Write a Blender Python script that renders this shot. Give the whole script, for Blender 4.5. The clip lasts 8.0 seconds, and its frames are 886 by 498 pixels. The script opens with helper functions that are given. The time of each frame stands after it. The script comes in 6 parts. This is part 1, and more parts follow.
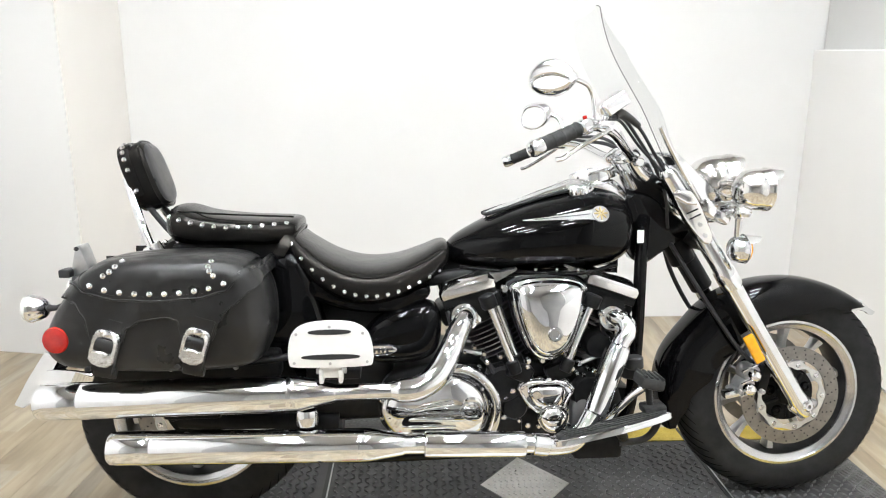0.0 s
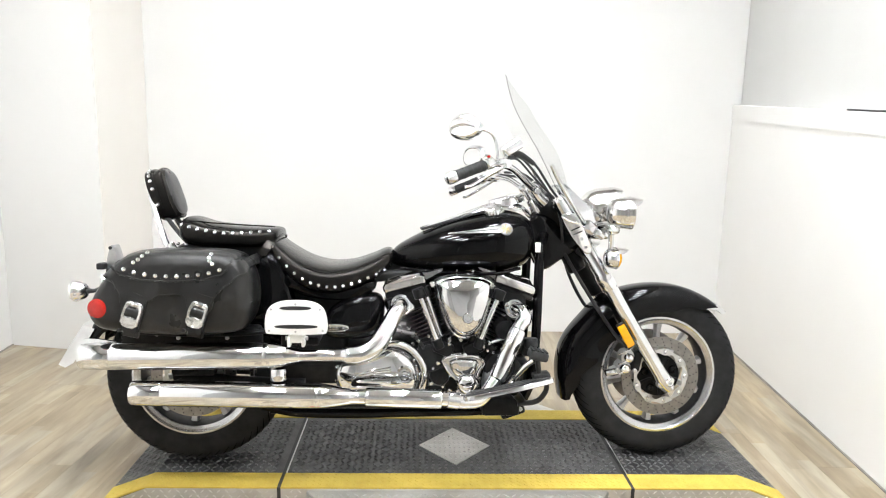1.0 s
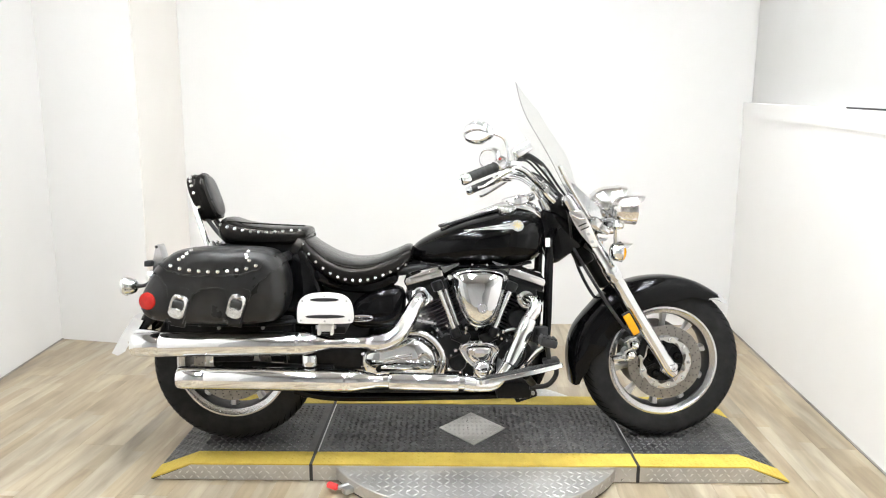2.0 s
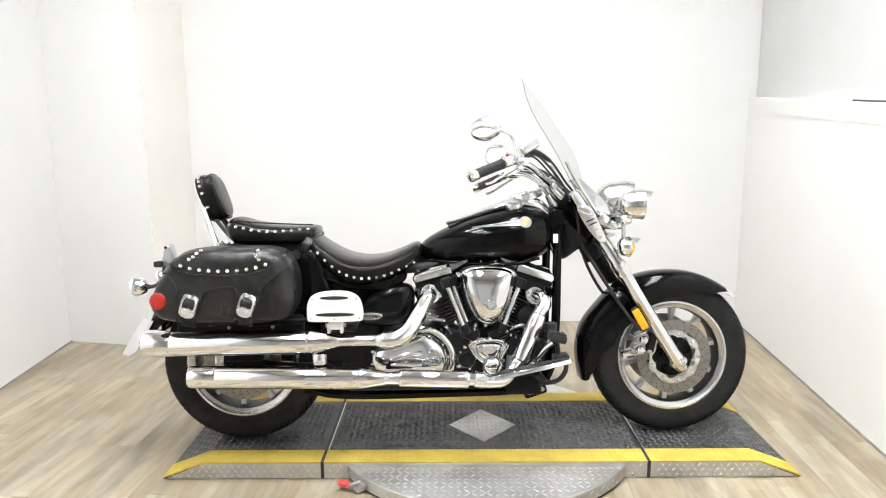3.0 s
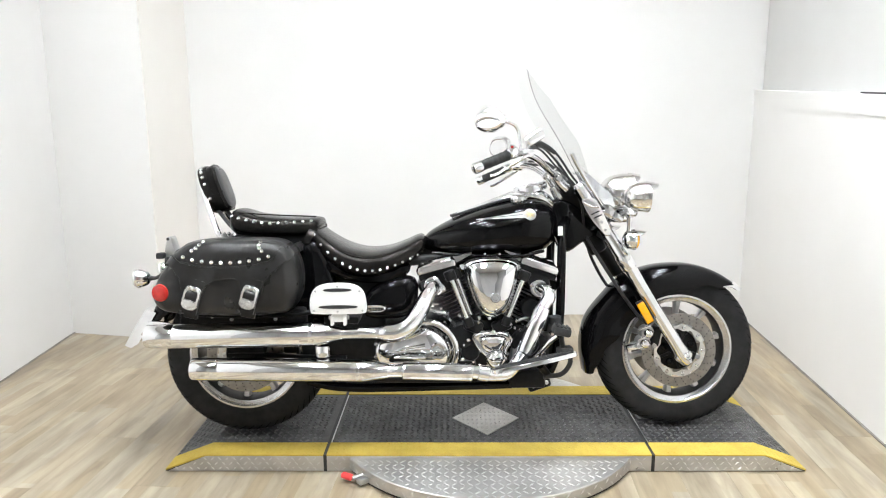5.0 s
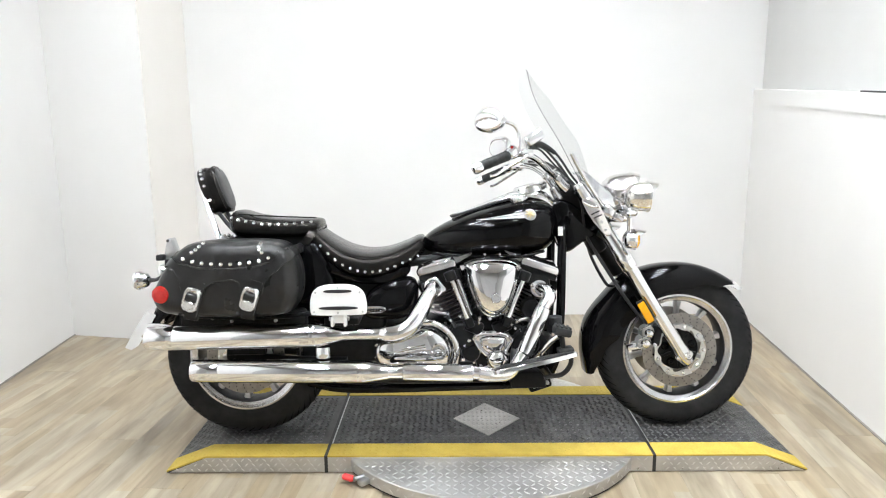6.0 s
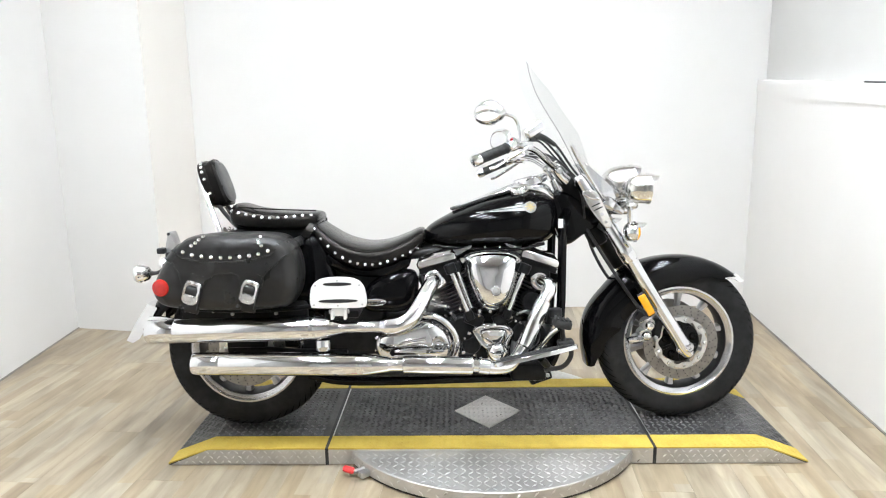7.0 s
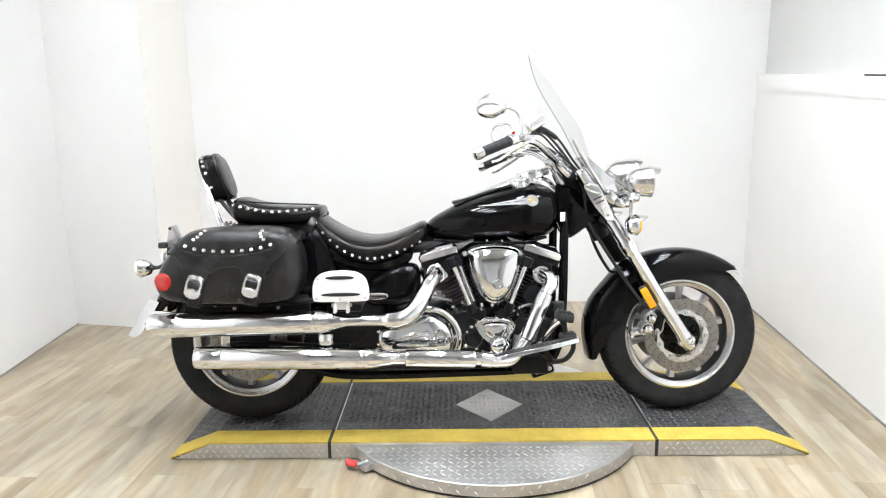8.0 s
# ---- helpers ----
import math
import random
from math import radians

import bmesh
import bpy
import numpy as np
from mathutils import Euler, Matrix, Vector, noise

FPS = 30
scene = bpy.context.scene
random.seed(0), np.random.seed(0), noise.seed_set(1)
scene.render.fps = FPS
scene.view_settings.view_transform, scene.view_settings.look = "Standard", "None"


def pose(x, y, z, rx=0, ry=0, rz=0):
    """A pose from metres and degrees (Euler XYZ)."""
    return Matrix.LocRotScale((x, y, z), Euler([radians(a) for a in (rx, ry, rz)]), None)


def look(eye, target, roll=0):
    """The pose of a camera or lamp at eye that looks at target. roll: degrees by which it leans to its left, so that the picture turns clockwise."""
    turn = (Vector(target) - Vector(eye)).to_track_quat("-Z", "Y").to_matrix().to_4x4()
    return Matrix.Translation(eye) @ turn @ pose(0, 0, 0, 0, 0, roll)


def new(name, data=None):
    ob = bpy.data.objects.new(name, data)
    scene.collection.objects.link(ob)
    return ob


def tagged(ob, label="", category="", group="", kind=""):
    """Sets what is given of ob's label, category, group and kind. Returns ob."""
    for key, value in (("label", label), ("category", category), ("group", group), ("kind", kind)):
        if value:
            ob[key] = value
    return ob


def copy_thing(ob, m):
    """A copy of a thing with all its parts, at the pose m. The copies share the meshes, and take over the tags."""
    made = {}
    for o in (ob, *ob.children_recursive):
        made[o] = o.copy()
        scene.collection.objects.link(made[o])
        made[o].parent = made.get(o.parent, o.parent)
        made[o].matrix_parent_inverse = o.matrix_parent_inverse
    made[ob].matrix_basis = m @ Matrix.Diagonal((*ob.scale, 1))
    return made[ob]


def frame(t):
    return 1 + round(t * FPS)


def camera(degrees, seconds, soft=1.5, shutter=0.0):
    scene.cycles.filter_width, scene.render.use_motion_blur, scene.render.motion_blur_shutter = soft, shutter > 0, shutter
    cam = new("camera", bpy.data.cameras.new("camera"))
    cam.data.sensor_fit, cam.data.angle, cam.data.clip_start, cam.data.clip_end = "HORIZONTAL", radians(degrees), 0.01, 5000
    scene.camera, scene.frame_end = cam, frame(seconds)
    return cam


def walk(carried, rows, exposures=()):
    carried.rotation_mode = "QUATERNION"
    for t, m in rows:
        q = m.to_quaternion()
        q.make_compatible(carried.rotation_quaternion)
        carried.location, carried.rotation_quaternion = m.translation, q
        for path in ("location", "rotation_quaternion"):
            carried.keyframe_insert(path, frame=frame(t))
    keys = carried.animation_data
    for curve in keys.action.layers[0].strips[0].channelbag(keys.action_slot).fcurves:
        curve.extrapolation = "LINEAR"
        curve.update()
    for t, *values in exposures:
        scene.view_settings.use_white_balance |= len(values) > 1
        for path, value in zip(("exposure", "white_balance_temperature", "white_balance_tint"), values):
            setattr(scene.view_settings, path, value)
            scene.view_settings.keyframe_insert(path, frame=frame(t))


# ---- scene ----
cam = camera(65.2, 8.0, 1.1)
PATH = [
    (0, (-0.246, -1.863, 1.248), (-0.159, 0.084, 0.798), 0.2),
    (0.1, (-0.230, -1.938, 1.255), (-0.154, 0.024, 0.873), 0.7),
    (0.2, (-0.201, -2.018, 1.254), (-0.126, -0.049, 0.909), 1.1),
    (0.3, (-0.168, -2.088, 1.256), (-0.125, -0.122, 0.895), 1.4),
    (0.4, (-0.150, -2.158, 1.258), (-0.124, -0.199, 0.860), 2.1),
    (0.5, (-0.116, -2.222, 1.263), (-0.088, -0.262, 0.868), 2.4),
    (0.6, (-0.099, -2.275, 1.262), (-0.043, -0.308, 0.901), 2.45),
    (0.7, (-0.084, -2.336, 1.258), (0.003, -0.364, 0.929), 2.2),
    (0.8, (-0.070, -2.380, 1.264), (0.023, -0.408, 0.941), 1.15),
    (1, (-0.06, -2.466, 1.268), (0.013, -0.496, 0.927), 1.3),
    (1.2, (-0.042, -2.558, 1.279), (0.001, -0.588, 0.937), 0.8),
    (1.5, (-0.025, -2.645, 1.296), (-0.018, -0.675, 0.948), 0.8),
    (3, (-0.047, -2.668, 1.285), (-0.06, -0.698, 0.937), -0.4),
    (3.5, (-0.051, -2.663, 1.28), (-0.073, -0.695, 0.927), -0.5),
    (4, (-0.042, -2.659, 1.279), (-0.067, -0.694, 0.906), -0.5),
    (4.5, (-0.053, -2.655, 1.278), (-0.074, -0.689, 0.909), -0.2),
    (6, (-0.053, -2.65, 1.279), (-0.073, -0.683, 0.913), -0.5),
    (6.5, (-0.042, -2.651, 1.278), (-0.074, -0.687, 0.902), -0.55),
    (7, (-0.034, -2.647, 1.279), (-0.069, -0.685, 0.892), -0.7),
    (7.5, (-0.035, -2.648, 1.279), (-0.075, -0.687, 0.888), -0.98),
    (8, (-0.052, -2.650, 1.269), (-0.079, -0.690, 0.872), -0.8),
]
EXPOSURES = [(0.0, -0.08, 6480, 10), (0.6, 0.0, 6500, 10), (1.5, 0.0, 6540, 10), (3.5, 0.01, 6500, 10), (4.5, -0.06, 6440, 10), (6.0, -0.08, 6340, 10), (7.0, -0.05, 6320, 10), (8.0, -0.02, 6320, 10)]
walk(cam, [(t, look(eye, target, roll)) for t, eye, target, roll in PATH], EXPOSURES)

# ---- world, lamps, exposure ----
world = bpy.data.worlds.new("world")
scene.world = world
world.use_nodes = True
world.node_tree.nodes["Background"].inputs[0].default_value = (0.9, 0.95, 1.0, 1)
world.node_tree.nodes["Background"].inputs[1].default_value = 0.3
LAMP = 430.0


# ---- materials ----
def material(name, color, rough=0.5, metal=0.0, coat=0.0):
    m = bpy.data.materials.new(name)
    m.use_nodes = True
    b = m.node_tree.nodes["Principled BSDF"]
    b.inputs["Base Color"].default_value = (*color, 1)
    b.inputs["Roughness"].default_value = rough
    b.inputs["Metallic"].default_value = metal
    b.inputs["Coat Weight"].default_value = coat
    b.inputs["Coat Roughness"].default_value = 0.03
    return m, m.node_tree, b


def link(tree, a, b):
    tree.links.new(a, b)


def noise_node(tree, scale, detail=4, rough=0.55, stretch=None):
    co = tree.nodes.new("ShaderNodeTexCoord")
    n = tree.nodes.new("ShaderNodeTexNoise")
    n.inputs["Scale"].default_value = scale
    n.inputs["Detail"].default_value = detail
    n.inputs["Roughness"].default_value = rough
    if stretch:
        mp = tree.nodes.new("ShaderNodeMapping")
        mp.inputs["Scale"].default_value = stretch
        link(tree, co.outputs["Object"], mp.inputs["Vector"])
        link(tree, mp.outputs["Vector"], n.inputs["Vector"])
    else:
        link(tree, co.outputs["Object"], n.inputs["Vector"])
    return n


def ramp(tree, fac, stops):
    r = tree.nodes.new("ShaderNodeValToRGB")
    while len(r.color_ramp.elements) < len(stops):
        r.color_ramp.elements.new(0.5)
    for e, (p, c) in zip(r.color_ramp.elements, stops):
        e.position, e.color = p, (*c, 1)
    link(tree, fac, r.inputs["Fac"])
    return r.outputs["Color"]


def vary(m, color2, scale=8, lo=0.35, hi=0.7, rough=None, bump=0.0, bump_scale=300, stretch=None):
    """Two scales of change: colour and gloss in patches, fine relief."""
    mat, tree, b = m
    base = tuple(b.inputs["Base Color"].default_value)[:3]
    n = noise_node(tree, scale, stretch=stretch)
    link(tree, ramp(tree, n.outputs["Fac"], [(lo, base), (hi, color2)]), b.inputs["Base Color"])
    if rough:
        r = tree.nodes.new("ShaderNodeMapRange")
        r.inputs["From Min"].default_value, r.inputs["From Max"].default_value = 0.3, 0.7
        r.inputs["To Min"].default_value, r.inputs["To Max"].default_value = rough
        n2 = noise_node(tree, scale * 3.1, 5)
        link(tree, n2.outputs["Fac"], r.inputs["Value"])
        link(tree, r.outputs["Result"], b.inputs["Roughness"])
    if bump:
        n3 = noise_node(tree, bump_scale, 3)
        bp = tree.nodes.new("ShaderNodeBump")
        bp.inputs["Strength"].default_value = bump
        bp.inputs["Distance"].default_value = 0.002
        link(tree, n3.outputs["Fac"], bp.inputs["Height"])
        link(tree, bp.outputs["Normal"], b.inputs["Normal"])
    return mat


def swell(mat, scale, depth):
    """Broad soft unevenness under the fine relief of a material."""
    tree = mat.node_tree
    b = tree.nodes["Principled BSDF"]
    n = noise_node(tree, scale, 2, 0.4)
    bp = tree.nodes.new("ShaderNodeBump")
    bp.inputs["Strength"].default_value = 1.0
    bp.inputs["Distance"].default_value = depth
    link(tree, n.outputs["Fac"], bp.inputs["Height"])
    if b.inputs["Normal"].is_linked:
        link(tree, b.inputs["Normal"].links[0].from_socket, bp.inputs["Normal"])
    link(tree, bp.outputs["Normal"], b.inputs["Normal"])
    return mat


def dull(mat, level):
    """Less mirror-like shine."""
    mat.node_tree.nodes["Principled BSDF"].inputs["Specular IOR Level"].default_value = level
    return mat


wall_paint = vary(material("wall_paint", (0.71, 0.698, 0.682), 0.6), (0.675, 0.664, 0.648), 1.3, bump=0.08, bump_scale=220)
# Lighter copy of the wall paint; stands in for stronger light on the low wall.
lit_paint = vary(material("lit_wall_paint", (0.78, 0.768, 0.75), 0.55), (0.75, 0.738, 0.72), 1.3, bump=0.08, bump_scale=220)
# Greyer copy of the wall paint; puts the upper wall's shade in the colour.
shaded_upper_paint = vary(material("shaded_upper_paint", (0.59, 0.585, 0.57), 0.6), (0.555, 0.55, 0.535), 1.3, bump=0.08, bump_scale=220)
# Unseen walls behind the camera, greyed to darken what the chrome reflects.
rear_dim_grey = vary(material("rear_dim_grey", (0.63, 0.626, 0.618), 0.6), (0.57, 0.566, 0.558), 1.1)
far_dim_grey = vary(material("far_dim_grey", (0.48, 0.475, 0.468), 0.6), (0.42, 0.416, 0.41), 1.1)
ceiling_paint = vary(material("ceiling_paint", (0.50, 0.485, 0.465), 0.7), (0.45, 0.437, 0.42), 1.0)
fitting_white = vary(material("fitting_white", (0.70, 0.70, 0.69), 0.5), (0.64, 0.64, 0.63), 8)
chrome = vary(material("chrome", (0.82, 0.83, 0.845), 0.03, 1.0), (0.77, 0.78, 0.795), 30, rough=(0.02, 0.06))
lamp_chrome = vary(material("lamp_chrome", (0.82, 0.81, 0.80), 0.14, 1.0), (0.77, 0.76, 0.75), 20, rough=(0.09, 0.15))
satin = vary(material("satin_metal", (0.52, 0.52, 0.52), 0.33, 0.9), (0.43, 0.43, 0.43), 25, rough=(0.28, 0.42))
white_metal = vary(material("brushed_white_metal", (0.86, 0.86, 0.85), 0.42, 0.35), (0.80, 0.80, 0.79), 25, rough=(0.36, 0.5))
rim_metal = vary(material("rim_metal", (0.54, 0.54, 0.55), 0.25, 0.95), (0.49, 0.49, 0.50), 12, rough=(0.16, 0.24))
# Near-black colour puts the shade inside the rim into the well's metal.
shaded_barrel = vary(material("shaded_barrel", (0.03, 0.03, 0.031), 0.5, 0.3), (0.02, 0.02, 0.021), 12, rough=(0.42, 0.56))
spoke_metal = vary(material("spoke_metal", (0.56, 0.56, 0.57), 0.34, 0.85), (0.48, 0.48, 0.49), 20, rough=(0.28, 0.4))
carrier_metal = vary(material("carrier_metal", (0.62, 0.62, 0.61), 0.36, 0.9), (0.54, 0.54, 0.53), 30, rough=(0.32, 0.46))
buckle_silver = vary(material("buckle_silver", (0.80, 0.80, 0.79), 0.22, 0.95), (0.60, 0.60, 0.59), 160, 0.4, 0.6, rough=(0.16, 0.34), bump=0.5, bump_scale=260)
sweep_silver = vary(material("sweep_silver", (0.27, 0.265, 0.26), 0.42, 0.8), (0.22, 0.215, 0.21), 40)
disc_metal = vary(material("disc_metal", (0.26, 0.247, 0.231), 0.28, 0.95), (0.20, 0.19, 0.179), 40, rough=(0.28, 0.45))
gloss_black = vary(material("gloss_black_paint", (0.002, 0.002, 0.0022), 0.04), (0.003, 0.003, 0.0032), 6)
satin_black = vary(material("engine_black", (0.006, 0.006, 0.0065), 0.4), (0.011, 0.011, 0.011), 40, rough=(0.32, 0.5), bump=0.1, bump_scale=500)
leather = vary(material("black_leather", (0.005, 0.0049, 0.0047), 0.4), (0.010, 0.0097, 0.0092), 4, rough=(0.15, 0.22), bump=0.12, bump_scale=420)
bag_leather = vary(material("bag_leather", (0.009, 0.0089, 0.0088), 0.4), (0.019, 0.0183, 0.0178), 5, rough=(0.26, 0.38), bump=0.14, bump_scale=320)
rubber = vary(material("tyre_rubber", (0.014, 0.014, 0.0143), 0.6), (0.022, 0.022, 0.0224), 22, rough=(0.5, 0.7), bump=0.15, bump_scale=260)
grip_rubber = vary(material("grip_rubber", (0.02, 0.02, 0.02), 0.6), (0.035, 0.035, 0.035), 60, rough=(0.5, 0.65))
dark_plastic = vary(material("dark_plastic", (0.02, 0.02, 0.021), 0.45), (0.035, 0.035, 0.036), 30)
red_plastic = vary(material("red_plastic", (0.40, 0.014, 0.009), 0.2, 0, 0.2), (0.30, 0.008, 0.006), 60)
amber_plastic = vary(material("amber_plastic", (0.74, 0.34, 0.004), 0.25, 0, 0.3), (0.66, 0.28, 0.003), 60)
gold_metal = vary(material("gold_metal", (0.36, 0.28, 0.13), 0.3, 0.8), (0.26, 0.20, 0.09), 60)
yellow_tape = vary(material("yellow_grip_tape", (0.52, 0.385, 0.062), 0.75), (0.42, 0.305, 0.042), 14, 0.4, 0.75, bump=0.6, bump_scale=700)
deck_black = vary(material("deck_black", (0.034, 0.034, 0.035), 0.42, 0.25), (0.061, 0.061, 0.061), 5, rough=(0.34, 0.55), bump=0.2, bump_scale=300)
lug_black = vary(material("worn_lugs", (0.08, 0.08, 0.08), 0.32, 0.5), (0.17, 0.17, 0.17), 4, rough=(0.3, 0.5))
plate_metal = vary(material("tread_plate_metal", (0.56, 0.55, 0.53), 0.38, 0.8), (0.38, 0.37, 0.35), 5, rough=(0.34, 0.5), bump=0.1, bump_scale=400)
lug_metal = vary(material("tread_lug_metal", (0.60, 0.595, 0.585), 0.30, 0.8), (0.52, 0.515, 0.505), 6, rough=(0.26, 0.4))
fin_black = dull(vary(material("fin_black", (0.11, 0.11, 0.112), 0.35, 0.5), (0.13, 0.13, 0.13), 30, rough=(0.3, 0.4)), 0.4)
case_grey = dull(vary(material("case_grey", (0.10, 0.10, 0.103), 0.4), (0.13, 0.13, 0.132), 20, rough=(0.34, 0.44)), 0.4)
fin_edge = vary(material("fin_edge", (0.30, 0.30, 0.30), 0.3, 0.9), (0.20, 0.20, 0.20), 60, rough=(0.25, 0.4))
red_grip = vary(material("red_grip", (0.75, 0.05, 0.05), 0.4), (0.65, 0.04, 0.04), 40)
joint_grey = vary(material("joint_grey", (0.24, 0.22, 0.20), 0.7), (0.15, 0.14, 0.13), 9)
floor_base = vary(material("floor_base", (0.13, 0.10, 0.07), 0.7), (0.10, 0.08, 0.055), 6)
groove_black = dull(vary(material("groove_black", (0.003, 0.003, 0.003), 0.8), (0.005, 0.005, 0.005), 40), 0.05)
seam_black = vary(material("seam_rubber", (0.015, 0.015, 0.015), 0.6), (0.02, 0.02, 0.02), 20)
for mat_, level_ in ((gloss_black, 0.18), (satin_black, 0.15), (leather, 0.15), (bag_leather, 0.34), (rubber, 0.11), (grip_rubber, 0.2), (dark_plastic, 0.25)):
    dull(mat_, level_)
swell(bag_leather, 11, 0.022)
swell(leather, 12, 0.0015)
leather.node_tree.nodes["Principled BSDF"].inputs["Specular Tint"].default_value = (1.0, 0.90, 0.80, 1)
mirror_glass = material("mirror_glass", (0.92, 0.93, 0.93), 0.02, 1.0)[0]
lens_clear = material("lens_glass", (0.92, 0.92, 0.9), 0.08, 0.3, 1.0)[0]


def make_shield():
    m, tree, b = material("clear_shield", (0.9, 0.92, 0.92), 0.03)
    tr = tree.nodes.new("ShaderNodeBsdfTransparent")
    tr.inputs["Color"].default_value = (0.972, 0.974, 0.974, 1)
    gl = tree.nodes.new("ShaderNodeBsdfGlossy")
    gl.inputs["Roughness"].default_value = 0.03
    lw = tree.nodes.new("ShaderNodeLayerWeight")
    pw = tree.nodes.new("ShaderNodeMath")
    pw.operation = "POWER"
    pw.inputs[1].default_value = 4.0
    link(tree, lw.outputs["Facing"], pw.inputs[0])
    fr = tree.nodes.new("ShaderNodeMapRange")
    fr.inputs["To Min"].default_value, fr.inputs["To Max"].default_value = 0.012, 0.12
    link(tree, pw.outputs[0], fr.inputs["Value"])
    mx = tree.nodes.new("ShaderNodeMixShader")
    link(tree, fr.outputs[0], mx.inputs[0])
    link(tree, tr.outputs[0], mx.inputs[1])
    link(tree, gl.outputs[0], mx.inputs[2])
    link(tree, mx.outputs[0], tree.nodes["Material Output"].inputs["Surface"])
    return m


shield_glass = make_shield()
smooth_vinyl = dull(vary(material("smooth_vinyl", (0.008, 0.008, 0.0085), 0.3), (0.013, 0.013, 0.0135), 6, rough=(0.26, 0.36), bump=0.08, bump_scale=420), 0.55)


def make_plank():
    m, tree, b = material("vinyl_plank", (0.4, 0.3, 0.2), 0.38)
    info = tree.nodes.new("ShaderNodeObjectInfo")
    co = tree.nodes.new("ShaderNodeTexCoord")
    add = tree.nodes.new("ShaderNodeVectorMath")
    add.operation = "ADD"
    off = tree.nodes.new("ShaderNodeCombineXYZ")
    mul = tree.nodes.new("ShaderNodeMath")
    mul.operation = "MULTIPLY"
    mul.inputs[1].default_value = 37.0
    link(tree, info.outputs["Random"], mul.inputs[0])
    link(tree, mul.outputs[0], off.inputs[0])
    link(tree, mul.outputs[0], off.inputs[1])
    link(tree, co.outputs["Object"], add.inputs[0])
    link(tree, off.outputs[0], add.inputs[1])
    mp = tree.nodes.new("ShaderNodeMapping")
    mp.inputs["Scale"].default_value = (1.0, 0.14, 1.0)
    link(tree, add.outputs[0], mp.inputs["Vector"])
    # three printed strips to a plank, each broken along its length into staves of their own tint
    sep = tree.nodes.new("ShaderNodeSeparateXYZ")
    link(tree, co.outputs["Object"], sep.inputs[0])

    def calc(op, a, b):
        n = tree.nodes.new("ShaderNodeMath")
        n.operation = op
        for k, v in enumerate((a, b)):
            if isinstance(v, (int, float)):
                n.inputs[k].default_value = v
            else:
                link(tree, v, n.inputs[k])
        return n.outputs[0]
    strip = calc("FLOOR", calc("DIVIDE", calc("ADD", sep.outputs[0], 0.089), 0.0594), 0)
    seed = calc("ADD", calc("MULTIPLY", strip, 7.31), mul.outputs[0])
    shift = tree.nodes.new("ShaderNodeTexWhiteNoise")
    shift.noise_dimensions = "1D"
    link(tree, seed, shift.inputs["W"])
    stave = calc("FLOOR", calc("ADD", calc("DIVIDE", sep.outputs[1], 0.47), shift.outputs["Value"]), 0)
    pick = tree.nodes.new("ShaderNodeTexWhiteNoise")
    pick.noise_dimensions = "1D"
    link(tree, calc("ADD", calc("MULTIPLY", stave, 3.77), seed), pick.inputs["W"])
    tint = ramp(tree, pick.outputs["Value"], [(0.0, (0.268, 0.214, 0.142)), (0.22, (0.303, 0.247, 0.171)), (0.42, (0.304, 0.262, 0.199)), (0.62, (0.325, 0.261, 0.172)),
                                              (0.82, (0.326, 0.285, 0.222)), (1.0, (0.341, 0.288, 0.206))])
    grain = tree.nodes.new("ShaderNodeTexNoise")
    grain.inputs["Scale"].default_value = 34
    grain.inputs["Detail"].default_value = 6
    grain.inputs["Distortion"].default_value = 0.6
    link(tree, mp.outputs[0], grain.inputs["Vector"])
    blot = tree.nodes.new("ShaderNodeTexNoise")
    blot.inputs["Scale"].default_value = 9
    blot.inputs["Detail"].default_value = 3
    link(tree, mp.outputs[0], blot.inputs["Vector"])
    g = ramp(tree, grain.outputs["Fac"], [(0.3, (0.82, 0.80, 0.78)), (0.62, (1.06, 1.06, 1.06))])
    w = ramp(tree, blot.outputs["Fac"], [(0.28, (0.60, 0.58, 0.55)), (0.64, (1.17, 1.17, 1.16))])
    m1 = tree.nodes.new("ShaderNodeMix")
    m1.data_type, m1.blend_type = "RGBA", "MULTIPLY"
    m1.inputs[0].default_value = 1
    link(tree, tint, m1.inputs[6])
    link(tree, g, m1.inputs[7])
    m2 = tree.nodes.new("ShaderNodeMix")
    m2.data_type, m2.blend_type = "RGBA", "MULTIPLY"
    m2.inputs[0].default_value = 1
    link(tree, m1.outputs[2], m2.inputs[6])
    link(tree, w, m2.inputs[7])
    link(tree, m2.outputs[2], b.inputs["Base Color"])
    bp = tree.nodes.new("ShaderNodeBump")
    bp.inputs["Strength"].default_value = 0.12
    bp.inputs["Distance"].default_value = 0.001
    link(tree, grain.outputs["Fac"], bp.inputs["Height"])
    link(tree, bp.outputs["Normal"], b.inputs["Normal"])
    return m


plank_wood = make_plank()


def make_glow():
    m, tree, b = material("lamp_diffuser", (0.9, 0.9, 0.9), 0.5)
    b.inputs["Emission Color"].default_value = (0.945, 0.985, 1.02, 1)
    b.inputs["Emission Strength"].default_value = LAMP
    return m


lamp_glow = make_glow()


# ---- mesh helpers ----
def mesh_object(name, bm, mat, smooth=True, sharp=40):
    bmesh.ops.recalc_face_normals(bm, faces=bm.faces)
    me = bpy.data.meshes.new(name)
    if smooth:
        for f in bm.faces:
            f.smooth = True
        lim = radians(sharp)
        for e in bm.edges:
            if len(e.link_faces) != 2 or e.calc_face_angle(3.0) > lim:
                e.smooth = False
    bm.to_mesh(me)
    bm.free()
    me.materials.append(mat)
    return new(name, me)


def part(name, bm, mat, parent, label="", smooth=True, sharp=40):
    ob = mesh_object(name, bm, mat, smooth, sharp)
    ob.parent = parent
    if label:
        tagged(ob, label)
    return ob


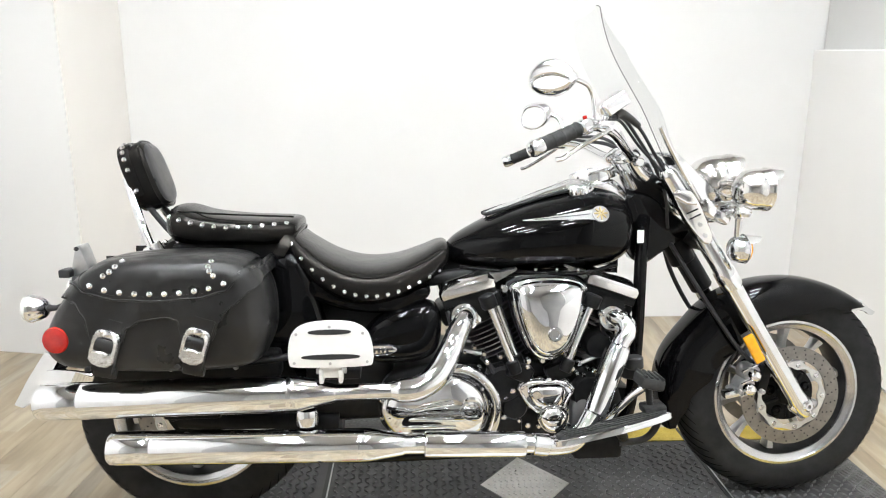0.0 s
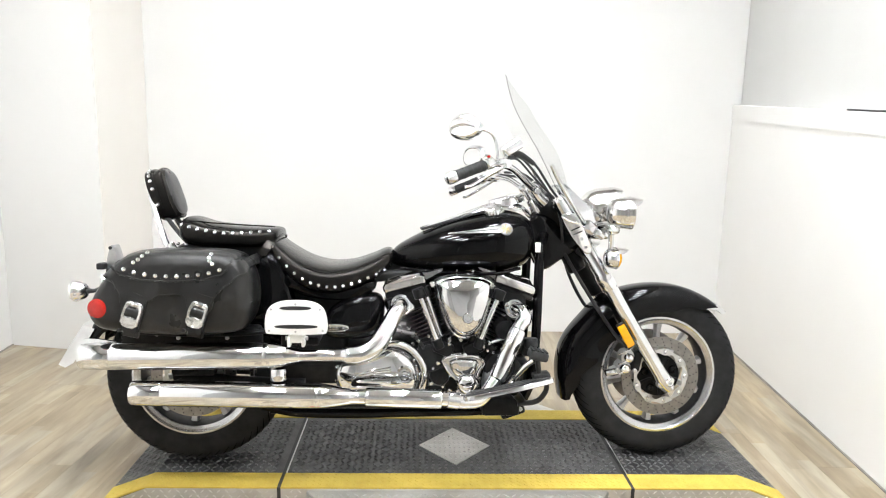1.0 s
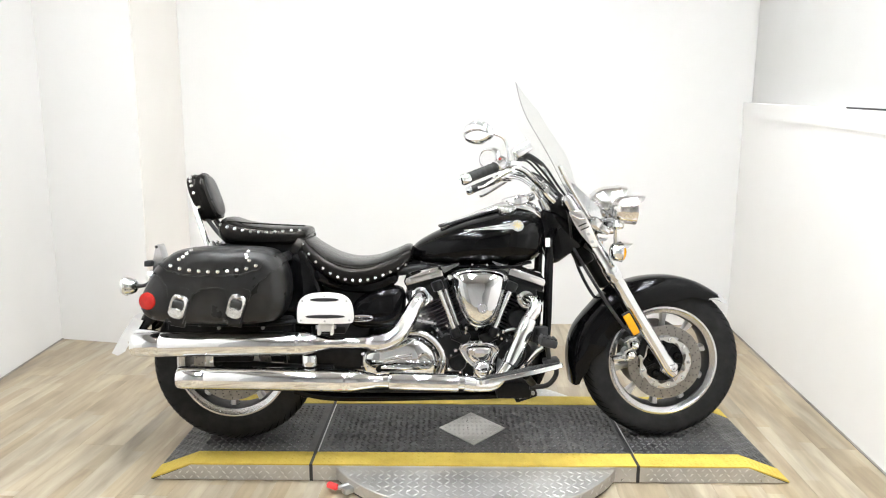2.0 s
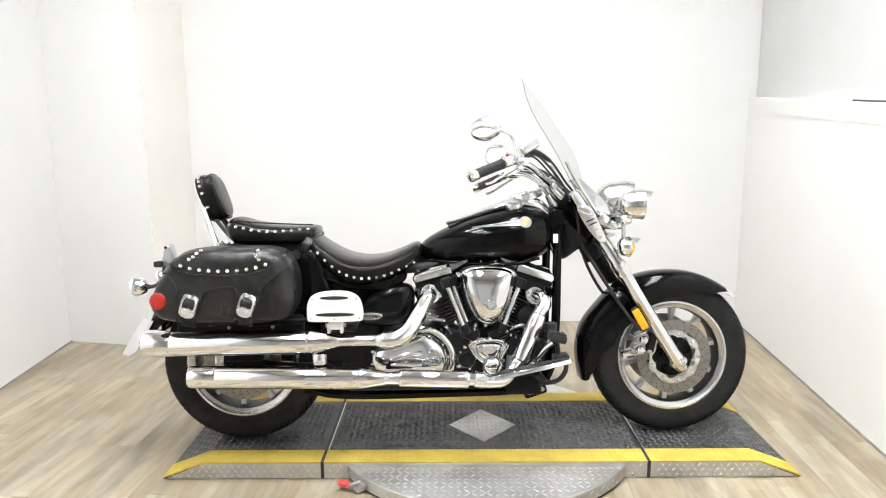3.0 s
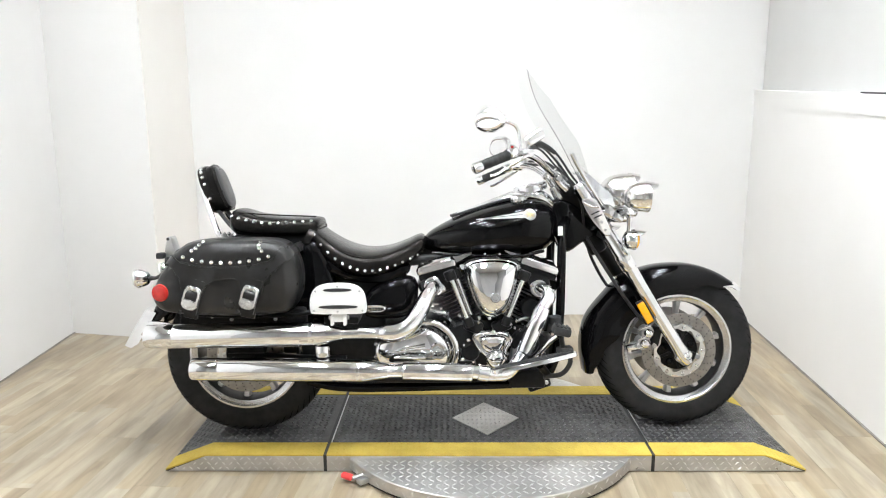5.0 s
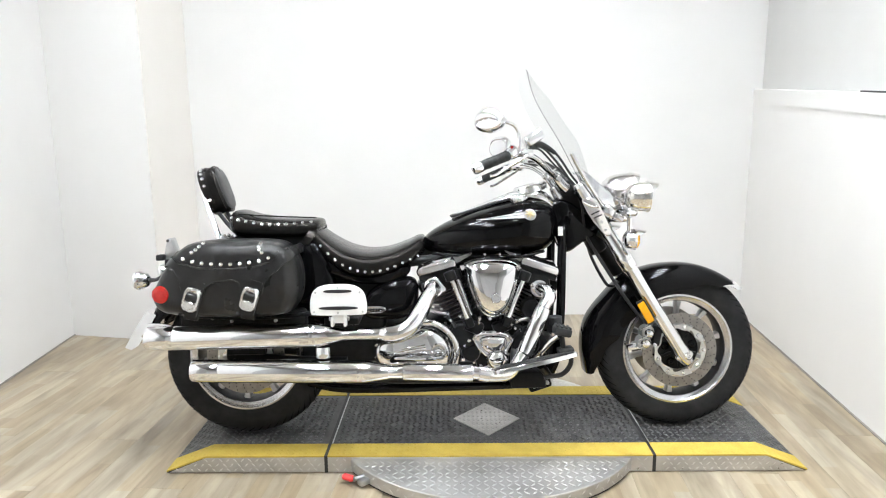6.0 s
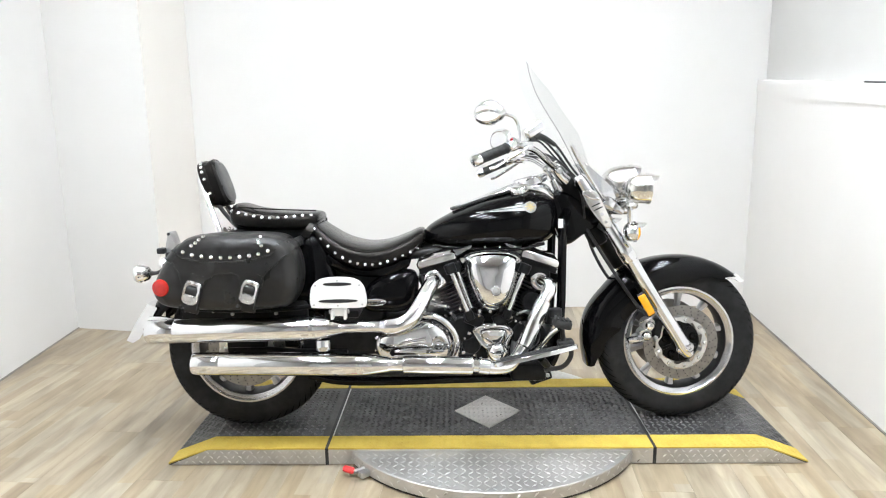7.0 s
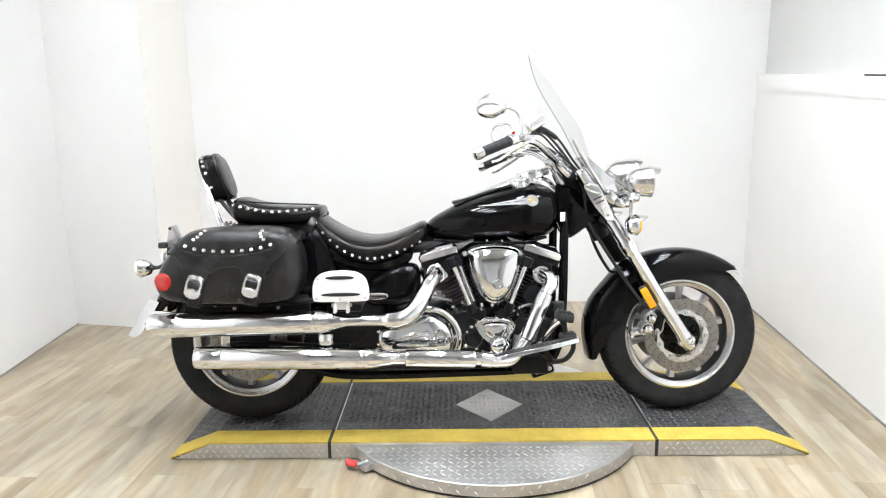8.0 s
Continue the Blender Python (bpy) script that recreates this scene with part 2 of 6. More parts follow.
def share(name, ob, parent, m):
    """Another object on the mesh of ob."""
    o = new(name, ob.data)
    o.parent = parent
    o.matrix_basis = m
    return o


def thing(name, m, label, category, group="", kind=""):
    e = new(name)
    e.matrix_basis = m
    return tagged(e, label, category, group, kind)


def add_box(bm, size, m=Matrix(), bevel=0.0, seg=2):
    r = bmesh.ops.create_cube(bm, size=1, matrix=m @ Matrix.Diagonal((*size, 1)))
    if bevel:
        es = list({e for v in r["verts"] for e in v.link_edges})
        bmesh.ops.bevel(bm, geom=es, offset=bevel, segments=seg, affect="EDGES", profile=0.5)
    return bm


def box(size, at=(0, 0, 0), rot=(0, 0, 0), bevel=0.0, seg=2):
    return add_box(bmesh.new(), size, pose(*at, *rot), bevel, seg)


def span(lo, hi, bevel=0.0):
    return box([b - a for a, b in zip(lo, hi)], [(a + b) / 2 for a, b in zip(lo, hi)], (0, 0, 0), bevel)


def add_rings(bm, rings, closed=True, cap=True, loop=False):
    vs = [[bm.verts.new(p) for p in r] for r in rings]
    n = len(vs[0])
    pairs = list(zip(vs, vs[1:])) + ([(vs[-1], vs[0])] if loop else [])
    for a, b in pairs:
        for i in range(n if closed else n - 1):
            j = (i + 1) % n
            bm.faces.new((a[i], a[j], b[j], b[i]))
    if cap and not loop:
        bm.faces.new(vs[0][::-1])
        bm.faces.new(vs[-1])
    return bm


def rings(rs, closed=True, cap=True, loop=False):
    return add_rings(bmesh.new(), rs, closed, cap, loop)


def smooth_path(points, steps=8):
    """A Catmull-Rom curve through points of any dimension."""
    p = [np.array(q, float) for q in points]
    p = [2 * p[0] - p[1]] + p + [2 * p[-1] - p[-2]]
    out = []
    for i in range(1, len(p) - 2):
        a, b, c, d = p[i - 1:i + 3]
        for k in range(steps):
            t = k / steps
            out.append(0.5 * (2 * b + (c - a) * t + (2 * a - 5 * b + 4 * c - d) * t * t + (3 * b - a - 3 * c + d) * t ** 3))
    out.append(p[-2])
    return out


def add_tube(bm, points, radius, seg=16, steps=8, curve=True):
    """A round tube; points may carry their own radius as a fourth number."""
    pts = [(*q, radius) if len(q) == 3 else q for q in points]
    path = smooth_path(pts, steps) if curve else [np.array(q, float) for q in pts]
    rs, side = [], None
    for i, q in enumerate(path):
        d = Vector(path[min(i + 1, len(path) - 1)][:3] - path[max(i - 1, 0)][:3]).normalized()
        if side is None:
            side = d.orthogonal().normalized()
        side = (side - d * side.dot(d)).normalized()
        other = d.cross(side)
        o = Vector(q[:3])
        rs.append([o + (side * math.cos(a) + other * math.sin(a)) * q[3] for a in (2 * math.pi * k / seg for k in range(seg))])
    return add_rings(bm, rs)


def tube(points, radius, seg=16, steps=8, curve=True):
    return add_tube(bmesh.new(), points, radius, seg, steps, curve)


def add_lathe(bm, profile, m=Matrix(), seg=32, loop=False):
    """profile of (radius, along) turned about local z."""
    rs = []
    for k in range(seg):
        a = 2 * math.pi * k / seg
        rs.append([m @ Vector((r * math.cos(a), r * math.sin(a), h)) for r, h in profile])
    vs = [[bm.verts.new(p) for p in r] for r in rs]
    n = len(profile)
    for k in range(seg):
        a, b = vs[k], vs[(k + 1) % seg]
        for i in range(n if loop else n - 1):
            j = (i + 1) % n
            bm.faces.new((a[i], b[i], b[j], a[j]))
    if not loop:
        for i in (0, n - 1):
            if profile[i][0] > 1e-4:
                bm.faces.new([r[i] for r in vs])
    bmesh.ops.remove_doubles(bm, verts=bm.verts, dist=1e-6)
    return bm


def lathe(profile, m=Matrix(), seg=32, loop=False):
    return add_lathe(bmesh.new(), profile, m, seg, loop)


def along(a, b):
    """A pose at a whose z points to b."""
    a, b = Vector(a), Vector(b)
    return Matrix.Translation(a) @ (b - a).to_track_quat("Z", "Y").to_matrix().to_4x4()


def rod(a, b, r, seg=16, bevel=0.0):
    L = (Vector(b) - Vector(a)).length
    e = min(bevel or r * 0.15, L / 3)
    return lathe([(0, 0), (r - e, 0), (r, e), (r, L - e), (r - e, L), (0, L)], along(a, b), seg)


Y_AXIS = pose(0, 0, 0, 90, 0, 0)      # local z to world -y


def side_disc(x, y, z, profile, seg=32):
    """Turned about an axis across the machine; heights go towards its right side."""
    return lathe(profile, pose(x, y, z) @ Y_AXIS, seg)


def outline_smooth(pts, steps=6):
    p = [np.array(q, float) for q in pts]
    n = len(p)
    out = []
    for i in range(n):
        a, b, c, d = p[i - 1], p[i], p[(i + 1) % n], p[(i + 2) % n]
        for k in range(steps):
            t = k / steps
            out.append(0.5 * (2 * b + (c - a) * t + (2 * a - 5 * b + 4 * c - d) * t * t + (3 * b - a - 3 * c + d) * t ** 3))
    return out


def pillow(pts, layers, steps=6):
    """A side outline (x, z) stacked along y; layers of (y, scale) about its middle, or (y, scale, dx, dz)."""
    o = outline_smooth(pts, steps)
    c = sum(o) / len(o)
    rs = []
    for y, s, *d in layers:
        dx, dz = d if d else (0, 0)
        rs.append([(c[0] + (q[0] - c[0]) * s + dx, y, c[1] + (q[1] - c[1]) * s + dz) for q in o])
    return rings(rs)


def loft_x(stations, seg=40, steps=5):
    """Stations (x, z_low, z_high, half width, roundness up, roundness down), skinned along x."""
    rs = []
    for x, zb, zt, w, nu, nd in smooth_path(stations, steps):
        h = (zt - zb) / 2
        zc = (zt + zb) / 2
        ring = []
        for k in range(seg):
            a = 2 * math.pi * k / seg
            c, s = math.cos(a), math.sin(a)
            n = nu if s >= 0 else nd
            ring.append((x, w * math.copysign(abs(c) ** (2 / n), c), zc + h * math.copysign(abs(s) ** (2 / n), s)))
        rs.append(ring)
    return rings(rs)


def tree_of(ob):
    from mathutils.bvhtree import BVHTree
    return BVHTree.FromPolygons([v.co for v in ob.data.vertices], [tuple(p.vertices) for p in ob.data.polygons])


def on_side(tree, x, z):
    """Where a line across the machine at (x, z) first meets a surface from the right side."""
    p, n, i, d = tree.ray_cast(Vector((x, -1.0, z)), Vector((0, 1, 0)))
    return (p, n if n.y < 0 else -n) if p else (Vector((x, -0.1, z)), Vector((0, -1, 0)))


STUD = None


def stud_at(parent, p, n, r=0.0070):
    global STUD
    if STUD is None:
        bm = lathe([(1.0, -0.2), (1.0, 0.05), (0.8, 0.42), (0.45, 0.65), (0, 0.74)], Matrix(), 12)
        me = bpy.data.meshes.new("stud")
        for f in bm.faces:
            f.smooth = True
        bm.to_mesh(me)
        bm.free()
        me.materials.append(chrome)
        STUD = me
    o = new("stud", STUD)
    o.parent = parent
    o.matrix_basis = Matrix.Translation(p) @ n.to_track_quat("Z", "Y").to_matrix().to_4x4() @ Matrix.Scale(r, 4)
    return o


def project(tree, grid, lift=0.0015):
    """A sheet laid on a surface: rows of (x, z)."""
    rows = []
    for row in grid:
        r = []
        for x, z in row:
            p, n = on_side(tree, x, z)
            r.append(p + n * lift)
        rows.append(r)
    return rings(rows, closed=False, cap=False)


# ---- the room ----
floor = tagged(mesh_object("floor", span((-2.5, -6.14, -0.12), (2.2, 1.95, -0.006)), floor_base, False), "pale weathered oak plank floor", "floor", kind="structure")


def wall(name, a, b, z0, z1, thick, mat, label="plain white painted wall"):
    """A wall whose seen face runs from a to b, the thickness to the left of that line."""
    a, b = Vector((*a, 0)), Vector((*b, 0))
    d = (b - a).normalized()
    n = Vector((-d.y, d.x, 0)) * thick
    ring = [a, b, b + n, a + n]
    bm = rings([[(p.x, p.y, z0) for p in ring], [(p.x, p.y, z1) for p in ring]])
    return tagged(mesh_object(name, bm, mat, False), label, "wall", kind="structure")


CEIL = 3.5
wall("wall_north", (2.6, 1.81), (-1.70, 1.81), -0.02, CEIL, -0.15, wall_paint)
wall("wall_west", (-2.365, 1.42), (-1.9945, -3.2), -0.02, CEIL, -0.15, wall_paint)
wall("wall_west_rear", (-1.9945, -3.2), (-1.77, -6.0), -0.02, CEIL, -0.15, far_dim_grey, "unseen rear wall, greyed for reflections")
wall("wall_south", (-1.95, -6.0), (1.50, -6.0), -0.02, CEIL, -0.15, rear_dim_grey, "unseen rear wall, greyed for reflections")
wall("wall_east_upper", (1.675 + 1.865 * 0.0992 + 0.045, 1.80), (1.675 - 3.14 * 0.0992 + 0.045, -3.2), 0.9, CEIL, 0.15, shaded_upper_paint, "wall above the ledge, greyed for its shade")
wall("wall_east_rear", (1.675 - 3.14 * 0.0992, -3.2), (1.675 - 5.94 * 0.0992, -6.0), -0.02, CEIL, 0.4, far_dim_grey, "unseen rear wall, greyed for reflections")
# the corner column
bm = rings([[(-2.52, 1.45, z), (-2.365, 1.42, z), (-1.765, 1.30, z), (-1.70, 1.80, z), (-1.70, 1.96, z), (-2.52, 1.96, z)] for z in (-0.02, CEIL)])
tagged(mesh_object("wall_column", bm, wall_paint, False), "white painted corner column", "wall", kind="structure")
# Thin slab over the column's side; its warm shade is in the colour.
return_shade_tint = vary(material("return_shade_tint", (0.75, 0.72, 0.68), 0.6), (0.715, 0.685, 0.645), 1.3, bump=0.08, bump_scale=220)
bm = rings([[(-1.763, 1.301, z), (-1.757, 1.300, z), (-1.692, 1.806, z), (-1.699, 1.806, z)] for z in (-0.01, CEIL - 0.002)])
tagged(mesh_object("wall_return", bm, return_shade_tint, False), "return of the corner column, tinted for its shaded side", "wall", kind="structure")
# the low wall with its cap
rs = []
for y in (-3.2, -0.06, 1.805):
    x, z = 1.675 + (y + 0.06) * 0.0992, 1.283 + (y - 0.21) * 0.0525
    rs.append([(x, y, -0.02), (x + 0.24, y, -0.02), (x + 0.24, y, z + 0.002), (x, y, z + 0.002)])
bm = rings(rs)
tagged(mesh_object("wall_east", bm, lit_paint, False), "white painted low side wall", "wall", kind="structure")
tagged(mesh_object("ceiling", span((-2.55, -6.15, CEIL), (2.6, 1.96, CEIL + 0.12)), ceiling_paint, False), "plain grey painted ceiling", "ceiling", kind="structure")

# cap along the low wall
def wall_top(y):
    return 1.283 + (y - 0.21) * 0.0525


def wall_x(y):
    return 1.675 + (y + 0.06) * 0.0992


rs = []
for y in (-3.2, -0.06, 1.803):
    z = wall_top(y)
    x = wall_x(y)
    rs.append([(x - 0.006, y, z), (x + 0.26, y, z), (x + 0.26, y, z + 0.088), (x - 0.002, y, z + 0.088), (x - 0.006, y, z + 0.084)])
tagged(mesh_object("trim", rings(rs), lit_paint, False), "white painted cap on the low wall", "trim", kind="structure")

# dark joints where the side walls stand on the floor
for name_, pts_ in (("baseboard", [(wall_x(-3.2) - 0.004, -3.2), (wall_x(1.80) - 0.004, 1.80)]), ("baseboard", [(-1.9905, -3.2), (-2.361, 1.42)])):
    (xa, ya), (xb, yb) = pts_
    bm = rings([[(x, y, 0.0005), (x + 0.012, y, 0.0005), (x + 0.012, y, 0.005), (x, y, 0.005)] for x, y in ((xa - 0.006, ya), (xb - 0.006, yb))])
    tagged(mesh_object(name_, bm, joint_grey, False), "thin grey joint between wall and floor", "baseboard", kind="structure")

# a thin dark tube added along the ledge to draw a dark slit
ledge_dark_line = thing("cable", pose(wall_x(0.1), 0.1, wall_top(0.1) + 0.092), "thin black tube on the white ledge, added as a dark slit", "cable")
part("sheath", tube([(wall_x(y) - wall_x(0.1) - 0.002, y - 0.1, wall_top(y) - wall_top(0.1)) for y in (0.42, 0.2, 0.0, -0.3, -0.8)], 0.004, 10), seam_black, ledge_dark_line)

# ceiling lights
light = None
for x, y in ((x, y) for y in (0.05, -0.85, -1.75, -2.65) for x in (-1.15, 0.0, 1.15)):
    if light is None:
        light = thing("ceiling_light", pose(x, y, CEIL), "white ceiling fitting with one long lamp, switched on", "ceiling light", "ceiling lights")
        part("frame", box((0.42, 0.13, 0.04), (0, 0, -0.022), (0, 0, 0), 0.006), fitting_white, light)
        corners = ((-1, -1), (1, -1), (1, 1), (-1, 1))
        rim_steps = ((0.195, 0.047, -0.040), (0.195, 0.047, -0.062), (0.183, 0.035, -0.062), (0.183, 0.035, -0.040))
        part("bezel", rings([[(a * w, b * h, z) for a, b in corners] for w, h, z in rim_steps], loop=True), satin, light, "metal lamp rim", False)
        part("lamp", box((0.36, 0.064, 0.010), (0, 0, -0.047), (0, 0, 0), 0.003), lamp_glow, light, "glowing long white lamp")
    else:
        copy_thing(light, pose(x, y, CEIL))

# ---- the platform ----
P = 0.065
platform = thing("turntable_platform", pose(0, 0, 0), "low black tread-plate motorcycle turntable with yellow edges", "platform")
Y0, Y1 = -0.283, 0.375
SEAM1, SEAM2 = -0.515, 0.692
XL0, XL1, XR1, XR0 = -1.108, -0.958, 1.10, 1.253


def deck_section(name, prof):
    """A slab whose side outline (x, z) runs across the platform."""
    o = [(x, z) for x, z in prof]
    return part(name, rings([[(x, y, z) for x, z in o] for y in (Y0, Y1)]), deck_black, platform, "", False)


G = 0.006
deck_section("ramp", [(XL0, 0.002), (SEAM1 - G, 0.002), (SEAM1 - G, P), (XL1, P), (XL0, 0.008)])
deck_section("deck", [(SEAM1 + G, 0.002), (SEAM2 - G, 0.002), (SEAM2 - G, P), (SEAM1 + G, P)])
deck_section("ramp", [(SEAM2 + G, 0.002), (XR0, 0.002), (XR0, 0.008), (XR1, P), (SEAM2 + G, P)])


def top_z(x):
    if x < XL1:
        return 0.008 + (P - 0.008) * (x - XL0) / (XL1 - XL0)
    if x > XR1:
        return 0.008 + (P - 0.008) * (XR0 - x) / (XR0 - XR1)
    return P


def lugs(name, where, mat, parent, pitch=0.03, size=(0.026, 0.008, 0.0028)):
    """Raised tread bars in two crossed directions, one mesh; where(u, v) gives place, across and up, or None."""
    verts, faces = [], []
    for k, (p, u, v, n) in enumerate(where(pitch)):
        a = 1 if k % 2 else -1
        d = (u * math.cos(a * 0.75) + v * math.sin(a * 0.75)) * size[0] / 2
        w = n.cross(d).normalized() * size[1] / 2
        i = len(verts)
        verts += [p - d, p - w, p + d, p + w, p - d * 0.45 + n * size[2], p - w * 0.5 + n * size[2], p + d * 0.45 + n * size[2], p + w * 0.5 + n * size[2]]
        faces += [(i, i + 1, i + 5, i + 4), (i + 1, i + 2, i + 6, i + 5), (i + 2, i + 3, i + 7, i + 6), (i + 3, i, i + 4, i + 7), (i + 4, i + 5, i + 6, i + 7)]
    me = bpy.data.meshes.new(name)
    me.from_pydata(verts, [], faces)
    me.materials.append(mat)
    ob = new(name, me)
    ob.parent = parent
    return tagged(ob, kind="stuff")


def in_diamond(x, y, grow=0.0):
    return abs(x - 0.093) / (0.137 + grow) + abs(y - 0.034) / (0.158 + grow) < 1


def deck_places(pitch):
    ny, nx = int((Y1 - Y0 - 0.19) / pitch), int((XR0 - XL0) / pitch)
    for i in range(nx):
        for j in range(ny):
            x, y = XL0 + (i + 0.5) * pitch, Y0 + 0.1 + (j + 0.5) * pitch
            if min(abs(x - SEAM1), abs(x - SEAM2)) < 0.02 or in_diamond(x, y, 0.012):
                continue
            dz = (top_z(x + 0.01) - top_z(x - 0.01)) / 0.02
            u = Vector((1, 0, dz)).normalized()
            v = Vector((0, 1, 0))
            if (i + j) % 2:
                yield Vector((x, y, top_z(x))), u, v, u.cross(v)
            else:
                yield Vector((x, y, top_z(x))), v, u, u.cross(v)


lugs("deck_tread", deck_places, lug_black, platform, 0.0235, (0.025, 0.0085, 0.0038))


def skirt_places(pitch):
    for i in range(int((XR0 - XL0) / pitch)):
        for j in range(3):
            x, z = XL0 + (i + 0.5) * pitch + 0.5 * pitch * j, 0.013 + 0.019 * j
            if z < top_z(x) - 0.010 and min(abs(x - SEAM1), abs(x - SEAM2)) > 0.025 and not -0.44 < x < 0.62:
                yield Vector((x, Y0 - 0.002, z)), Vector((1, 0, 0)), Vector((0, 0, 1)), Vector((0, -1, 0))


# the bright front and back skirts, cut to the ramps
for y, s in ((Y0, -1), (Y1, 1)):
    for prof in ([(XL0 + 0.01, 0.003), (SEAM1 - G, 0.003), (SEAM1 - G, P - 0.003), (XL1 + 0.005, P - 0.003)],
                 [(SEAM1 + G, 0.003), (SEAM2 - G, 0.003), (SEAM2 - G, P - 0.003), (SEAM1 + G, P - 0.003)],
                 [(SEAM2 + G, 0.003), (XR0 - 0.01, 0.003), (XR1 - 0.005, P - 0.003), (SEAM2 + G, P - 0.003)]):
        part("skirt", rings([[(x, y, z) for x, z in prof], [(x, y + s * 0.003, z) for x, z in prof]]), plate_metal, platform, "bright tread-plate skirt", False)
lugs("skirt_tread", skirt_places, lug_metal, platform, 0.027, (0.024, 0.0075, 0.0026))

# yellow edges
for ya, yb in ((Y0 - 0.004, Y0 + 0.094), (Y1 - 0.09, Y1 + 0.004)):
    for xs in ((XL0, XL1, SEAM1 - G), (SEAM1 + G, SEAM2 - G), (SEAM2 + G, XR1, XR0)):
        rs = [[(x, ya, top_z(x) - 0.003), (x, yb, top_z(x) - 0.003), (x, yb, top_z(x) + 0.003), (x, ya, top_z(x) + 0.003)] for x in xs]
        part("edge_strip", rings(rs), yellow_tape, platform, "yellow anti-slip strip", False)


def strip_places(pitch):
    for i in range(int((XR0 - XL0) / pitch) - 1):
        for j in range(4):
            for y0 in (Y0 + 0.006, Y1 - 0.082):
                x, y = XL0 + (i + 1) * pitch, y0 + (j + 0.4) * pitch
                if min(abs(x - SEAM1), abs(x - SEAM2)) < 0.02:
                    continue
                dz = (top_z(x + 0.01) - top_z(x - 0.01)) / 0.02
                u, v = Vector((1, 0, dz)).normalized(), Vector((0, 1, 0))
                yield Vector((x, y, top_z(x) + 0.003)), *((u, v) if (i + j) % 2 else (v, u)), u.cross(v)


lugs("strip_tread", strip_places, yellow_tape, platform, 0.0235, (0.023, 0.008, 0.0014))
for x in (SEAM1, SEAM2):
    part("seam_strip", span((x - G, Y0 - 0.005, 0.002), (x + G, Y1, P + 0.002)), seam_black, platform, "black rubber seam", False)
    part("seam_edge", span((x + G, Y0 + 0.1, P), (x + G + 0.004, Y1 - 0.1, P + 0.003)), satin, platform, "", False)

# bright diamond in the deck
ring = [(0.093 - 0.137, 0.034), (0.093, 0.034 - 0.158), (0.093 + 0.137, 0.034), (0.093, 0.034 + 0.158)]
part("diamond_plate", rings([[(x, y, P - 0.001) for x, y in ring], [(x, y, P + 0.003) for x, y in ring]]), plate_metal, platform, "bright tread-plate diamond inlay", False)


def diamond_places(pitch):
    for i in range(-9, 10):
        for j in range(-10, 11):
            x, y = 0.093 + i * pitch, 0.034 + j * pitch
            if in_diamond(x, y, -0.012):
                u, v = Vector((1, 0, 0)), Vector((0, 1, 0))
                yield Vector((x, y, P + 0.003)), *((u, v) if (i + j) % 2 else (v, u)), Vector((0, 0, 1))


lugs("diamond_tread", diamond_places, lug_metal, platform, 0.0185, (0.0185, 0.006, 0.0022))

# round table under the deck
DX, DY, DR, DZ = 0.093, 0.03, 0.605, 0.055
part("turntable", lathe([(0, 0.012), (DR, 0.012), (DR, DZ - 0.003), (DR - 0.003, DZ), (0, DZ)], pose(DX, DY, 0), 96), plate_metal, platform, "round bright tread-plate turntable")
part("turntable_base", lathe([(0, 0.001), (DR - 0.006, 0.001), (DR - 0.006, 0.012), (0, 0.012)], pose(DX, DY, 0), 96), seam_black, platform)


def disc_places(pitch):
    n = int(DR / pitch) + 1
    for i in range(-n, n + 1):
        for j in range(-n, n + 1):
            x, y = DX + i * pitch, DY + j * pitch
            if math.hypot(x - DX, y - DY) < DR - 0.015 and not Y0 - 0.015 < y < Y1 + 0.015:
                u, v = Vector((1, 0, 0)), Vector((0, 1, 0))
                yield Vector((x, y, DZ)), *((u, v) if (i + j) % 2 else (v, u)), Vector((0, 0, 1))


lugs("turntable_tread", disc_places, lug_metal, platform, 0.0265, (0.029, 0.0075, 0.0019))


def rim_places(pitch):
    n = int(2 * math.pi * DR / pitch)
    for k in range(n):
        a = 2 * math.pi * k / n
        d = Vector((math.cos(a), math.sin(a), 0))
        p = Vector((DX, DY, 0.022 + 0.018 * (k % 2))) + d * DR
        yield p, Vector((0, 0, 1)).cross(d), Vector((0, 0, 1)), d


lugs("turntable_rim_tread", rim_places, lug_metal, platform, 0.03, (0.024, 0.008, 0.002))
# locking lever with its red grip
lx, ly = -0.372, -0.372
lever = part("lock_lever", rod((lx + 0.02, ly + 0.02, 0.03), (lx - 0.03, ly - 0.01, 0.025), 0.008), satin, platform, "steel locking lever with a red grip")
part("lever_bracket", box((0.05, 0.03, 0.022), (lx + 0.012, ly - 0.012, 0.022), (0, 0, 40), 0.004), satin, lever)
part("grip", rod((lx - 0.03, ly - 0.008, 0.026), (lx - 0.07, ly + 0.008, 0.03), 0.012, 14, 0.005), red_grip, lever, "red rubber grip")

# ---- the motorcycle: x forward, z up from the tyres, its right side at -y ----
BIKE = pose(0, -0.0275, P + 0.003, 0, 0, 1.85) @ pose(0, 0, 0, -5.5, 0, 0)
bike = thing("motorcycle", BIKE, "black cruiser motorcycle with chrome engine and studded leather bags, parked", "motorcycle")
FX, FZ, RX, RZ = 0.845, 0.313, -0.845, 0.318


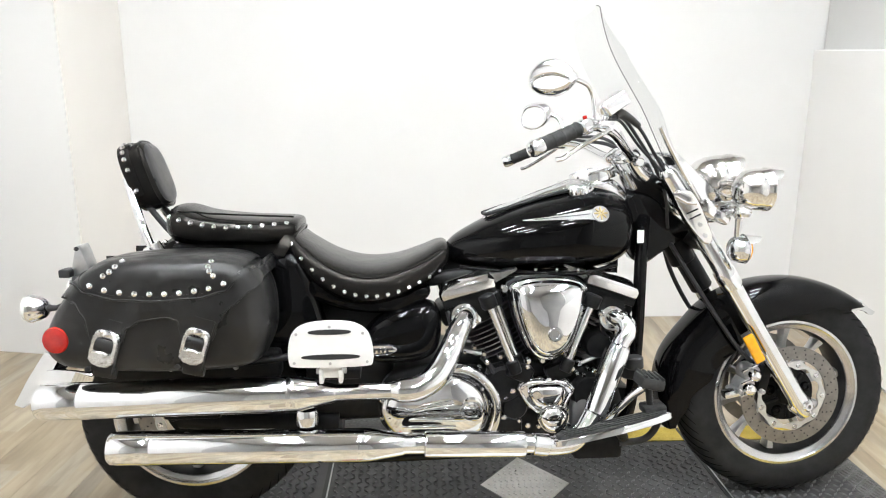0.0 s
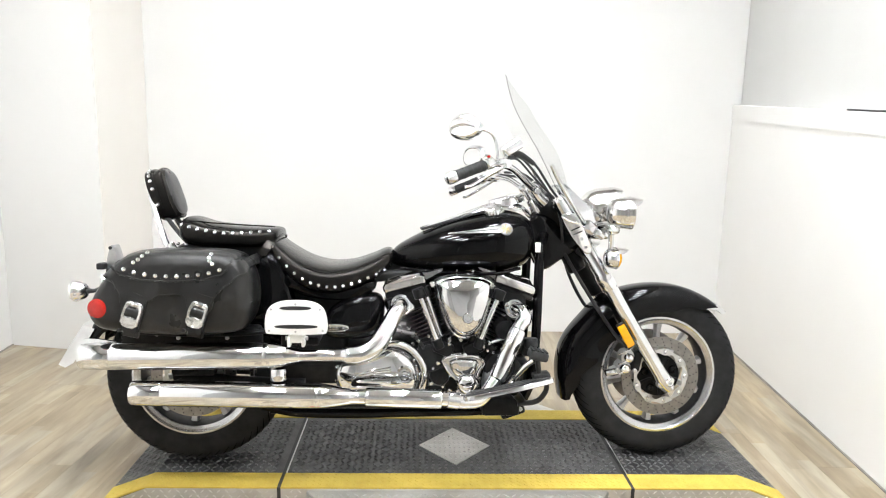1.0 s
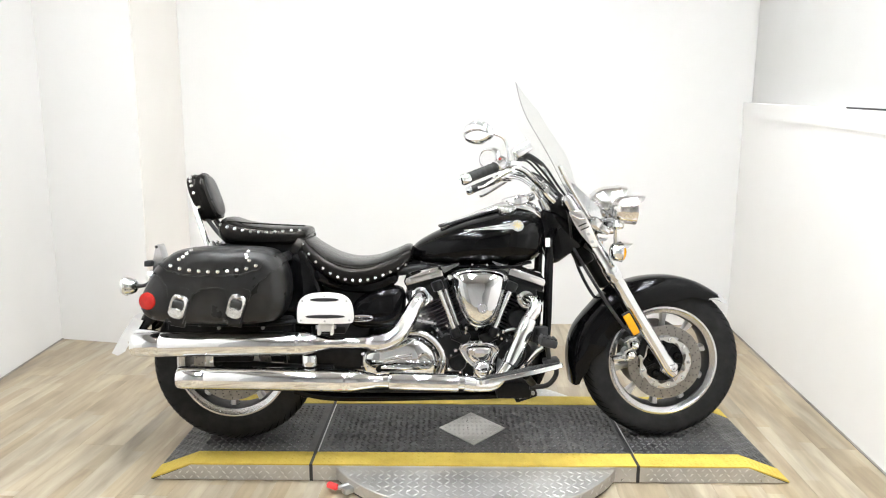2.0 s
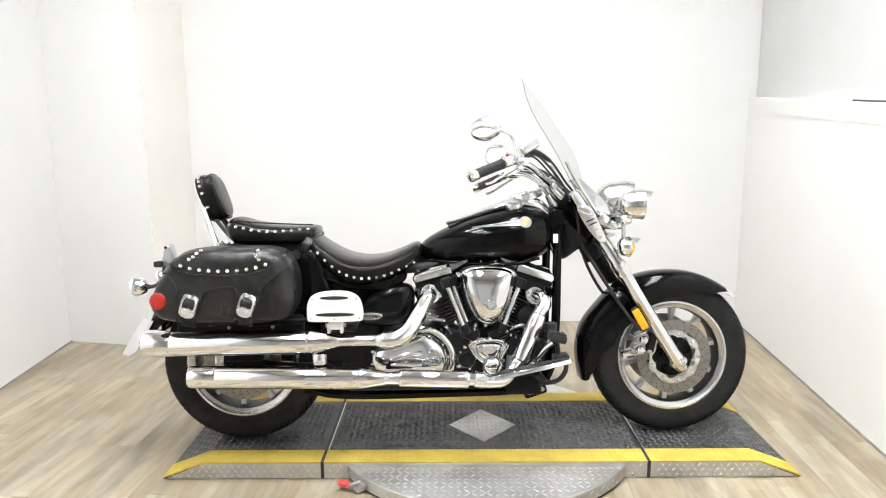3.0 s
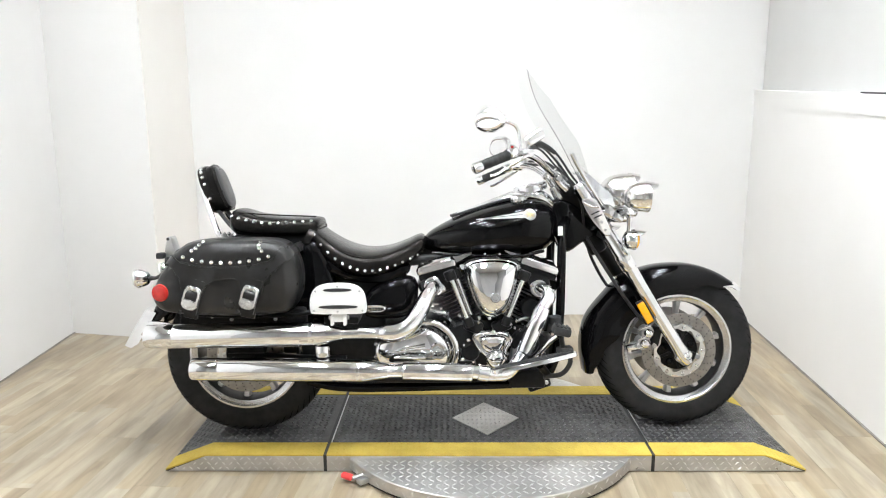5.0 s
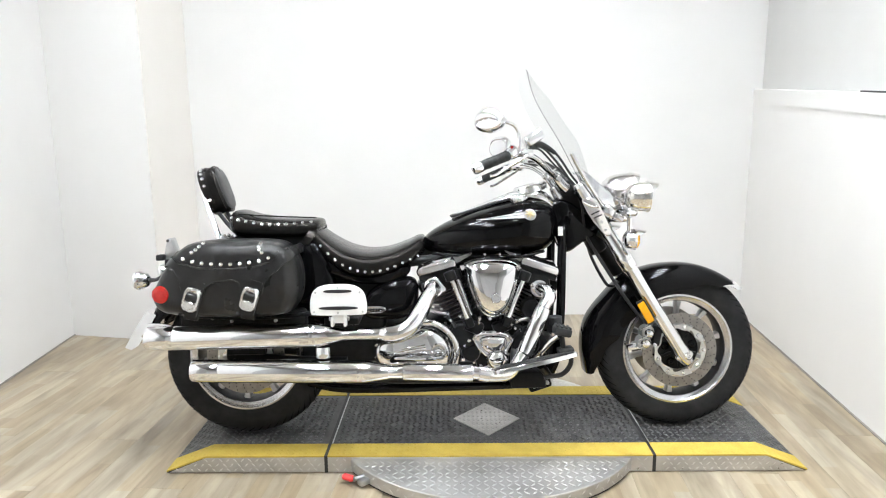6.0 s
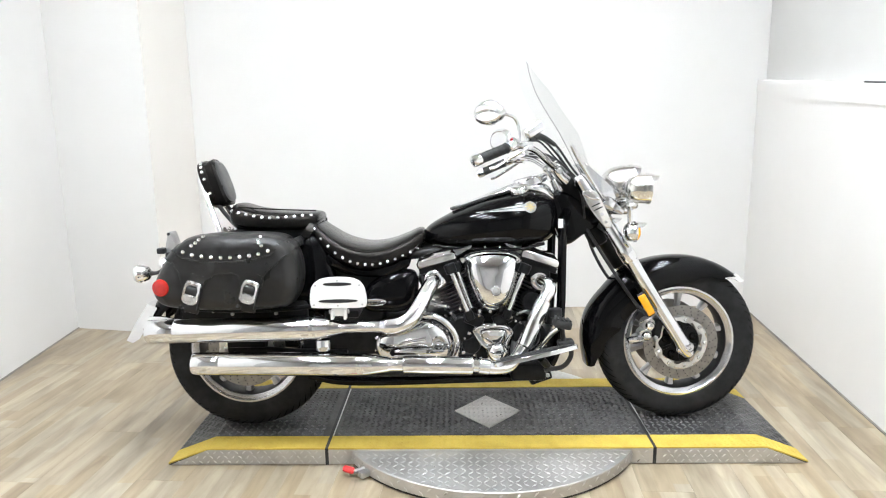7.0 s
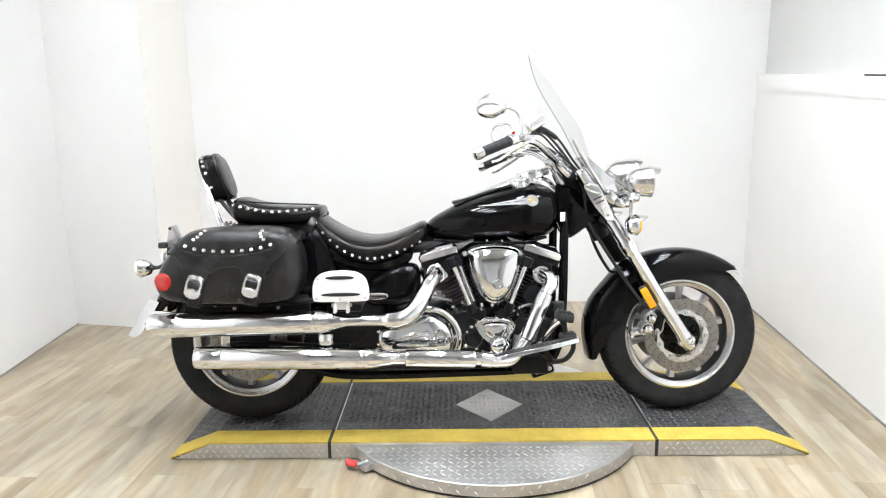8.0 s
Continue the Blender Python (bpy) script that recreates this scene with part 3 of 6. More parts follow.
def tyre_profile(r, w, rim):
    """Half section of a tyre as (radius, across), from one bead over the tread to the other."""
    half = [(rim, w * 0.40), (rim + 0.012, w * 0.47), (rim + (r - rim) * 0.45, w * 0.5), (r - 0.034, w * 0.475), (r - 0.016, w * 0.40), (r - 0.004, w * 0.24), (r, 0)]
    full = half + [(a, -b) for a, b in half[-2::-1]]
    return smooth_path(full, 4)


def tread_grooves(r, w):
    """Angled sipes cut as dark raised-edge blocks along both shoulders."""
    verts, faces = [], []
    n = 56
    for k in range(n):
        for s in (-1, 1):
            a0 = 2 * math.pi * (k + 0.25 * s) / n
            i = len(verts)
            for t, (rr, y) in enumerate(((r + 0.0006, 0.016), (r - 0.0022, w * 0.20), (r - 0.0055, w * 0.295), (r - 0.0120, w * 0.395), (r - 0.0215, w * 0.448), (r - 0.0300, w * 0.475))):
                for da in (-0.014, 0.014):
                    a = a0 + da * (1 - 0.12 * t) + 0.045 * t
                    verts.append((rr * math.cos(a), s * y, rr * math.sin(a)))
            faces += [(i + 2 * q, i + 2 * q + 1, i + 2 * q + 3, i + 2 * q + 2) for q in range(5)]
    me = bpy.data.meshes.new("tread_block")
    me.from_pydata(verts, [], faces)
    me.materials.append(groove_black)
    return me


def wheel(name, x, z, r, w, rim, disc_r, both):
    e = new(name)
    e.parent = bike
    e.matrix_basis = pose(x, 0, z)
    tagged(e, "cast alloy wheel with a black tyre")
    part("tyre", lathe([tuple(q) for q in tyre_profile(r, w, rim)], Y_AXIS, 96, True), rubber, e, "black rubber tyre")
    tb = new("tread", tread_grooves(r, w))
    tb.parent = e
    tagged(tb, kind="stuff")
    lip = w * 0.43
    edge = [(rim + 0.006, lip - 0.004), (rim + 0.006, lip + 0.004), (rim - 0.001, lip + 0.005), (rim - 0.006, lip + 0.001), (rim - 0.010, lip - 0.001), (rim - 0.019, lip - 0.005), (rim - 0.020, lip - 0.010), (rim - 0.012, lip - 0.012)]
    part("rim", lathe([(a, -b) for a, b in edge], Y_AXIS, 96, True), rim_metal, e, "bright machined rim")
    part("rim", lathe(edge, Y_AXIS, 96, True), rim_metal, e, "bright machined rim")
    well = [(rim + 0.002, lip - 0.006), (rim - 0.0185, lip - 0.008), (rim - 0.024, lip * 0.55), (rim - 0.026, 0)]
    part("rim_well", lathe(well + [(a, -b) for a, b in well[-2::-1]], Y_AXIS, 96, True), shaded_barrel, e, "rim well, darkened for the shade inside the rim")
    part("hub", lathe([(0, 0.076), (0.028, 0.076), (0.034, 0.066), (0.062, 0.066), (0.080, 0.060), (0.082, 0.03), (0.064, 0), (0.082, -0.03), (0.080, -0.060), (0.062, -0.066), (0.034, -0.066), (0.028, -0.076), (0, -0.076)], Y_AXIS, 40), satin_black, e, "black hub")
    for k in range(5):
        part("hub_boss", lathe([(0.015, -0.006), (0.015, 0.003), (0.012, 0.007), (0.007, 0.008), (0.006, 0.004), (0, 0.004)], pose(0, 0, 0, 0, 72 * k + 50, 0) @ pose(0.056, -0.066, 0) @ Y_AXIS, 16), gloss_black, e, "black hub boss")
        part("hub_rib", add_box(bmesh.new(), (0.042, 0.012, 0.011), pose(0, 0, 0, 0, 72 * k + 14, 0) @ pose(0.052, -0.068, 0), 0.004), satin_black, e)
    spoke = None
    for k in range(10):
        m = pose(0, 0, 0, 0, 36 * k + 5, 0)
        if spoke is None:
            rs = []
            for h, a, b in ((0.045, 0.017, 0.020), (0.09, 0.011, 0.016), (0.15, 0.010, 0.015), (rim - 0.017, 0.016, 0.022)):
                rs.append([(a * c, b * s, h) for c, s in ((-0.6, -1), (0.6, -1), (1, -0.5), (1, 0.5), (0.6, 1), (-0.6, 1), (-1, 0.5), (-1, -0.5))])
            spoke = part("spoke", rings(rs), spoke_metal, e)
            spoke.matrix_basis = m
        else:
            share("spoke", spoke, e, m)
    for s in ((1, -1) if both else (1,)):
        y = 0.078 * s
        c = pose(0, -y, 0) @ Y_AXIS
        part("brake_disc", lathe([(disc_r * 0.735, -0.0022), (disc_r, -0.0022), (disc_r, 0.0022), (disc_r * 0.735, 0.0022)], c, 72, True), disc_metal, e, "drilled steel brake disc")
        vs, fs = [], []
        for ring_i, fr in enumerate((0.785, 0.865, 0.945)):
            m_ = 26
            for k in range(m_):
                a = 2 * math.pi * (k + 0.2 * ring_i) / m_
                cx_, cz_ = fr * disc_r * math.cos(a), fr * disc_r * math.sin(a)
                i = len(vs)
                for q in range(6):
                    vs.append((cx_ + 0.0026 * math.cos(q * math.pi / 3), -y - s * 0.0026, cz_ + 0.0026 * math.sin(q * math.pi / 3)))
                fs.append(tuple(range(i, i + 6)))
        me = bpy.data.meshes.new("drilling")
        me.from_pydata(vs, [], fs)
        me.materials.append(seam_black)
        o = new("drilling", me)
        o.parent = e
        tagged(o, kind="stuff")
        # scalloped carrier
        pr = []
        n = 72
        for k in range(n):
            a = 2 * math.pi * k / n
            rr = disc_r * (0.690 + 0.022 * math.cos(9 * a))
            pr.append((rr * math.cos(a), rr * math.sin(a)))
        inner = [((0.0835 - 0.0050 * math.cos(18 * math.pi * k / n)) * math.cos(2 * math.pi * k / n), (0.0835 - 0.0050 * math.cos(18 * math.pi * k / n)) * math.sin(2 * math.pi * k / n)) for k in range(n)]
        y0, y1 = -y - s * 0.003, -y - s * 0.007
        bmc = rings([[(a, y0, b) for a, b in inner], [(a, y0, b) for a, b in pr], [(a, y1, b) for a, b in pr], [(a, y1, b) for a, b in inner]], loop=True)
        part("disc_carrier", bmc, carrier_metal, e, "silver disc carrier")
        if s == 1:
            bob = None
            for k in range(9):
                a = 2 * math.pi * (k + 0.0) / 9
                m = pose(disc_r * 0.635 * math.cos(a), y1, disc_r * 0.635 * math.sin(a)) @ Y_AXIS
                if bob is None:
                    bob = part("bobbin", lathe([(0.0075, -0.003), (0.0075, 0.002), (0.0055, 0.004), (0.003, 0.004), (0.003, 0.001), (0, 0.001)], Matrix(), 14), chrome, e)
                    bob.matrix_basis = m
                else:
                    share("bobbin", bob, e, m)
    return e


wheel("front_wheel", FX - 0.004, FZ, 0.313, 0.132, 0.211, 0.146, True)
wheel("rear_wheel", RX, RZ, 0.318, 0.150, 0.211, 0.148, False)


def fender(name, x, z, a0, a1, n, r_out, r_in, w, mat, label):
    """A curved mudguard over a wheel; r_out and r_in give crown and skirt radius by angle (degrees)."""
    rs = []
    for k in range(n + 1):
        a = a0 + (a1 - a0) * k / n
        ro, ri = r_out(a), r_in(a)
        rs_ = ri + (ro - ri) * 0.40
        half = [(ri, 0.985), (ri + (ro - ri) * 0.2, 1.0), (rs_, 0.995)] + [(rs_ + (ro - rs_) * math.sin(radians(q)), math.cos(radians(q)) ** 0.72 if q < 90 else 0.0) for q in (18, 35, 50, 64, 77, 90)]
        ring = [(r, -y * w(a)) for r, y in half] + [(r, y * w(a)) for r, y in half[-2::-1]]
        ca, sa = math.cos(radians(a)), math.sin(radians(a))
        rs.append([(x + r * ca, y, z + r * sa) for r, y in smooth_path(ring, 3)])
    ob = part(name, rings(rs, closed=False, cap=False), mat, bike, label)
    so = ob.modifiers.new("solid", "SOLIDIFY")
    so.thickness, so.offset = 0.0035, -1
    return ob


def lerp(xs):
    """A smooth piecewise function from (at, value) pairs."""
    def f(a):
        if a <= xs[0][0]:
            return xs[0][1]
        for (p, u), (q, v) in zip(xs, xs[1:]):
            if a <= q:
                t = (a - p) / (q - p)
                return u + (v - u) * t * t * (3 - 2 * t)
        return xs[-1][1]
    return f


FA = 48
f_out = lerp([(48, 0.346), (90, 0.344), (140, 0.363), (165, 0.382), (196, 0.374)])
f_in = lerp([(48, 0.325), (64, 0.285), (85, 0.245), (110, 0.235), (140, 0.225), (165, 0.245), (182, 0.30), (196, 0.350)])
f_w = lerp([(48, 0.070), (60, 0.082), (120, 0.086), (160, 0.078), (196, 0.074)])
fender("front_fender", FX, FZ, FA, 194, 62, f_out, f_in, f_w, gloss_black, "gloss black front fender")
# chrome tip
rs = []
for k in range(9):
    a = FA - 2.5 + 12 * k / 8
    t = 1 - k / 8
    ro, ri = f_out(a) + 0.002, f_in(a) - 0.003
    ca, sa = math.cos(radians(a)), math.sin(radians(a))
    wv = f_w(a) + 0.0025
    low = ri + (0.004 if k else 0.010)
    high = ri + 0.004 + 0.016 * (0.3 + 0.7 * t)
    ring = [(low, -wv), (high, -wv), (high + 0.003 * t, -wv * 0.97), (high, -wv * 0.90), (low, -wv * 0.90)]
    rs.append([(FX + r * ca, y, FZ + r * sa) for r, y in ring])
part("fender_tip", rings(rs), chrome, bike, "chrome fender tip")
rs = []
for k in range(21):
    v = -1 + 2 * k / 20
    a = radians(FA - 1.0 + 2.5 * v * v)
    rr = f_out(FA) + 0.002 - 0.016 * abs(v) ** 4
    rs.append([(FX + (rr + dr) * math.cos(a + da), v * 0.070, FZ + (rr + dr) * math.sin(a + da)) for dr, da in ((-0.004, -0.02), (0.004, -0.012), (0.004, 0.06), (-0.003, 0.06))])
part("fender_edge", rings(rs), chrome, bike, "chrome fender edge")

r_out = lerp([(20, 0.40), (90, 0.415), (140, 0.402), (158, 0.392), (168, 0.42), (176, 0.462)])
r_in = lerp([(20, 0.30), (90, 0.29), (140, 0.31), (160, 0.345), (170, 0.395), (176, 0.44)])
r_w = lerp([(20, 0.10), (178, 0.105)])
fender("rear_fender", RX, RZ, 15, 171, 56, r_out, r_in, r_w, gloss_black, "gloss black rear fender")
rs = []
for k in range(17):
    v = -1 + k / 8
    d = -0.012 * (1 - v * v)
    rs.append([(x + d, 0.113 * v, z) for x, z in ((-1.204, 0.503), (-1.168, 0.488), (-1.196, 0.440), (-1.240, 0.370), (-1.268, 0.354), (-1.290, 0.364), (-1.250, 0.434))])
part("rear_fender_tip", rings(rs), chrome, bike, "chrome rear fender trim")
for s in (-1, 1):
    part("fender_strut", pillow([(-1.200, 0.455), (-1.100, 0.446), (-1.085, 0.43), (-1.120, 0.398), (-1.225, 0.402)], [(s * 0.106, 0.95), (s * 0.108, 1.0), (s * 0.115, 1.0), (s * 0.117, 0.95)], 3), chrome, bike, "chrome fender strut")

# ---- fork ----
F_TOP, F_BOT = Vector((0.437, 0, 0.950)), Vector((0.853, 0, 0.285))
fd = (F_BOT - F_TOP).normalized()
for s in (-1, 1):
    y = 0.125 * s
    a, b = F_TOP + Vector((0, y, 0)), F_BOT + Vector((0, y * 1.02, 0))
    L = (b - a).length
    m = along(a, b)
    part("fork_cover", lathe([(0, -0.02), (0.018, -0.02), (0.025, -0.008), (0.026, 0.0), (0.026, 0.30), (0.030, 0.305), (0.030, 0.355), (0.027, 0.362), (0, 0.362)], m, 28), chrome, bike, "chrome upper fork cover")
    part("fork_slider", lathe([(0.0255, 0.36), (0.0255, L - 0.06), (0.028, L - 0.04), (0.028, L - 0.01), (0.02, L + 0.012), (0, L + 0.016)], m, 28), chrome, bike, "chrome fork slider")
    part("axle_clamp", box((0.055, 0.04, 0.06), b + Vector((-0.012, -s * 0.002, 0.018)), (0, 32, 0), 0.014, 3), chrome, bike)
    part("axle_nut", side_disc(FX + 0.004, b.y + 0.02 * s if s < 0 else b.y, FZ - 0.006, [(0.015, -0.002), (0.015, 0.010), (0.011, 0.014), (0.006, 0.014), (0.006, 0.007), (0, 0.007)], 20), chrome, bike, "chrome axle nut")
part("front_axle", rod((FX, -0.13, FZ), (FX, 0.13, FZ), 0.010), satin, bike)
# triple clamps and steering head
for h, r in ((0.03, 0.034), (0.22, 0.036)):
    c = F_TOP + fd * h
    bm = bmesh.new()
    add_box(bm, (0.07, 0.27, 0.035), pose(*c, 0, 32, 0), 0.014, 3)
    part("fork_clamp", bm, satin_black if h > 0.1 else chrome, bike)
part("steering_head", rod(F_TOP + Vector((-0.045, 0, 0.02)), F_TOP + fd * 0.30 + Vector((-0.055, 0, 0)), 0.036, 24), satin_black, bike)
# amber reflector and its bracket
AM = pose(0.681, -0.160, 0.478) @ pose(0, 0, 0, 0, -30, 0)
part("reflector_bracket", add_box(bmesh.new(), (0.026, 0.006, 0.100), AM @ pose(0, 0.008, 0), 0.002), dark_plastic, bike)
part("amber_reflector", add_box(bmesh.new(), (0.029, 0.010, 0.086), AM, 0.004, 3), amber_plastic, bike, "amber side reflector")
# calliper
bm = bmesh.new()
for x, z in ((0.707, 0.390), (0.694, 0.350)):
    add_lathe(bm, [(0.020, -0.05), (0.026, -0.046), (0.027, -0.008), (0.024, -0.001), (0.018, 0.002), (0, 0.002)], pose(x, -0.112, z) @ Y_AXIS, 28)
add_box(bm, (0.034, 0.046, 0.070), pose(0.702, -0.086, 0.370) @ pose(0, 0, 0, 0, 18, 0), 0.006)
add_box(bm, (0.030, 0.040, 0.026), pose(0.666, -0.088, 0.338) @ pose(0, 0, 0, 0, -22, 0), 0.006)
cal = part("brake_caliper", bm, satin, bike, "silver brake caliper with round piston caps")
for x, z, r in ((0.707, 0.390, 0.0175), (0.694, 0.350, 0.0185)):
    part("piston_cap", side_disc(x, -0.120, z, [(r, -0.004), (r, 0.008), (r * 0.8, 0.016), (r * 0.35, 0.020), (0, 0.020)], 24), chrome, cal)
for k in range(3):
    part("caliper_rib", box((0.050, 0.006, 0.005), (0.688, -0.131, 0.330 + 0.036 * k + 0.012), (0, -24, 0), 0.0015), chrome, cal)
part("caliper_bridge", box((0.030, 0.05, 0.075), (0.742, -0.092, 0.375), (0, 12, 0), 0.006), satin_black, cal, "black caliper bridge")
for x, z in ((0.665, 0.345), (0.690, 0.412), (0.728, 0.345)):
    part("caliper_bolt", side_disc(x, -0.129, z, [(0.0075, -0.004), (0.0075, 0.006), (0.004, 0.008), (0.004, 0.004), (0, 0.004)], 10), satin, cal)
part("bleed_lug", box((0.045, 0.03, 0.022), (0.648, -0.105, 0.335), (0, -12, 0), 0.006), chrome, cal)
part("caliper_arm", box((0.09, 0.016, 0.03), (0.745, -0.112, 0.44), (0, 58, 0), 0.006), chrome, cal)

# ---- frame ----
for s in (-1, 1):
    y = s * 0.115
    bm = tube([(0.40, s * 0.05, 0.83), (0.372, y, 0.74), (0.365, y, 0.45), (0.34, y, 0.27), (0.25, y, 0.205), (-0.1, y, 0.192), (-0.45, y, 0.192), (-0.60, y, 0.22)], 0.017, 16, 8)
    part("frame_tube", bm, gloss_black, bike, "gloss black frame tube")
    part("rear_rail", tube([(0.30, s * 0.05, 0.72), (-0.15, s * 0.09, 0.68), (-0.5, s * 0.12, 0.66), (-0.80, s * 0.125, 0.69), (-0.95, s * 0.12, 0.66)], 0.02, 14), satin_black, bike)
    part("swingarm", tube([(-0.45, s * 0.12, 0.29), (-0.65, s * 0.115, 0.295), (-0.87, s * 0.11, 0.315)], 0.028, 14), satin_black, bike, "black swingarm")
part("backbone", tube([(0.40, 0, 0.83), (0.1, 0, 0.76), (-0.3, 0, 0.66), (-0.55, 0, 0.55), (-0.58, 0, 0.3)], 0.04, 16), satin_black, bike)
part("cross_beam", box((0.10, 0.24, 0.055), (-0.50, 0, 0.23), (0, 0, 0), 0.012), satin_black, bike)
part("under_tray", box((0.86, 0.24, 0.024), (-0.15, 0.01, 0.196), (0, 0, 0), 0.01), satin_black, bike)
part("neck_cover", pillow([(0.335, 0.885), (0.40, 0.900), (0.475, 0.850), (0.540, 0.790), (0.468, 0.738), (0.405, 0.700), (0.37, 0.74)], [(-0.052, 0.8), (-0.05, 0.92), (-0.04, 1.0), (0.04, 1.0), (0.05, 0.92), (0.052, 0.8)]), gloss_black, bike, "gloss black steering neck cover")
part("battery_box", box((0.24, 0.24, 0.34), (-0.42, 0, 0.46), (0, 0, 0), 0.03, 3), satin_black, bike, "black centre box behind the engine")

# ---- engine ----
part("crankcase", pillow([(-0.30, 0.26), (-0.12, 0.225), (0.12, 0.215), (0.27, 0.245), (0.32, 0.33), (0.27, 0.42), (0.15, 0.455), (0.05, 0.46), (-0.05, 0.45), (-0.2, 0.46), (-0.32, 0.42), (-0.345, 0.33)],
                                [(-0.155, 0.90), (-0.150, 0.96), (-0.14, 1.0), (0.14, 1.0), (0.155, 0.9)]), satin_black, bike, "black engine crankcase")


def cylinder(base, top):
    base, top = Vector(base), Vector(top)
    m = along(base, top)
    L = (top - base).length
    cyl = part("cylinder", lathe([(0, 0), (0.062, 0), (0.062, L), (0, L)], m, 32), satin_black, bike, "black finned cylinder")
    fin = None
    n = 15
    for k in range(n):
        h = 0.03 + (L - 0.03) * k / n
        mm = m @ pose(0, 0, h)
        if fin is None:
            rim_ = part("fin_edge", lathe([(0.1015, -0.0015), (0.1045, -0.0015), (0.1055, 0), (0.1045, 0.0022), (0.1015, 0.0022)], Matrix(), 36, True), fin_edge, cyl, "machined fin edge")
            rim_.matrix_basis = mm
            fin = part("fin", lathe([(0.058, -0.0015), (0.102, -0.0015), (0.104, 0), (0.102, 0.002), (0.058, 0.002)], Matrix(), 36, True), fin_black, cyl, "thin black cooling fin")
            fin.matrix_basis = mm
        else:
            share("fin", fin, cyl, mm)
            share("fin_edge", rim_, cyl, mm)
    return m, L


for base, top, tilt in (((0.055, 0, 0.385), (-0.055, 0, 0.600), -27), ((0.140, 0, 0.385), (0.245, 0, 0.600), 27)):
    m, L = cylinder(base, top)
    hd = m @ pose(0, 0, L + 0.025)
    part("cylinder_head", add_box(bmesh.new(), (0.235, 0.165, 0.055), hd @ pose(0, 0, 0, 0, 0, 90), 0.012, 2), satin_black, bike, "black cylinder head")

# chrome rocker covers, one to each head, with their tongues towards the middle
for cx, cz, tilt, s in ((-0.108, 0.672, -15, 1), (0.281, 0.672, 19, -1)):
    m = pose(cx, 0, cz) @ pose(0, 0, 0, 0, tilt, 0)
    rs = []
    for y, k, top in ((-0.172, 0.84, 0.010), (-0.170, 0.93, 0.014), (-0.160, 1.0, 0.020), (-0.135, 1.0, 0.027), (0.135, 1.0, 0.027), (0.160, 1.0, 0.02), (0.17, 0.9, 0.012)):
        o = [(-0.072, -0.016), (0.074, -0.016), (0.077, -0.011), (0.077, 0.006), (0.062, top), (-0.052, top), (-0.068, 0.012), (-0.076, 0.002), (-0.075, -0.011)]
        rs.append([m @ Vector((-s * x * k * -1, y, z * k)) for x, z in o])
    rc = part("rocker_cover", rings(rs), lamp_chrome, bike, "chrome rocker cover", sharp=30)
    part("cover_gasket", add_box(bmesh.new(), (0.146, 0.330, 0.022), m @ pose(0, 0, -0.027), 0.004), satin_black, rc, "black gasket band")
    tip = m @ pose(s * 0.062, 0, 0.004)
    part("cover_tongue", rings([[tip @ Vector((s * x, y, z)) for x, z in ((-0.03, -0.012), (0.0, -0.016), (0.075, 0.003), (0.080, 0.008), (0.03, 0.008), (-0.03, 0.014))] for y in (-0.150, 0.12)]), fin_edge, rc, "tapered grey tongue", sharp=30)
for x, z in ((-0.010, 0.668), (0.200, 0.664)):
    part("head_bolt", side_disc(x, -0.16, z, [(0.011, -0.01), (0.011, 0.006), (0.007, 0.010), (0, 0.010)], 16), chrome, bike)
for x, z, a in ((-0.085, 0.625, -27), (0.275, 0.622, 27)):
    part("head_port", pillow([(x - 0.035, z - 0.04), (x + 0.035, z - 0.04), (x + 0.04, z + 0.01), (x + 0.02, z + 0.03), (x - 0.03, z + 0.03)], [(-0.10, 1.0), (-0.155, 1.0), (-0.165, 0.9)]), satin_black, bike)

# pushrod tubes
for ax, az, bx, bz, yy in ((-0.056, 0.640, 0.014, 0.460, -0.188), (-0.034, 0.640, 0.030, 0.465, -0.150), (0.218, 0.636, 0.149, 0.462, -0.188), (0.196, 0.636, 0.133, 0.466, -0.150)):
    t = part("pushrod_tube", rod((ax, yy, az), (bx, yy - 0.008, bz), 0.0104, 20), chrome, bike, "chrome pushrod tube")
    d = (Vector((bx, 0, bz)) - Vector((ax, 0, az))).normalized()
    for q, r in (((ax - d.x * 0.006, yy, az - d.z * 0.006), 0.0215), ((bx - d.x * 0.012, yy - 0.008, bz - d.z * 0.012), 0.017)):
        part("tube_seal", rod(Vector(q) - d * 0.014, Vector(q) + d * 0.022, r, 16), satin_black, t)
for x, z in ((0.030, 0.452), (0.135, 0.452)):
    part("lifter_block", box((0.070, 0.055, 0.046), (x, -0.165, z - 0.004), (0, 24 if x < 0.1 else -24, 0), 0.010), satin_black, bike)

# air cleaner
air = [(-0.008, 0.676), (0.000, 0.693), (0.034, 0.705), (0.090, 0.709), (0.146, 0.705), (0.180, 0.693), (0.188, 0.674), (0.178, 0.61), (0.153, 0.538), (0.126, 0.503), (0.092, 0.492), (0.059, 0.502), (0.032, 0.536), (0.004, 0.61)]
ac = part("air_cleaner", pillow(air, [(-0.165, 0.97), (-0.172, 1.0), (-0.200, 1.0), (-0.208, 0.985), (-0.211, 0.95), (-0.213, 0.925), (-0.219, 0.905), (-0.230, 0.86), (-0.238, 0.78), (-0.244, 0.64), (-0.248, 0.44), (-0.250, 0.22), (-0.2505, 0.06)], 5), chrome, bike, "chrome teardrop air cleaner", sharp=50)
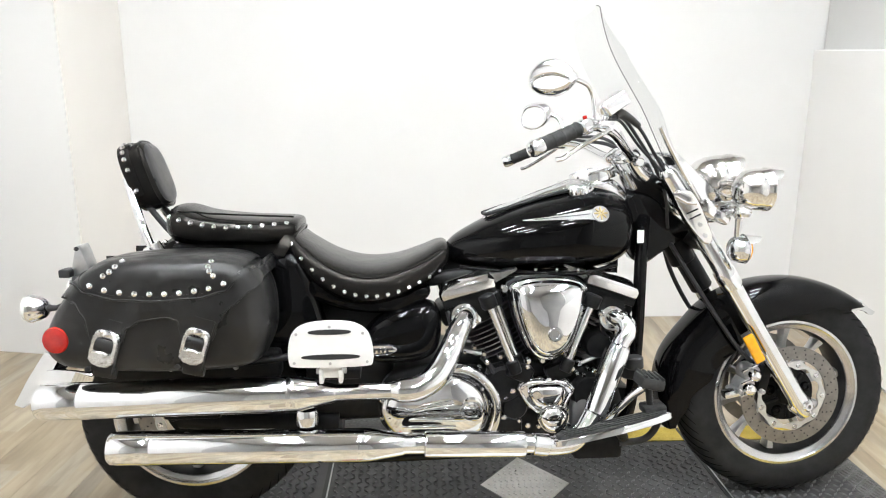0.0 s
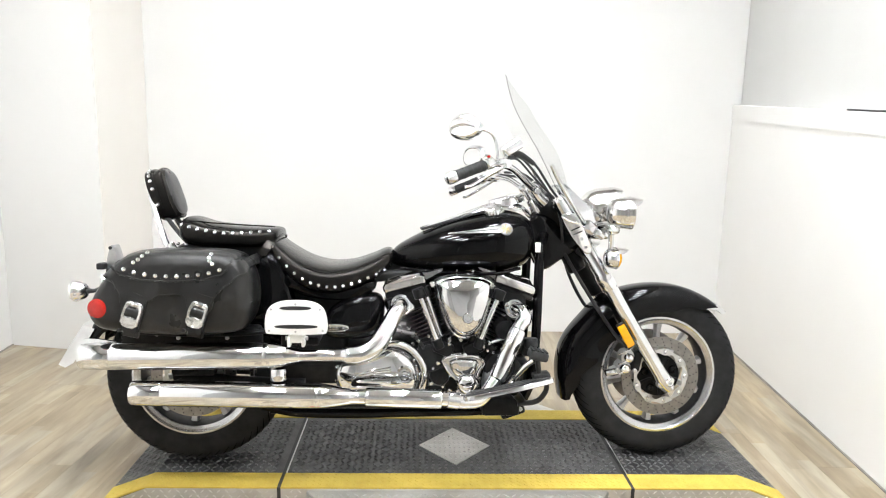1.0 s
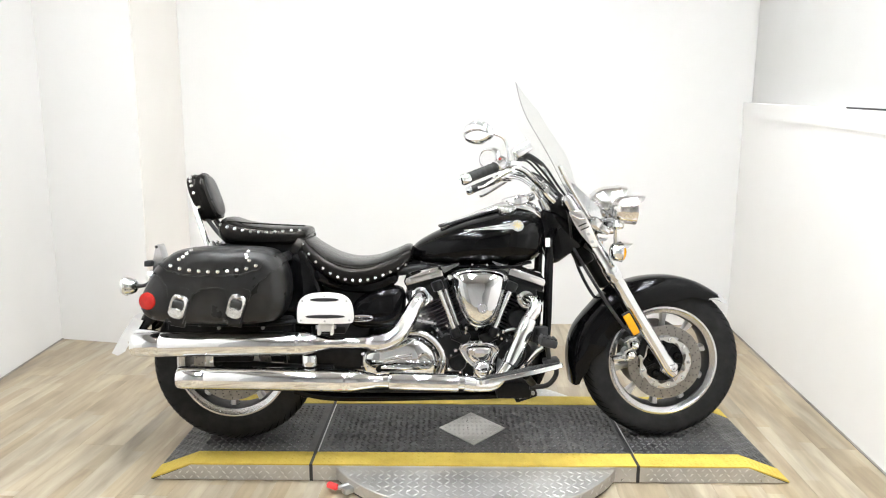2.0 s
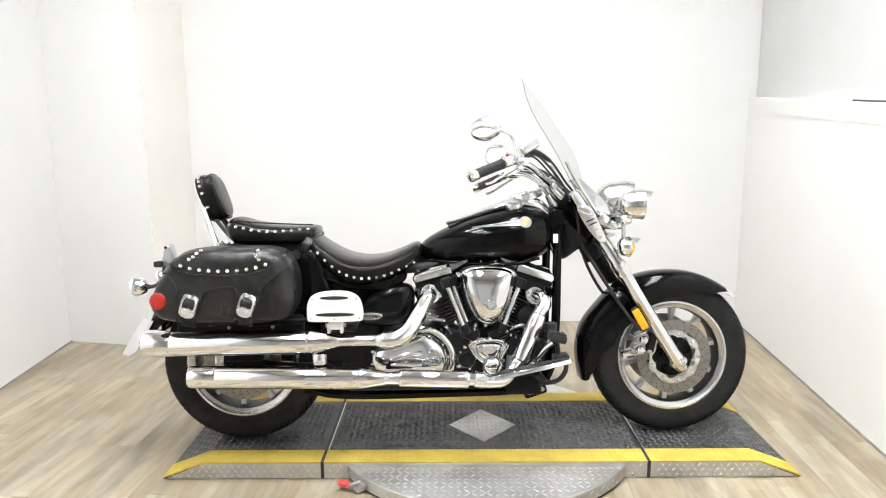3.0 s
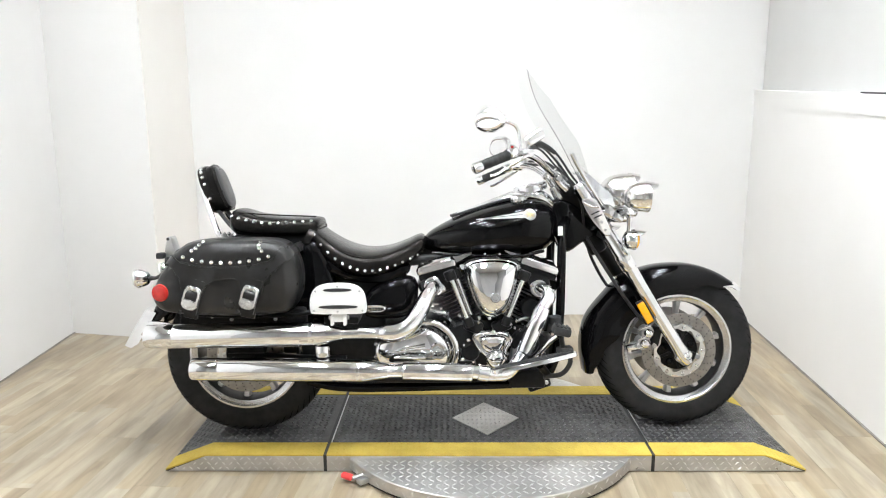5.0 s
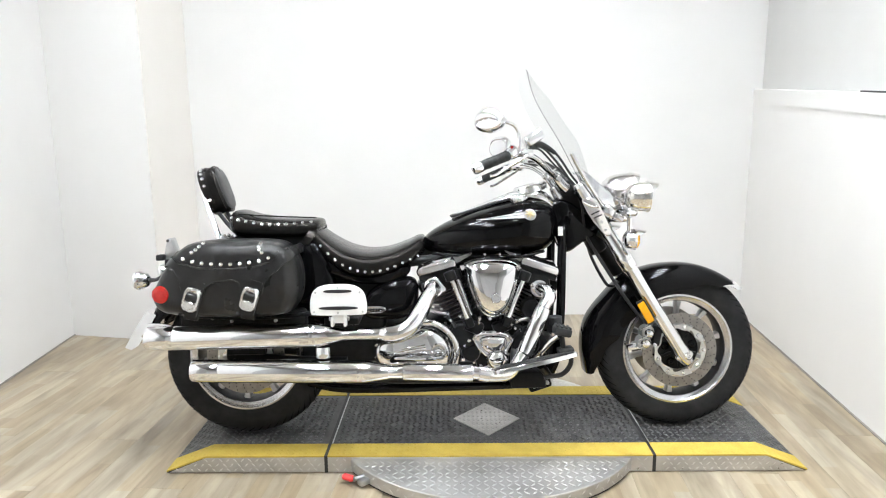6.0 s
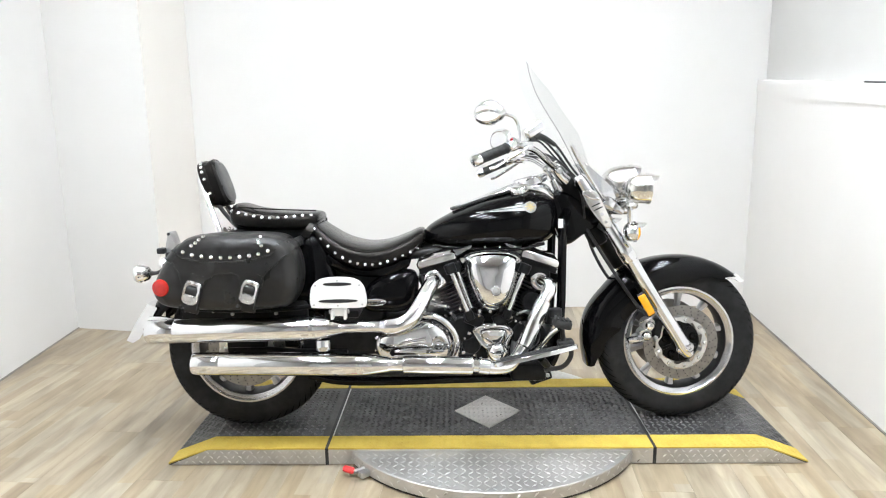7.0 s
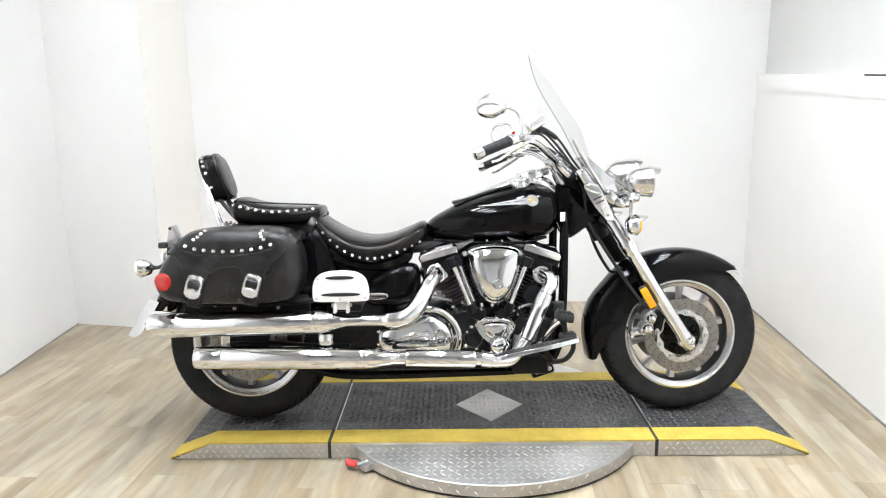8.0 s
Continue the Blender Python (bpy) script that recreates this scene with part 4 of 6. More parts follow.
part("cover_bolt", side_disc(0.098, -0.245, 0.568, [(0.020, -0.004), (0.019, 0.006), (0.016, 0.010), (0.010, 0.010), (0.009, 0.007), (0, 0.007)], 28), chrome, ac, "round chrome cover bolt")
part("air_backplate", pillow(air, [(-0.140, 0.95), (-0.145, 1.03), (-0.163, 1.03), (-0.168, 0.97)], 5), satin_black, ac, "black backing plate")
ac.matrix_basis = pose(0.008, -0.2, 0.595, -4, 0, 0) @ pose(0, 0.2, -0.6)
part("lower_bolt", side_disc(0.090, -0.17, 0.478, [(0.009, -0.01), (0.009, 0.010), (0.006, 0.014), (0, 0.014)], 14), chrome, bike)
part("throttle_body", rod((0.095, -0.02, 0.62), (0.095, -0.15, 0.62), 0.045, 24), satin_black, bike)

# cam cover: a shield with a raised crown, a sunk face and a tapered cap at its foot
shield = [(0.022, 0.412), (0.040, 0.429), (0.075, 0.436), (0.103, 0.433), (0.130, 0.434), (0.160, 0.424), (0.178, 0.405), (0.172, 0.384), (0.158, 0.358), (0.152, 0.325), (0.136, 0.298), (0.112, 0.288), (0.086, 0.302), (0.070, 0.340), (0.042, 0.366), (0.028, 0.390)]
camc = part("cam_cover", pillow(shield, [(-0.145, 0.98), (-0.150, 1.0), (-0.178, 1.0), (-0.186, 0.985), (-0.190, 0.95), (-0.190, 0.90), (-0.184, 0.86), (-0.182, 0.5), (-0.182, 0.15)], 4), chrome, bike, "chrome cam cover")
part("cover_face", pillow([(0.050, 0.400), (0.066, 0.412), (0.102, 0.415), (0.140, 0.411), (0.153, 0.398), (0.147, 0.370), (0.135, 0.350), (0.100, 0.345), (0.066, 0.362)], [(-0.178, 1.0), (-0.190, 0.99), (-0.199, 0.93), (-0.204, 0.80), (-0.207, 0.55), (-0.2075, 0.2)], 4), chrome, camc, "bulging chrome face")
part("cover_hollow", pillow([(0.058, 0.399), (0.072, 0.404), (0.084, 0.396), (0.080, 0.383), (0.062, 0.384)], [(-0.190, 1.0), (-0.206, 0.98), (-0.2085, 0.85)], 3), lamp_chrome, camc)
part("crown_rib", tube([(0.030, -0.186, 0.408), (0.048, -0.193, 0.420), (0.078, -0.196, 0.425), (0.103, -0.197, 0.423), (0.130, -0.196, 0.424), (0.156, -0.192, 0.415), (0.170, -0.186, 0.401)], 0.0065, 12), chrome, camc, "rounded chrome crown")
for a_, b_, c_ in (((0.036, 0.388), (0.050, 0.366), (0.076, 0.342)), ((0.166, 0.388), (0.152, 0.366), (0.147, 0.340))):
    part("side_rib", tube([(a_[0], -0.188, a_[1]), (b_[0], -0.192, b_[1]), (c_[0], -0.194, c_[1])], 0.0045, 10), chrome, camc)
cap = part("round_cap", pillow([(0.0737, 0.3364), (0.0879, 0.3573), (0.115, 0.365), (0.1421, 0.3573), (0.1563, 0.3353), (0.1516, 0.3122), (0.1362, 0.2946), (0.1138, 0.288), (0.0926, 0.2968), (0.0784, 0.3144)], [(-0.180, 1.02), (-0.206, 1.02), (-0.209, 0.99), (-0.209, 0.94), (-0.206, 0.91), (-0.214, 0.85), (-0.221, 0.70), (-0.224, 0.45), (-0.225, 0.15)], 4), chrome, camc, "tapered chrome cap")
for z_, w_ in ((0.326, 0.030), (0.311, 0.026)):
    part("cap_ridge", tube([(0.114 - w_, -0.206, z_), (0.114 - w_ * 0.6, -0.220, z_ - 0.001), (0.114, -0.2255, z_ - 0.002), (0.114 + w_ * 0.6, -0.220, z_ - 0.001), (0.114 + w_, -0.206, z_)], 0.0032, 8), chrome, cap)
for x, z in ((0.034, 0.410), (0.166, 0.406), (0.054, 0.356), (0.156, 0.345), (0.080, 0.300), (0.148, 0.298)):
    part("cover_screw", side_disc(x, -0.186, z, [(0.0065, -0.01), (0.0065, 0.006), (0.004, 0.009), (0, 0.009)], 10), chrome, camc)
part("cap_bolt", side_disc(0.103, -0.192, 0.428, [(0.009, 0), (0.009, 0.008), (0.005, 0.010), (0, 0.010)], 6), chrome, camc)
# smooth grey case between the cam cover and the front pipe
part("case_bulge", pillow([(0.172, 0.345), (0.186, 0.372), (0.214, 0.385), (0.232, 0.376), (0.230, 0.345), (0.212, 0.312), (0.190, 0.276), (0.172, 0.278), (0.168, 0.310)], [(-0.12, 1.0), (-0.158, 1.0), (-0.172, 0.92), (-0.179, 0.72), (-0.182, 0.4), (-0.182, 0.12)], 4), case_grey, bike, "smooth dark grey case cover")

# gearbox cover on the right
gb = part("gearbox_cover", pillow([(-0.340, 0.36), (-0.325, 0.405), (-0.285, 0.425), (-0.20, 0.452), (-0.13, 0.452), (-0.075, 0.42), (-0.050, 0.37), (-0.055, 0.32), (-0.085, 0.288), (-0.14, 0.278), (-0.22, 0.283), (-0.29, 0.290), (-0.325, 0.315)],
                                   [(-0.15, 0.97), (-0.155, 1.0), (-0.192, 1.0), (-0.205, 0.96), (-0.216, 0.87), (-0.224, 0.70), (-0.228, 0.45), (-0.229, 0.15)], 4), chrome, bike, "polished gearbox side cover")
part("filler_cap", side_disc(-0.104, -0.219, 0.366, [(0.033, -0.02), (0.033, 0.005), (0.028, 0.010), (0.022, 0.010), (0.020, 0.005), (0.014, 0.005), (0.012, 0.009), (0, 0.010)], 36), chrome, gb, "round chrome filler cap")
part("cover_rib", tube([(-0.315, -0.208, 0.345), (-0.23, -0.222, 0.375), (-0.15, -0.224, 0.388)], 0.010, 12), chrome, gb)
for z_, xa_, xb_ in ((0.342, -0.30, -0.150), (0.322, -0.305, -0.145), (0.303, -0.285, -0.13)):
    part("cover_rib", tube([(xa_, -0.200, z_), (xa_ + 0.03, -0.221, z_ + 0.002), ((xa_ + xb_) / 2, -0.2285, z_ + 0.003), (xb_, -0.2235, z_)], 0.0065, 10), chrome, gb, "polished raised rib")
for z_, xa_, xb_ in ((0.332, -0.295, -0.150), (0.3125, -0.285, -0.14)):
    part("cover_groove", tube([(xa_, -0.203, z_), (xa_ + 0.03, -0.2235, z_ + 0.002), ((xa_ + xb_) / 2, -0.2275, z_ + 0.003), (xb_, -0.2235, z_)], 0.0032, 8), satin_black, gb, "dark groove")
part("cover_recess", pillow([(-0.285, 0.335), (-0.27, 0.355), (-0.235, 0.352), (-0.225, 0.336), (-0.24, 0.325), (-0.27, 0.325)], [(-0.205, 1.0), (-0.2275, 0.97), (-0.229, 0.9)], 3), satin_black, gb, "dark recess in the cover")
part("lower_rail", tube([(-0.33, -0.19, 0.290), (-0.25, -0.205, 0.272), (-0.12, -0.21, 0.268), (-0.06, -0.20, 0.285)], 0.008, 12), chrome, gb, "chrome lower rail")
for k in range(11):
    a = 2 * math.pi * k / 11
    x, z = -0.195 + 0.143 * math.cos(a), 0.365 + 0.083 * math.sin(a)
    part("cover_screw", side_disc(x, -0.196, z, [(0.007, -0.006), (0.007, 0.006), (0.004, 0.009), (0, 0.009)], 10), chrome, gb)
part("oil_line", tube([(-0.175, -0.20, 0.470), (-0.12, -0.215, 0.470), (-0.075, -0.22, 0.446), (-0.044, -0.222, 0.405), (-0.036, -0.222, 0.36), (-0.045, -0.22, 0.315), (-0.058, -0.215, 0.290)], 0.0115, 16), chrome, bike, "chrome oil line")

# small dark castings and bolts round the cases
for x, y, z, r, h in ((-0.01, -0.155, 0.40, 0.05, 0.02), (0.225, -0.150, 0.37, 0.055, 0.03), (0.245, -0.14, 0.50, 0.038, 0.03), (0.02, -0.15, 0.335, 0.035, 0.02), (0.215, -0.145, 0.29, 0.045, 0.02)):
    part("case_boss", side_disc(x, y, z, [(r, -0.02), (r, h * 0.6), (r * 0.85, h), (0, h * 1.1)], 24), satin_black, bike)
for x, y, z in ((-0.055, -0.16, 0.46), (0.012, -0.172, 0.385), (0.190, -0.172, 0.455), (-0.01, -0.165, 0.31), (0.055, -0.165, 0.285), (0.165, -0.165, 0.285), (0.235, -0.165, 0.43), (0.20, -0.16, 0.335), (0.05, -0.19, 0.470), (0.27, -0.155, 0.355), (-0.02, -0.16, 0.475)):
    part("case_bolt", side_disc(x, y, z, [(0.0075, -0.012), (0.0075, 0.008), (0.0045, 0.011), (0, 0.011)], 12), chrome, bike)
for x, y, z, sx, sz, r in ((-0.045, -0.150, 0.335, 0.06, 0.07, 8), (-0.03, -0.150, 0.435, 0.05, 0.035, -15), (0.235, -0.150, 0.325, 0.05, 0.06, 10), (0.005, -0.155, 0.285, 0.07, 0.035, 0), (0.17, -0.155, 0.262, 0.08, 0.03, -6)):
    part("case_casting", box((sx, 0.03, sz), (x, y, z), (0, r, 0), 0.006), satin_black, bike, "black cast engine lug")
for pts in ([(-0.07, -0.16, 0.475), (-0.04, -0.168, 0.44), (-0.03, -0.17, 0.38), (-0.02, -0.165, 0.33)], [(0.255, -0.15, 0.56), (0.262, -0.165, 0.50), (0.25, -0.17, 0.44), (0.225, -0.17, 0.40)], [(-0.16, -0.16, 0.60), (-0.15, -0.175, 0.55), (-0.16, -0.17, 0.50), (-0.20, -0.16, 0.47)]):
    part("engine_hose", tube(pts, 0.006, 10), dark_plastic, bike, "thin black hose")
for x, z in ((-0.075, 0.447), (-0.058, 0.43), (-0.035, 0.345), (0.205, 0.42), (0.217, 0.437), (-0.045, 0.292), (-0.045, 0.268), (0.245, 0.405), (0.03, 0.30)):
    part("case_bolt", side_disc(x, -0.168, z, [(0.0062, -0.012), (0.0062, 0.006), (0.004, 0.009), (0, 0.009)], 10), chrome, bike)
part("oil_filter", rod((0.265, -0.06, 0.50), (0.265, -0.16, 0.495), 0.040, 28, 0.01), satin_black, bike)
for x, y, z, r in ((-0.135, -0.165, 0.515, 0.006), (-0.115, -0.165, 0.490, 0.005), (-0.09, -0.17, 0.505, 0.006), (-0.16, -0.16, 0.545, 0.005), (-0.065, -0.17, 0.487, 0.007), (0.255, -0.16, 0.47, 0.006), (0.272, -0.16, 0.52, 0.005),
                   (0.015, -0.17, 0.43, 0.006), (0.185, -0.17, 0.428, 0.006), (0.05, -0.172, 0.41, 0.004), (0.16, -0.172, 0.41, 0.004), (-0.005, -0.168, 0.365, 0.006), (0.21, -0.168, 0.375, 0.006), (0.232, -0.168, 0.285, 0.006), (0.03, -0.168, 0.262, 0.005)):
    part("case_bolt", side_disc(x, y, z, [(r, -0.012), (r, 0.006), (r * 0.7, 0.009), (0, 0.009)], 10), chrome, bike)
for a, b, r in (((-0.15, -0.158, 0.50), (-0.07, -0.165, 0.485), 0.005), ((-0.16, -0.155, 0.525), (-0.10, -0.165, 0.52), 0.004), ((0.20, -0.165, 0.455), (0.262, -0.16, 0.475), 0.005), ((-0.035, -0.168, 0.385), (-0.03, -0.168, 0.31), 0.004)):
    part("breather_tube", rod(a, b, r, 12), satin, bike, "thin metal breather tube")
for x, z in ((0.016, 0.448), (0.048, 0.455), (0.148, 0.455), (0.168, 0.446)):
    part("lifter_bolt", side_disc(x, -0.194, z, [(0.0058, -0.006), (0.0058, 0.003), (0.0035, 0.005), (0, 0.005)], 10), chrome, bike)
part("horn", rod((0.285, -0.08, 0.44), (0.285, -0.14, 0.44), 0.035, 24, 0.008), dark_plastic, bike)
part("regulator", box((0.10, 0.2, 0.12), (0.31, 0, 0.30), (0, 0, 0), 0.012), satin_black, bike)

for o in bike.children:
    if o.name.split(".")[0] in ("rocker_cover", "head_bolt", "pushrod_tube", "lifter_block", "air_cleaner", "lower_bolt", "cam_cover", "gearbox_cover", "oil_line", "head_port", "cylinder_head", "cylinder"):
        o.location.z -= 0.011

# ---- exhaust ----
MU = -0.325
def muffler(x0, x1, xn, xp, z0, z1, r, rp):
    """A tapered silencer from its tail at x0 to its shoulder x1, the neck xn and the pipe end xp."""
    L = xp - x0
    prof = [(r * 0.72, 0.05), (r * 0.80, 0.004), (r * 0.86, 0), (r * 0.93, 0.004), (r * 0.97, 0.02), (r, 0.094), (r * 0.985, 0.096), (r * 0.985, 0.099), (r, 0.101), (r, x1 - x0 - 0.03), (r * 0.985, x1 - x0), (r * 0.985, x1 - x0 + 0.004), (r * 1.0, x1 - x0 + 0.006),
            (r * 0.97, x1 - x0 + 0.03), (rp * 1.15, xn - x0), (rp * 1.12, xn - x0 + 0.002), (rp, xn - x0 + 0.006), (rp, L)]
    a, b = Vector((x0, MU, z0)), Vector((xp, MU, z1))
    return lathe(prof, along(a, b), 48)


up = part("upper_muffler", muffler(-1.120, -0.555, -0.445, -0.30, 0.443, 0.446, 0.043, 0.020), chrome, bike, "long chrome upper muffler")
part("muffler_bore", side_disc(0, 0, 0, [(0, 0), (0.03, 0), (0.03, 0.002), (0, 0.002)], 24), seam_black, up).matrix_basis = pose(-1.065, MU, 0.443) @ pose(0, 0, 0, 0, 0, 90)
lo = part("lower_muffler", muffler(-0.968, -0.392, -0.283, -0.20, 0.326, 0.309, 0.0405, 0.023), chrome, bike, "long chrome lower muffler")
part("header_pipe", tube([(-0.310, MU, 0.446, 0.0205), (-0.295, MU, 0.446, 0.026), (-0.285, MU, 0.446, 0.0285), (-0.245, -0.322, 0.449, 0.0305), (-0.200, -0.305, 0.472, 0.031), (-0.165, -0.275, 0.520, 0.030), (-0.143, -0.240, 0.557, 0.0285), (-0.126, -0.212, 0.580, 0.027), (-0.119, -0.186, 0.588, 0.026), (-0.117, -0.150, 0.588, 0.025)], 0.03, 28, 8), chrome, bike, "chrome rear header pipe")
fl = part("port_flange", pillow([(-0.152, 0.578), (-0.148, 0.603), (-0.130, 0.621), (-0.108, 0.620), (-0.090, 0.604), (-0.071, 0.582), (-0.078, 0.568), (-0.100, 0.560), (-0.128, 0.552), (-0.146, 0.560)], [(-0.158, 0.95), (-0.162, 1.0), (-0.172, 1.0), (-0.176, 0.95), (-0.177, 0.8)], 4), chrome, bike, "chrome exhaust flange plate")
part("flange_ring", lathe([(0.0255, -0.010), (0.033, -0.010), (0.0375, -0.004), (0.0385, 0.002), (0.036, 0.008), (0.031, 0.010), (0.0265, 0.006)], pose(-0.119, -0.184, 0.588, -14, 0, 12) @ Y_AXIS, 40, True), chrome, fl, "rounded chrome clamp ring")
for x, z in ((-0.084, 0.578), (-0.147, 0.572)):
    part("flange_nut", side_disc(x, -0.176, z, [(0.009, -0.004), (0.009, 0.008), (0.005, 0.010), (0.004, 0.016), (0, 0.016)], 6), chrome, fl)
part("lower_shield", lathe([(0.024, 0), (0.030, 0.003), (0.0315, 0.01), (0.0315, 0.24), (0.030, 0.247), (0.024, 0.25)], along((-0.232, MU - 0.006, 0.312), (0.02, MU - 0.006, 0.303)), 32), chrome, bike, "chrome heat shield")
part("lower_pipe", tube([(-0.25, MU, 0.312), (0.0, MU, 0.304), (0.06, MU, 0.297), (0.10, -0.318, 0.290), (0.150, -0.300, 0.295), (0.195, -0.275, 0.345), (0.235, -0.25, 0.42), (0.280, -0.225, 0.51), (0.304, -0.212, 0.545, 0.0255), (0.304, -0.194, 0.566, 0.026), (0.288, -0.172, 0.574, 0.0255), (0.272, -0.15, 0.574, 0.025)], 0.0235, 24, 8), chrome, bike, "chrome front header pipe")
part("pipe_collar", lathe([(0.025, -0.02), (0.0275, -0.018), (0.0275, 0.018), (0.025, 0.02)], along((0.055, MU, 0.298), (0.10, MU + 0.004, 0.290)), 28), chrome, bike)
part("front_shield", lathe([(0.022, 0), (0.028, 0.004), (0.0295, 0.02), (0.0295, 0.165), (0.0275, 0.183), (0.022, 0.188)], along((0.203, -0.278, 0.352), (0.306, -0.215, 0.560)), 32), chrome, bike, "chrome front heat shield")
part("port_flange", pillow([(0.240, 0.590), (0.258, 0.603), (0.288, 0.604), (0.310, 0.592), (0.308, 0.568), (0.280, 0.546), (0.256, 0.552)], [(-0.160, 0.95), (-0.163, 1), (-0.170, 1), (-0.173, 0.93), (-0.174, 0.80)]), chrome, bike, "chrome exhaust flange")
part("flange_ring", lathe([(0.0255, -0.010), (0.030, -0.010), (0.0335, -0.004), (0.0340, 0.002), (0.032, 0.007), (0.0265, 0.006)], pose(0.276, -0.176, 0.576, -10, 0, -10) @ Y_AXIS, 36, True), chrome, bike, "rounded chrome clamp ring")
part("flange_nut", side_disc(0.250, -0.172, 0.590, [(0.008, -0.004), (0.008, 0.007), (0.004, 0.009), (0.0035, 0.014), (0, 0.014)], 6), chrome, bike)
part("muffler_bracket", lathe([(0.020, -0.024), (0.026, -0.022), (0.027, -0.016), (0.027, 0.010), (0.025, 0.016), (0.019, 0.018)], pose(-0.512, MU + 0.02, 0.384), 24), chrome, bike, "chrome muffler bracket")
part("muffler_hanger", box((0.14, 0.02, 0.05), (-0.80, -0.24, 0.385), (0, 0, 0), 0.008), satin_black, bike)
part("muffler_stay", box((0.36, 0.03, 0.03), (-0.66, -0.19, 0.41), (0, 0, 0), 0.006), satin_black, bike)

# ---- tank ----
tank = part("fuel_tank", loft_x([(-0.152, 0.722, 0.752, 0.030, 2.0, 2.4), (-0.145, 0.716, 0.772, 0.052, 2.0, 2.6), (-0.11, 0.708, 0.800, 0.085, 2.0, 3.0), (-0.03, 0.700, 0.842, 0.125, 2.0, 3.2), (0.06, 0.697, 0.877, 0.152, 2.05, 3.4),
                                  (0.15, 0.697, 0.903, 0.168, 2.1, 3.4), (0.23, 0.700, 0.920, 0.172, 2.15, 3.2), (0.30, 0.712, 0.912, 0.160, 2.2, 3.0), (0.338, 0.735, 0.895, 0.135, 2.2, 2.6), (0.357, 0.775, 0.862, 0.085, 2.0, 2.2), (0.360, 0.800, 0.840, 0.03, 2, 2)], 56, 7), gloss_black, bike, "gloss black teardrop fuel tank", sharp=60)
tt = tree_of(tank)
# silver sweep and gold star badge
grid = []
for k in range(25):
    t = k / 24
    x = 0.045 + 0.185 * t
    zc = 0.836 + 0.018 * t
    h = 0.0015 + 0.0125 * t ** 1.3
    grid.append([(x, zc - h * 0.75), (x, zc - h * 0.2), (x, zc + h * 0.5), (x, zc + h)])
part("tank_sweep", project(tt, grid, 0.0012), sweep_silver, tank, "silver tapered tank badge")
grid = []
for k in range(13):
    t = k / 12
    x = 0.075 + 0.14 * t
    grid.append([(x, 0.8395 + 0.0155 * t - 0.0009), (x, 0.8395 + 0.0155 * t + 0.0011)])
part("sweep_line", project(tt, grid, 0.0022), dark_plastic, tank)
bp_, bn_ = on_side(tt, 0.243, 0.856)
bmat = Matrix.Translation(bp_) @ bn_.to_track_quat("Z", "Y").to_matrix().to_4x4()
part("round_badge", lathe([(0.023, -0.004), (0.023, 0.002), (0.020, 0.003), (0, 0.003)], bmat, 32), sweep_silver, tank, "round silver badge")
bm = bmesh.new()
for k in range(8):
    a = 45 * k
    add_box(bm, (0.0165, 0.0045, 0.004), bmat @ pose(0, 0, 0.0035, 0, 0, a) @ pose(0.0100, 0, 0), 0.001)
part("badge_star", bm, gold_metal, tank, "gold star emblem")
# dash console
part("dash_console", loft_x([(-0.045, 0.830, 0.848, 0.012, 2, 2), (-0.03, 0.832, 0.856, 0.030, 2.2, 2), (0.06, 0.862, 0.891, 0.040, 2.4, 2), (0.15, 0.890, 0.924, 0.052, 2.6, 2), (0.22, 0.902, 0.948, 0.066, 2.6, 2), (0.30, 0.88, 0.950, 0.068, 2.4, 2), (0.35, 0.86, 0.918, 0.05, 2.2, 2), (0.365, 0.86, 0.89, 0.02, 2, 2)], 32), chrome, tank, "chrome dash console")
rs = []
for s in (-1, 1):
    part("console_edge", tube([(-0.045, s * 0.014, 0.848), (-0.03, s * 0.034, 0.851), (0.06, s * 0.045, 0.879), (0.13, s * 0.055, 0.901), (0.18, s * 0.062, 0.913)], 0.0055, 10), dark_plastic, tank, "black console edge trim")
sp = pose(0.265, 0, 0.957) @ pose(0, 0, 0, 0, -14, 0)
gauge = part("speedometer", lathe([(0.066, -0.02), (0.068, 0), (0.064, 0.010), (0.058, 0.012), (0.056, 0.006), (0, 0.006)], sp, 40), chrome, bike, "round chrome speedometer on the tank")
part("dial", lathe([(0.055, 0.006), (0.055, 0.008), (0, 0.008)], sp, 40), white_metal, gauge, "pale dial face")
part("needle", add_box(bmesh.new(), (0.04, 0.002, 0.001), sp @ pose(0.012, 0, 0.0095, 0, 0, 20)), dark_plastic, gauge)
gc = pose(0.212, -0.064, 0.917) @ pose(0, 0, 0, 17, 0, 0)
capp = part("gas_cap", lathe([(0.034, -0.012), (0.034, 0.010), (0.030, 0.015), (0.02, 0.018), (0, 0.019)], gc, 40), chrome, bike, "knurled chrome fuel cap")
for k in range(18):
    a = 20 * k
    part("knurl", add_box(bmesh.new(), (0.006, 0.005, 0.014), gc @ pose(0, 0, 0.001, 0, 0, a) @ pose(0.0345, 0, 0), 0.0015), chrome, capp)
part("fuel_cap_left", lathe([(0.034, -0.012), (0.034, 0.010), (0.030, 0.015), (0.02, 0.018), (0, 0.019)], pose(0.212, 0.064, 0.917) @ pose(0, 0, 0, -17, 0, 0), 40), chrome, bike)
part("tank_seam", tube([(-0.12, -0.088, 0.709), (0.05, -0.140, 0.700), (0.20, -0.155, 0.700), (0.30, -0.130, 0.717)], 0.006, 10), gloss_black, tank)
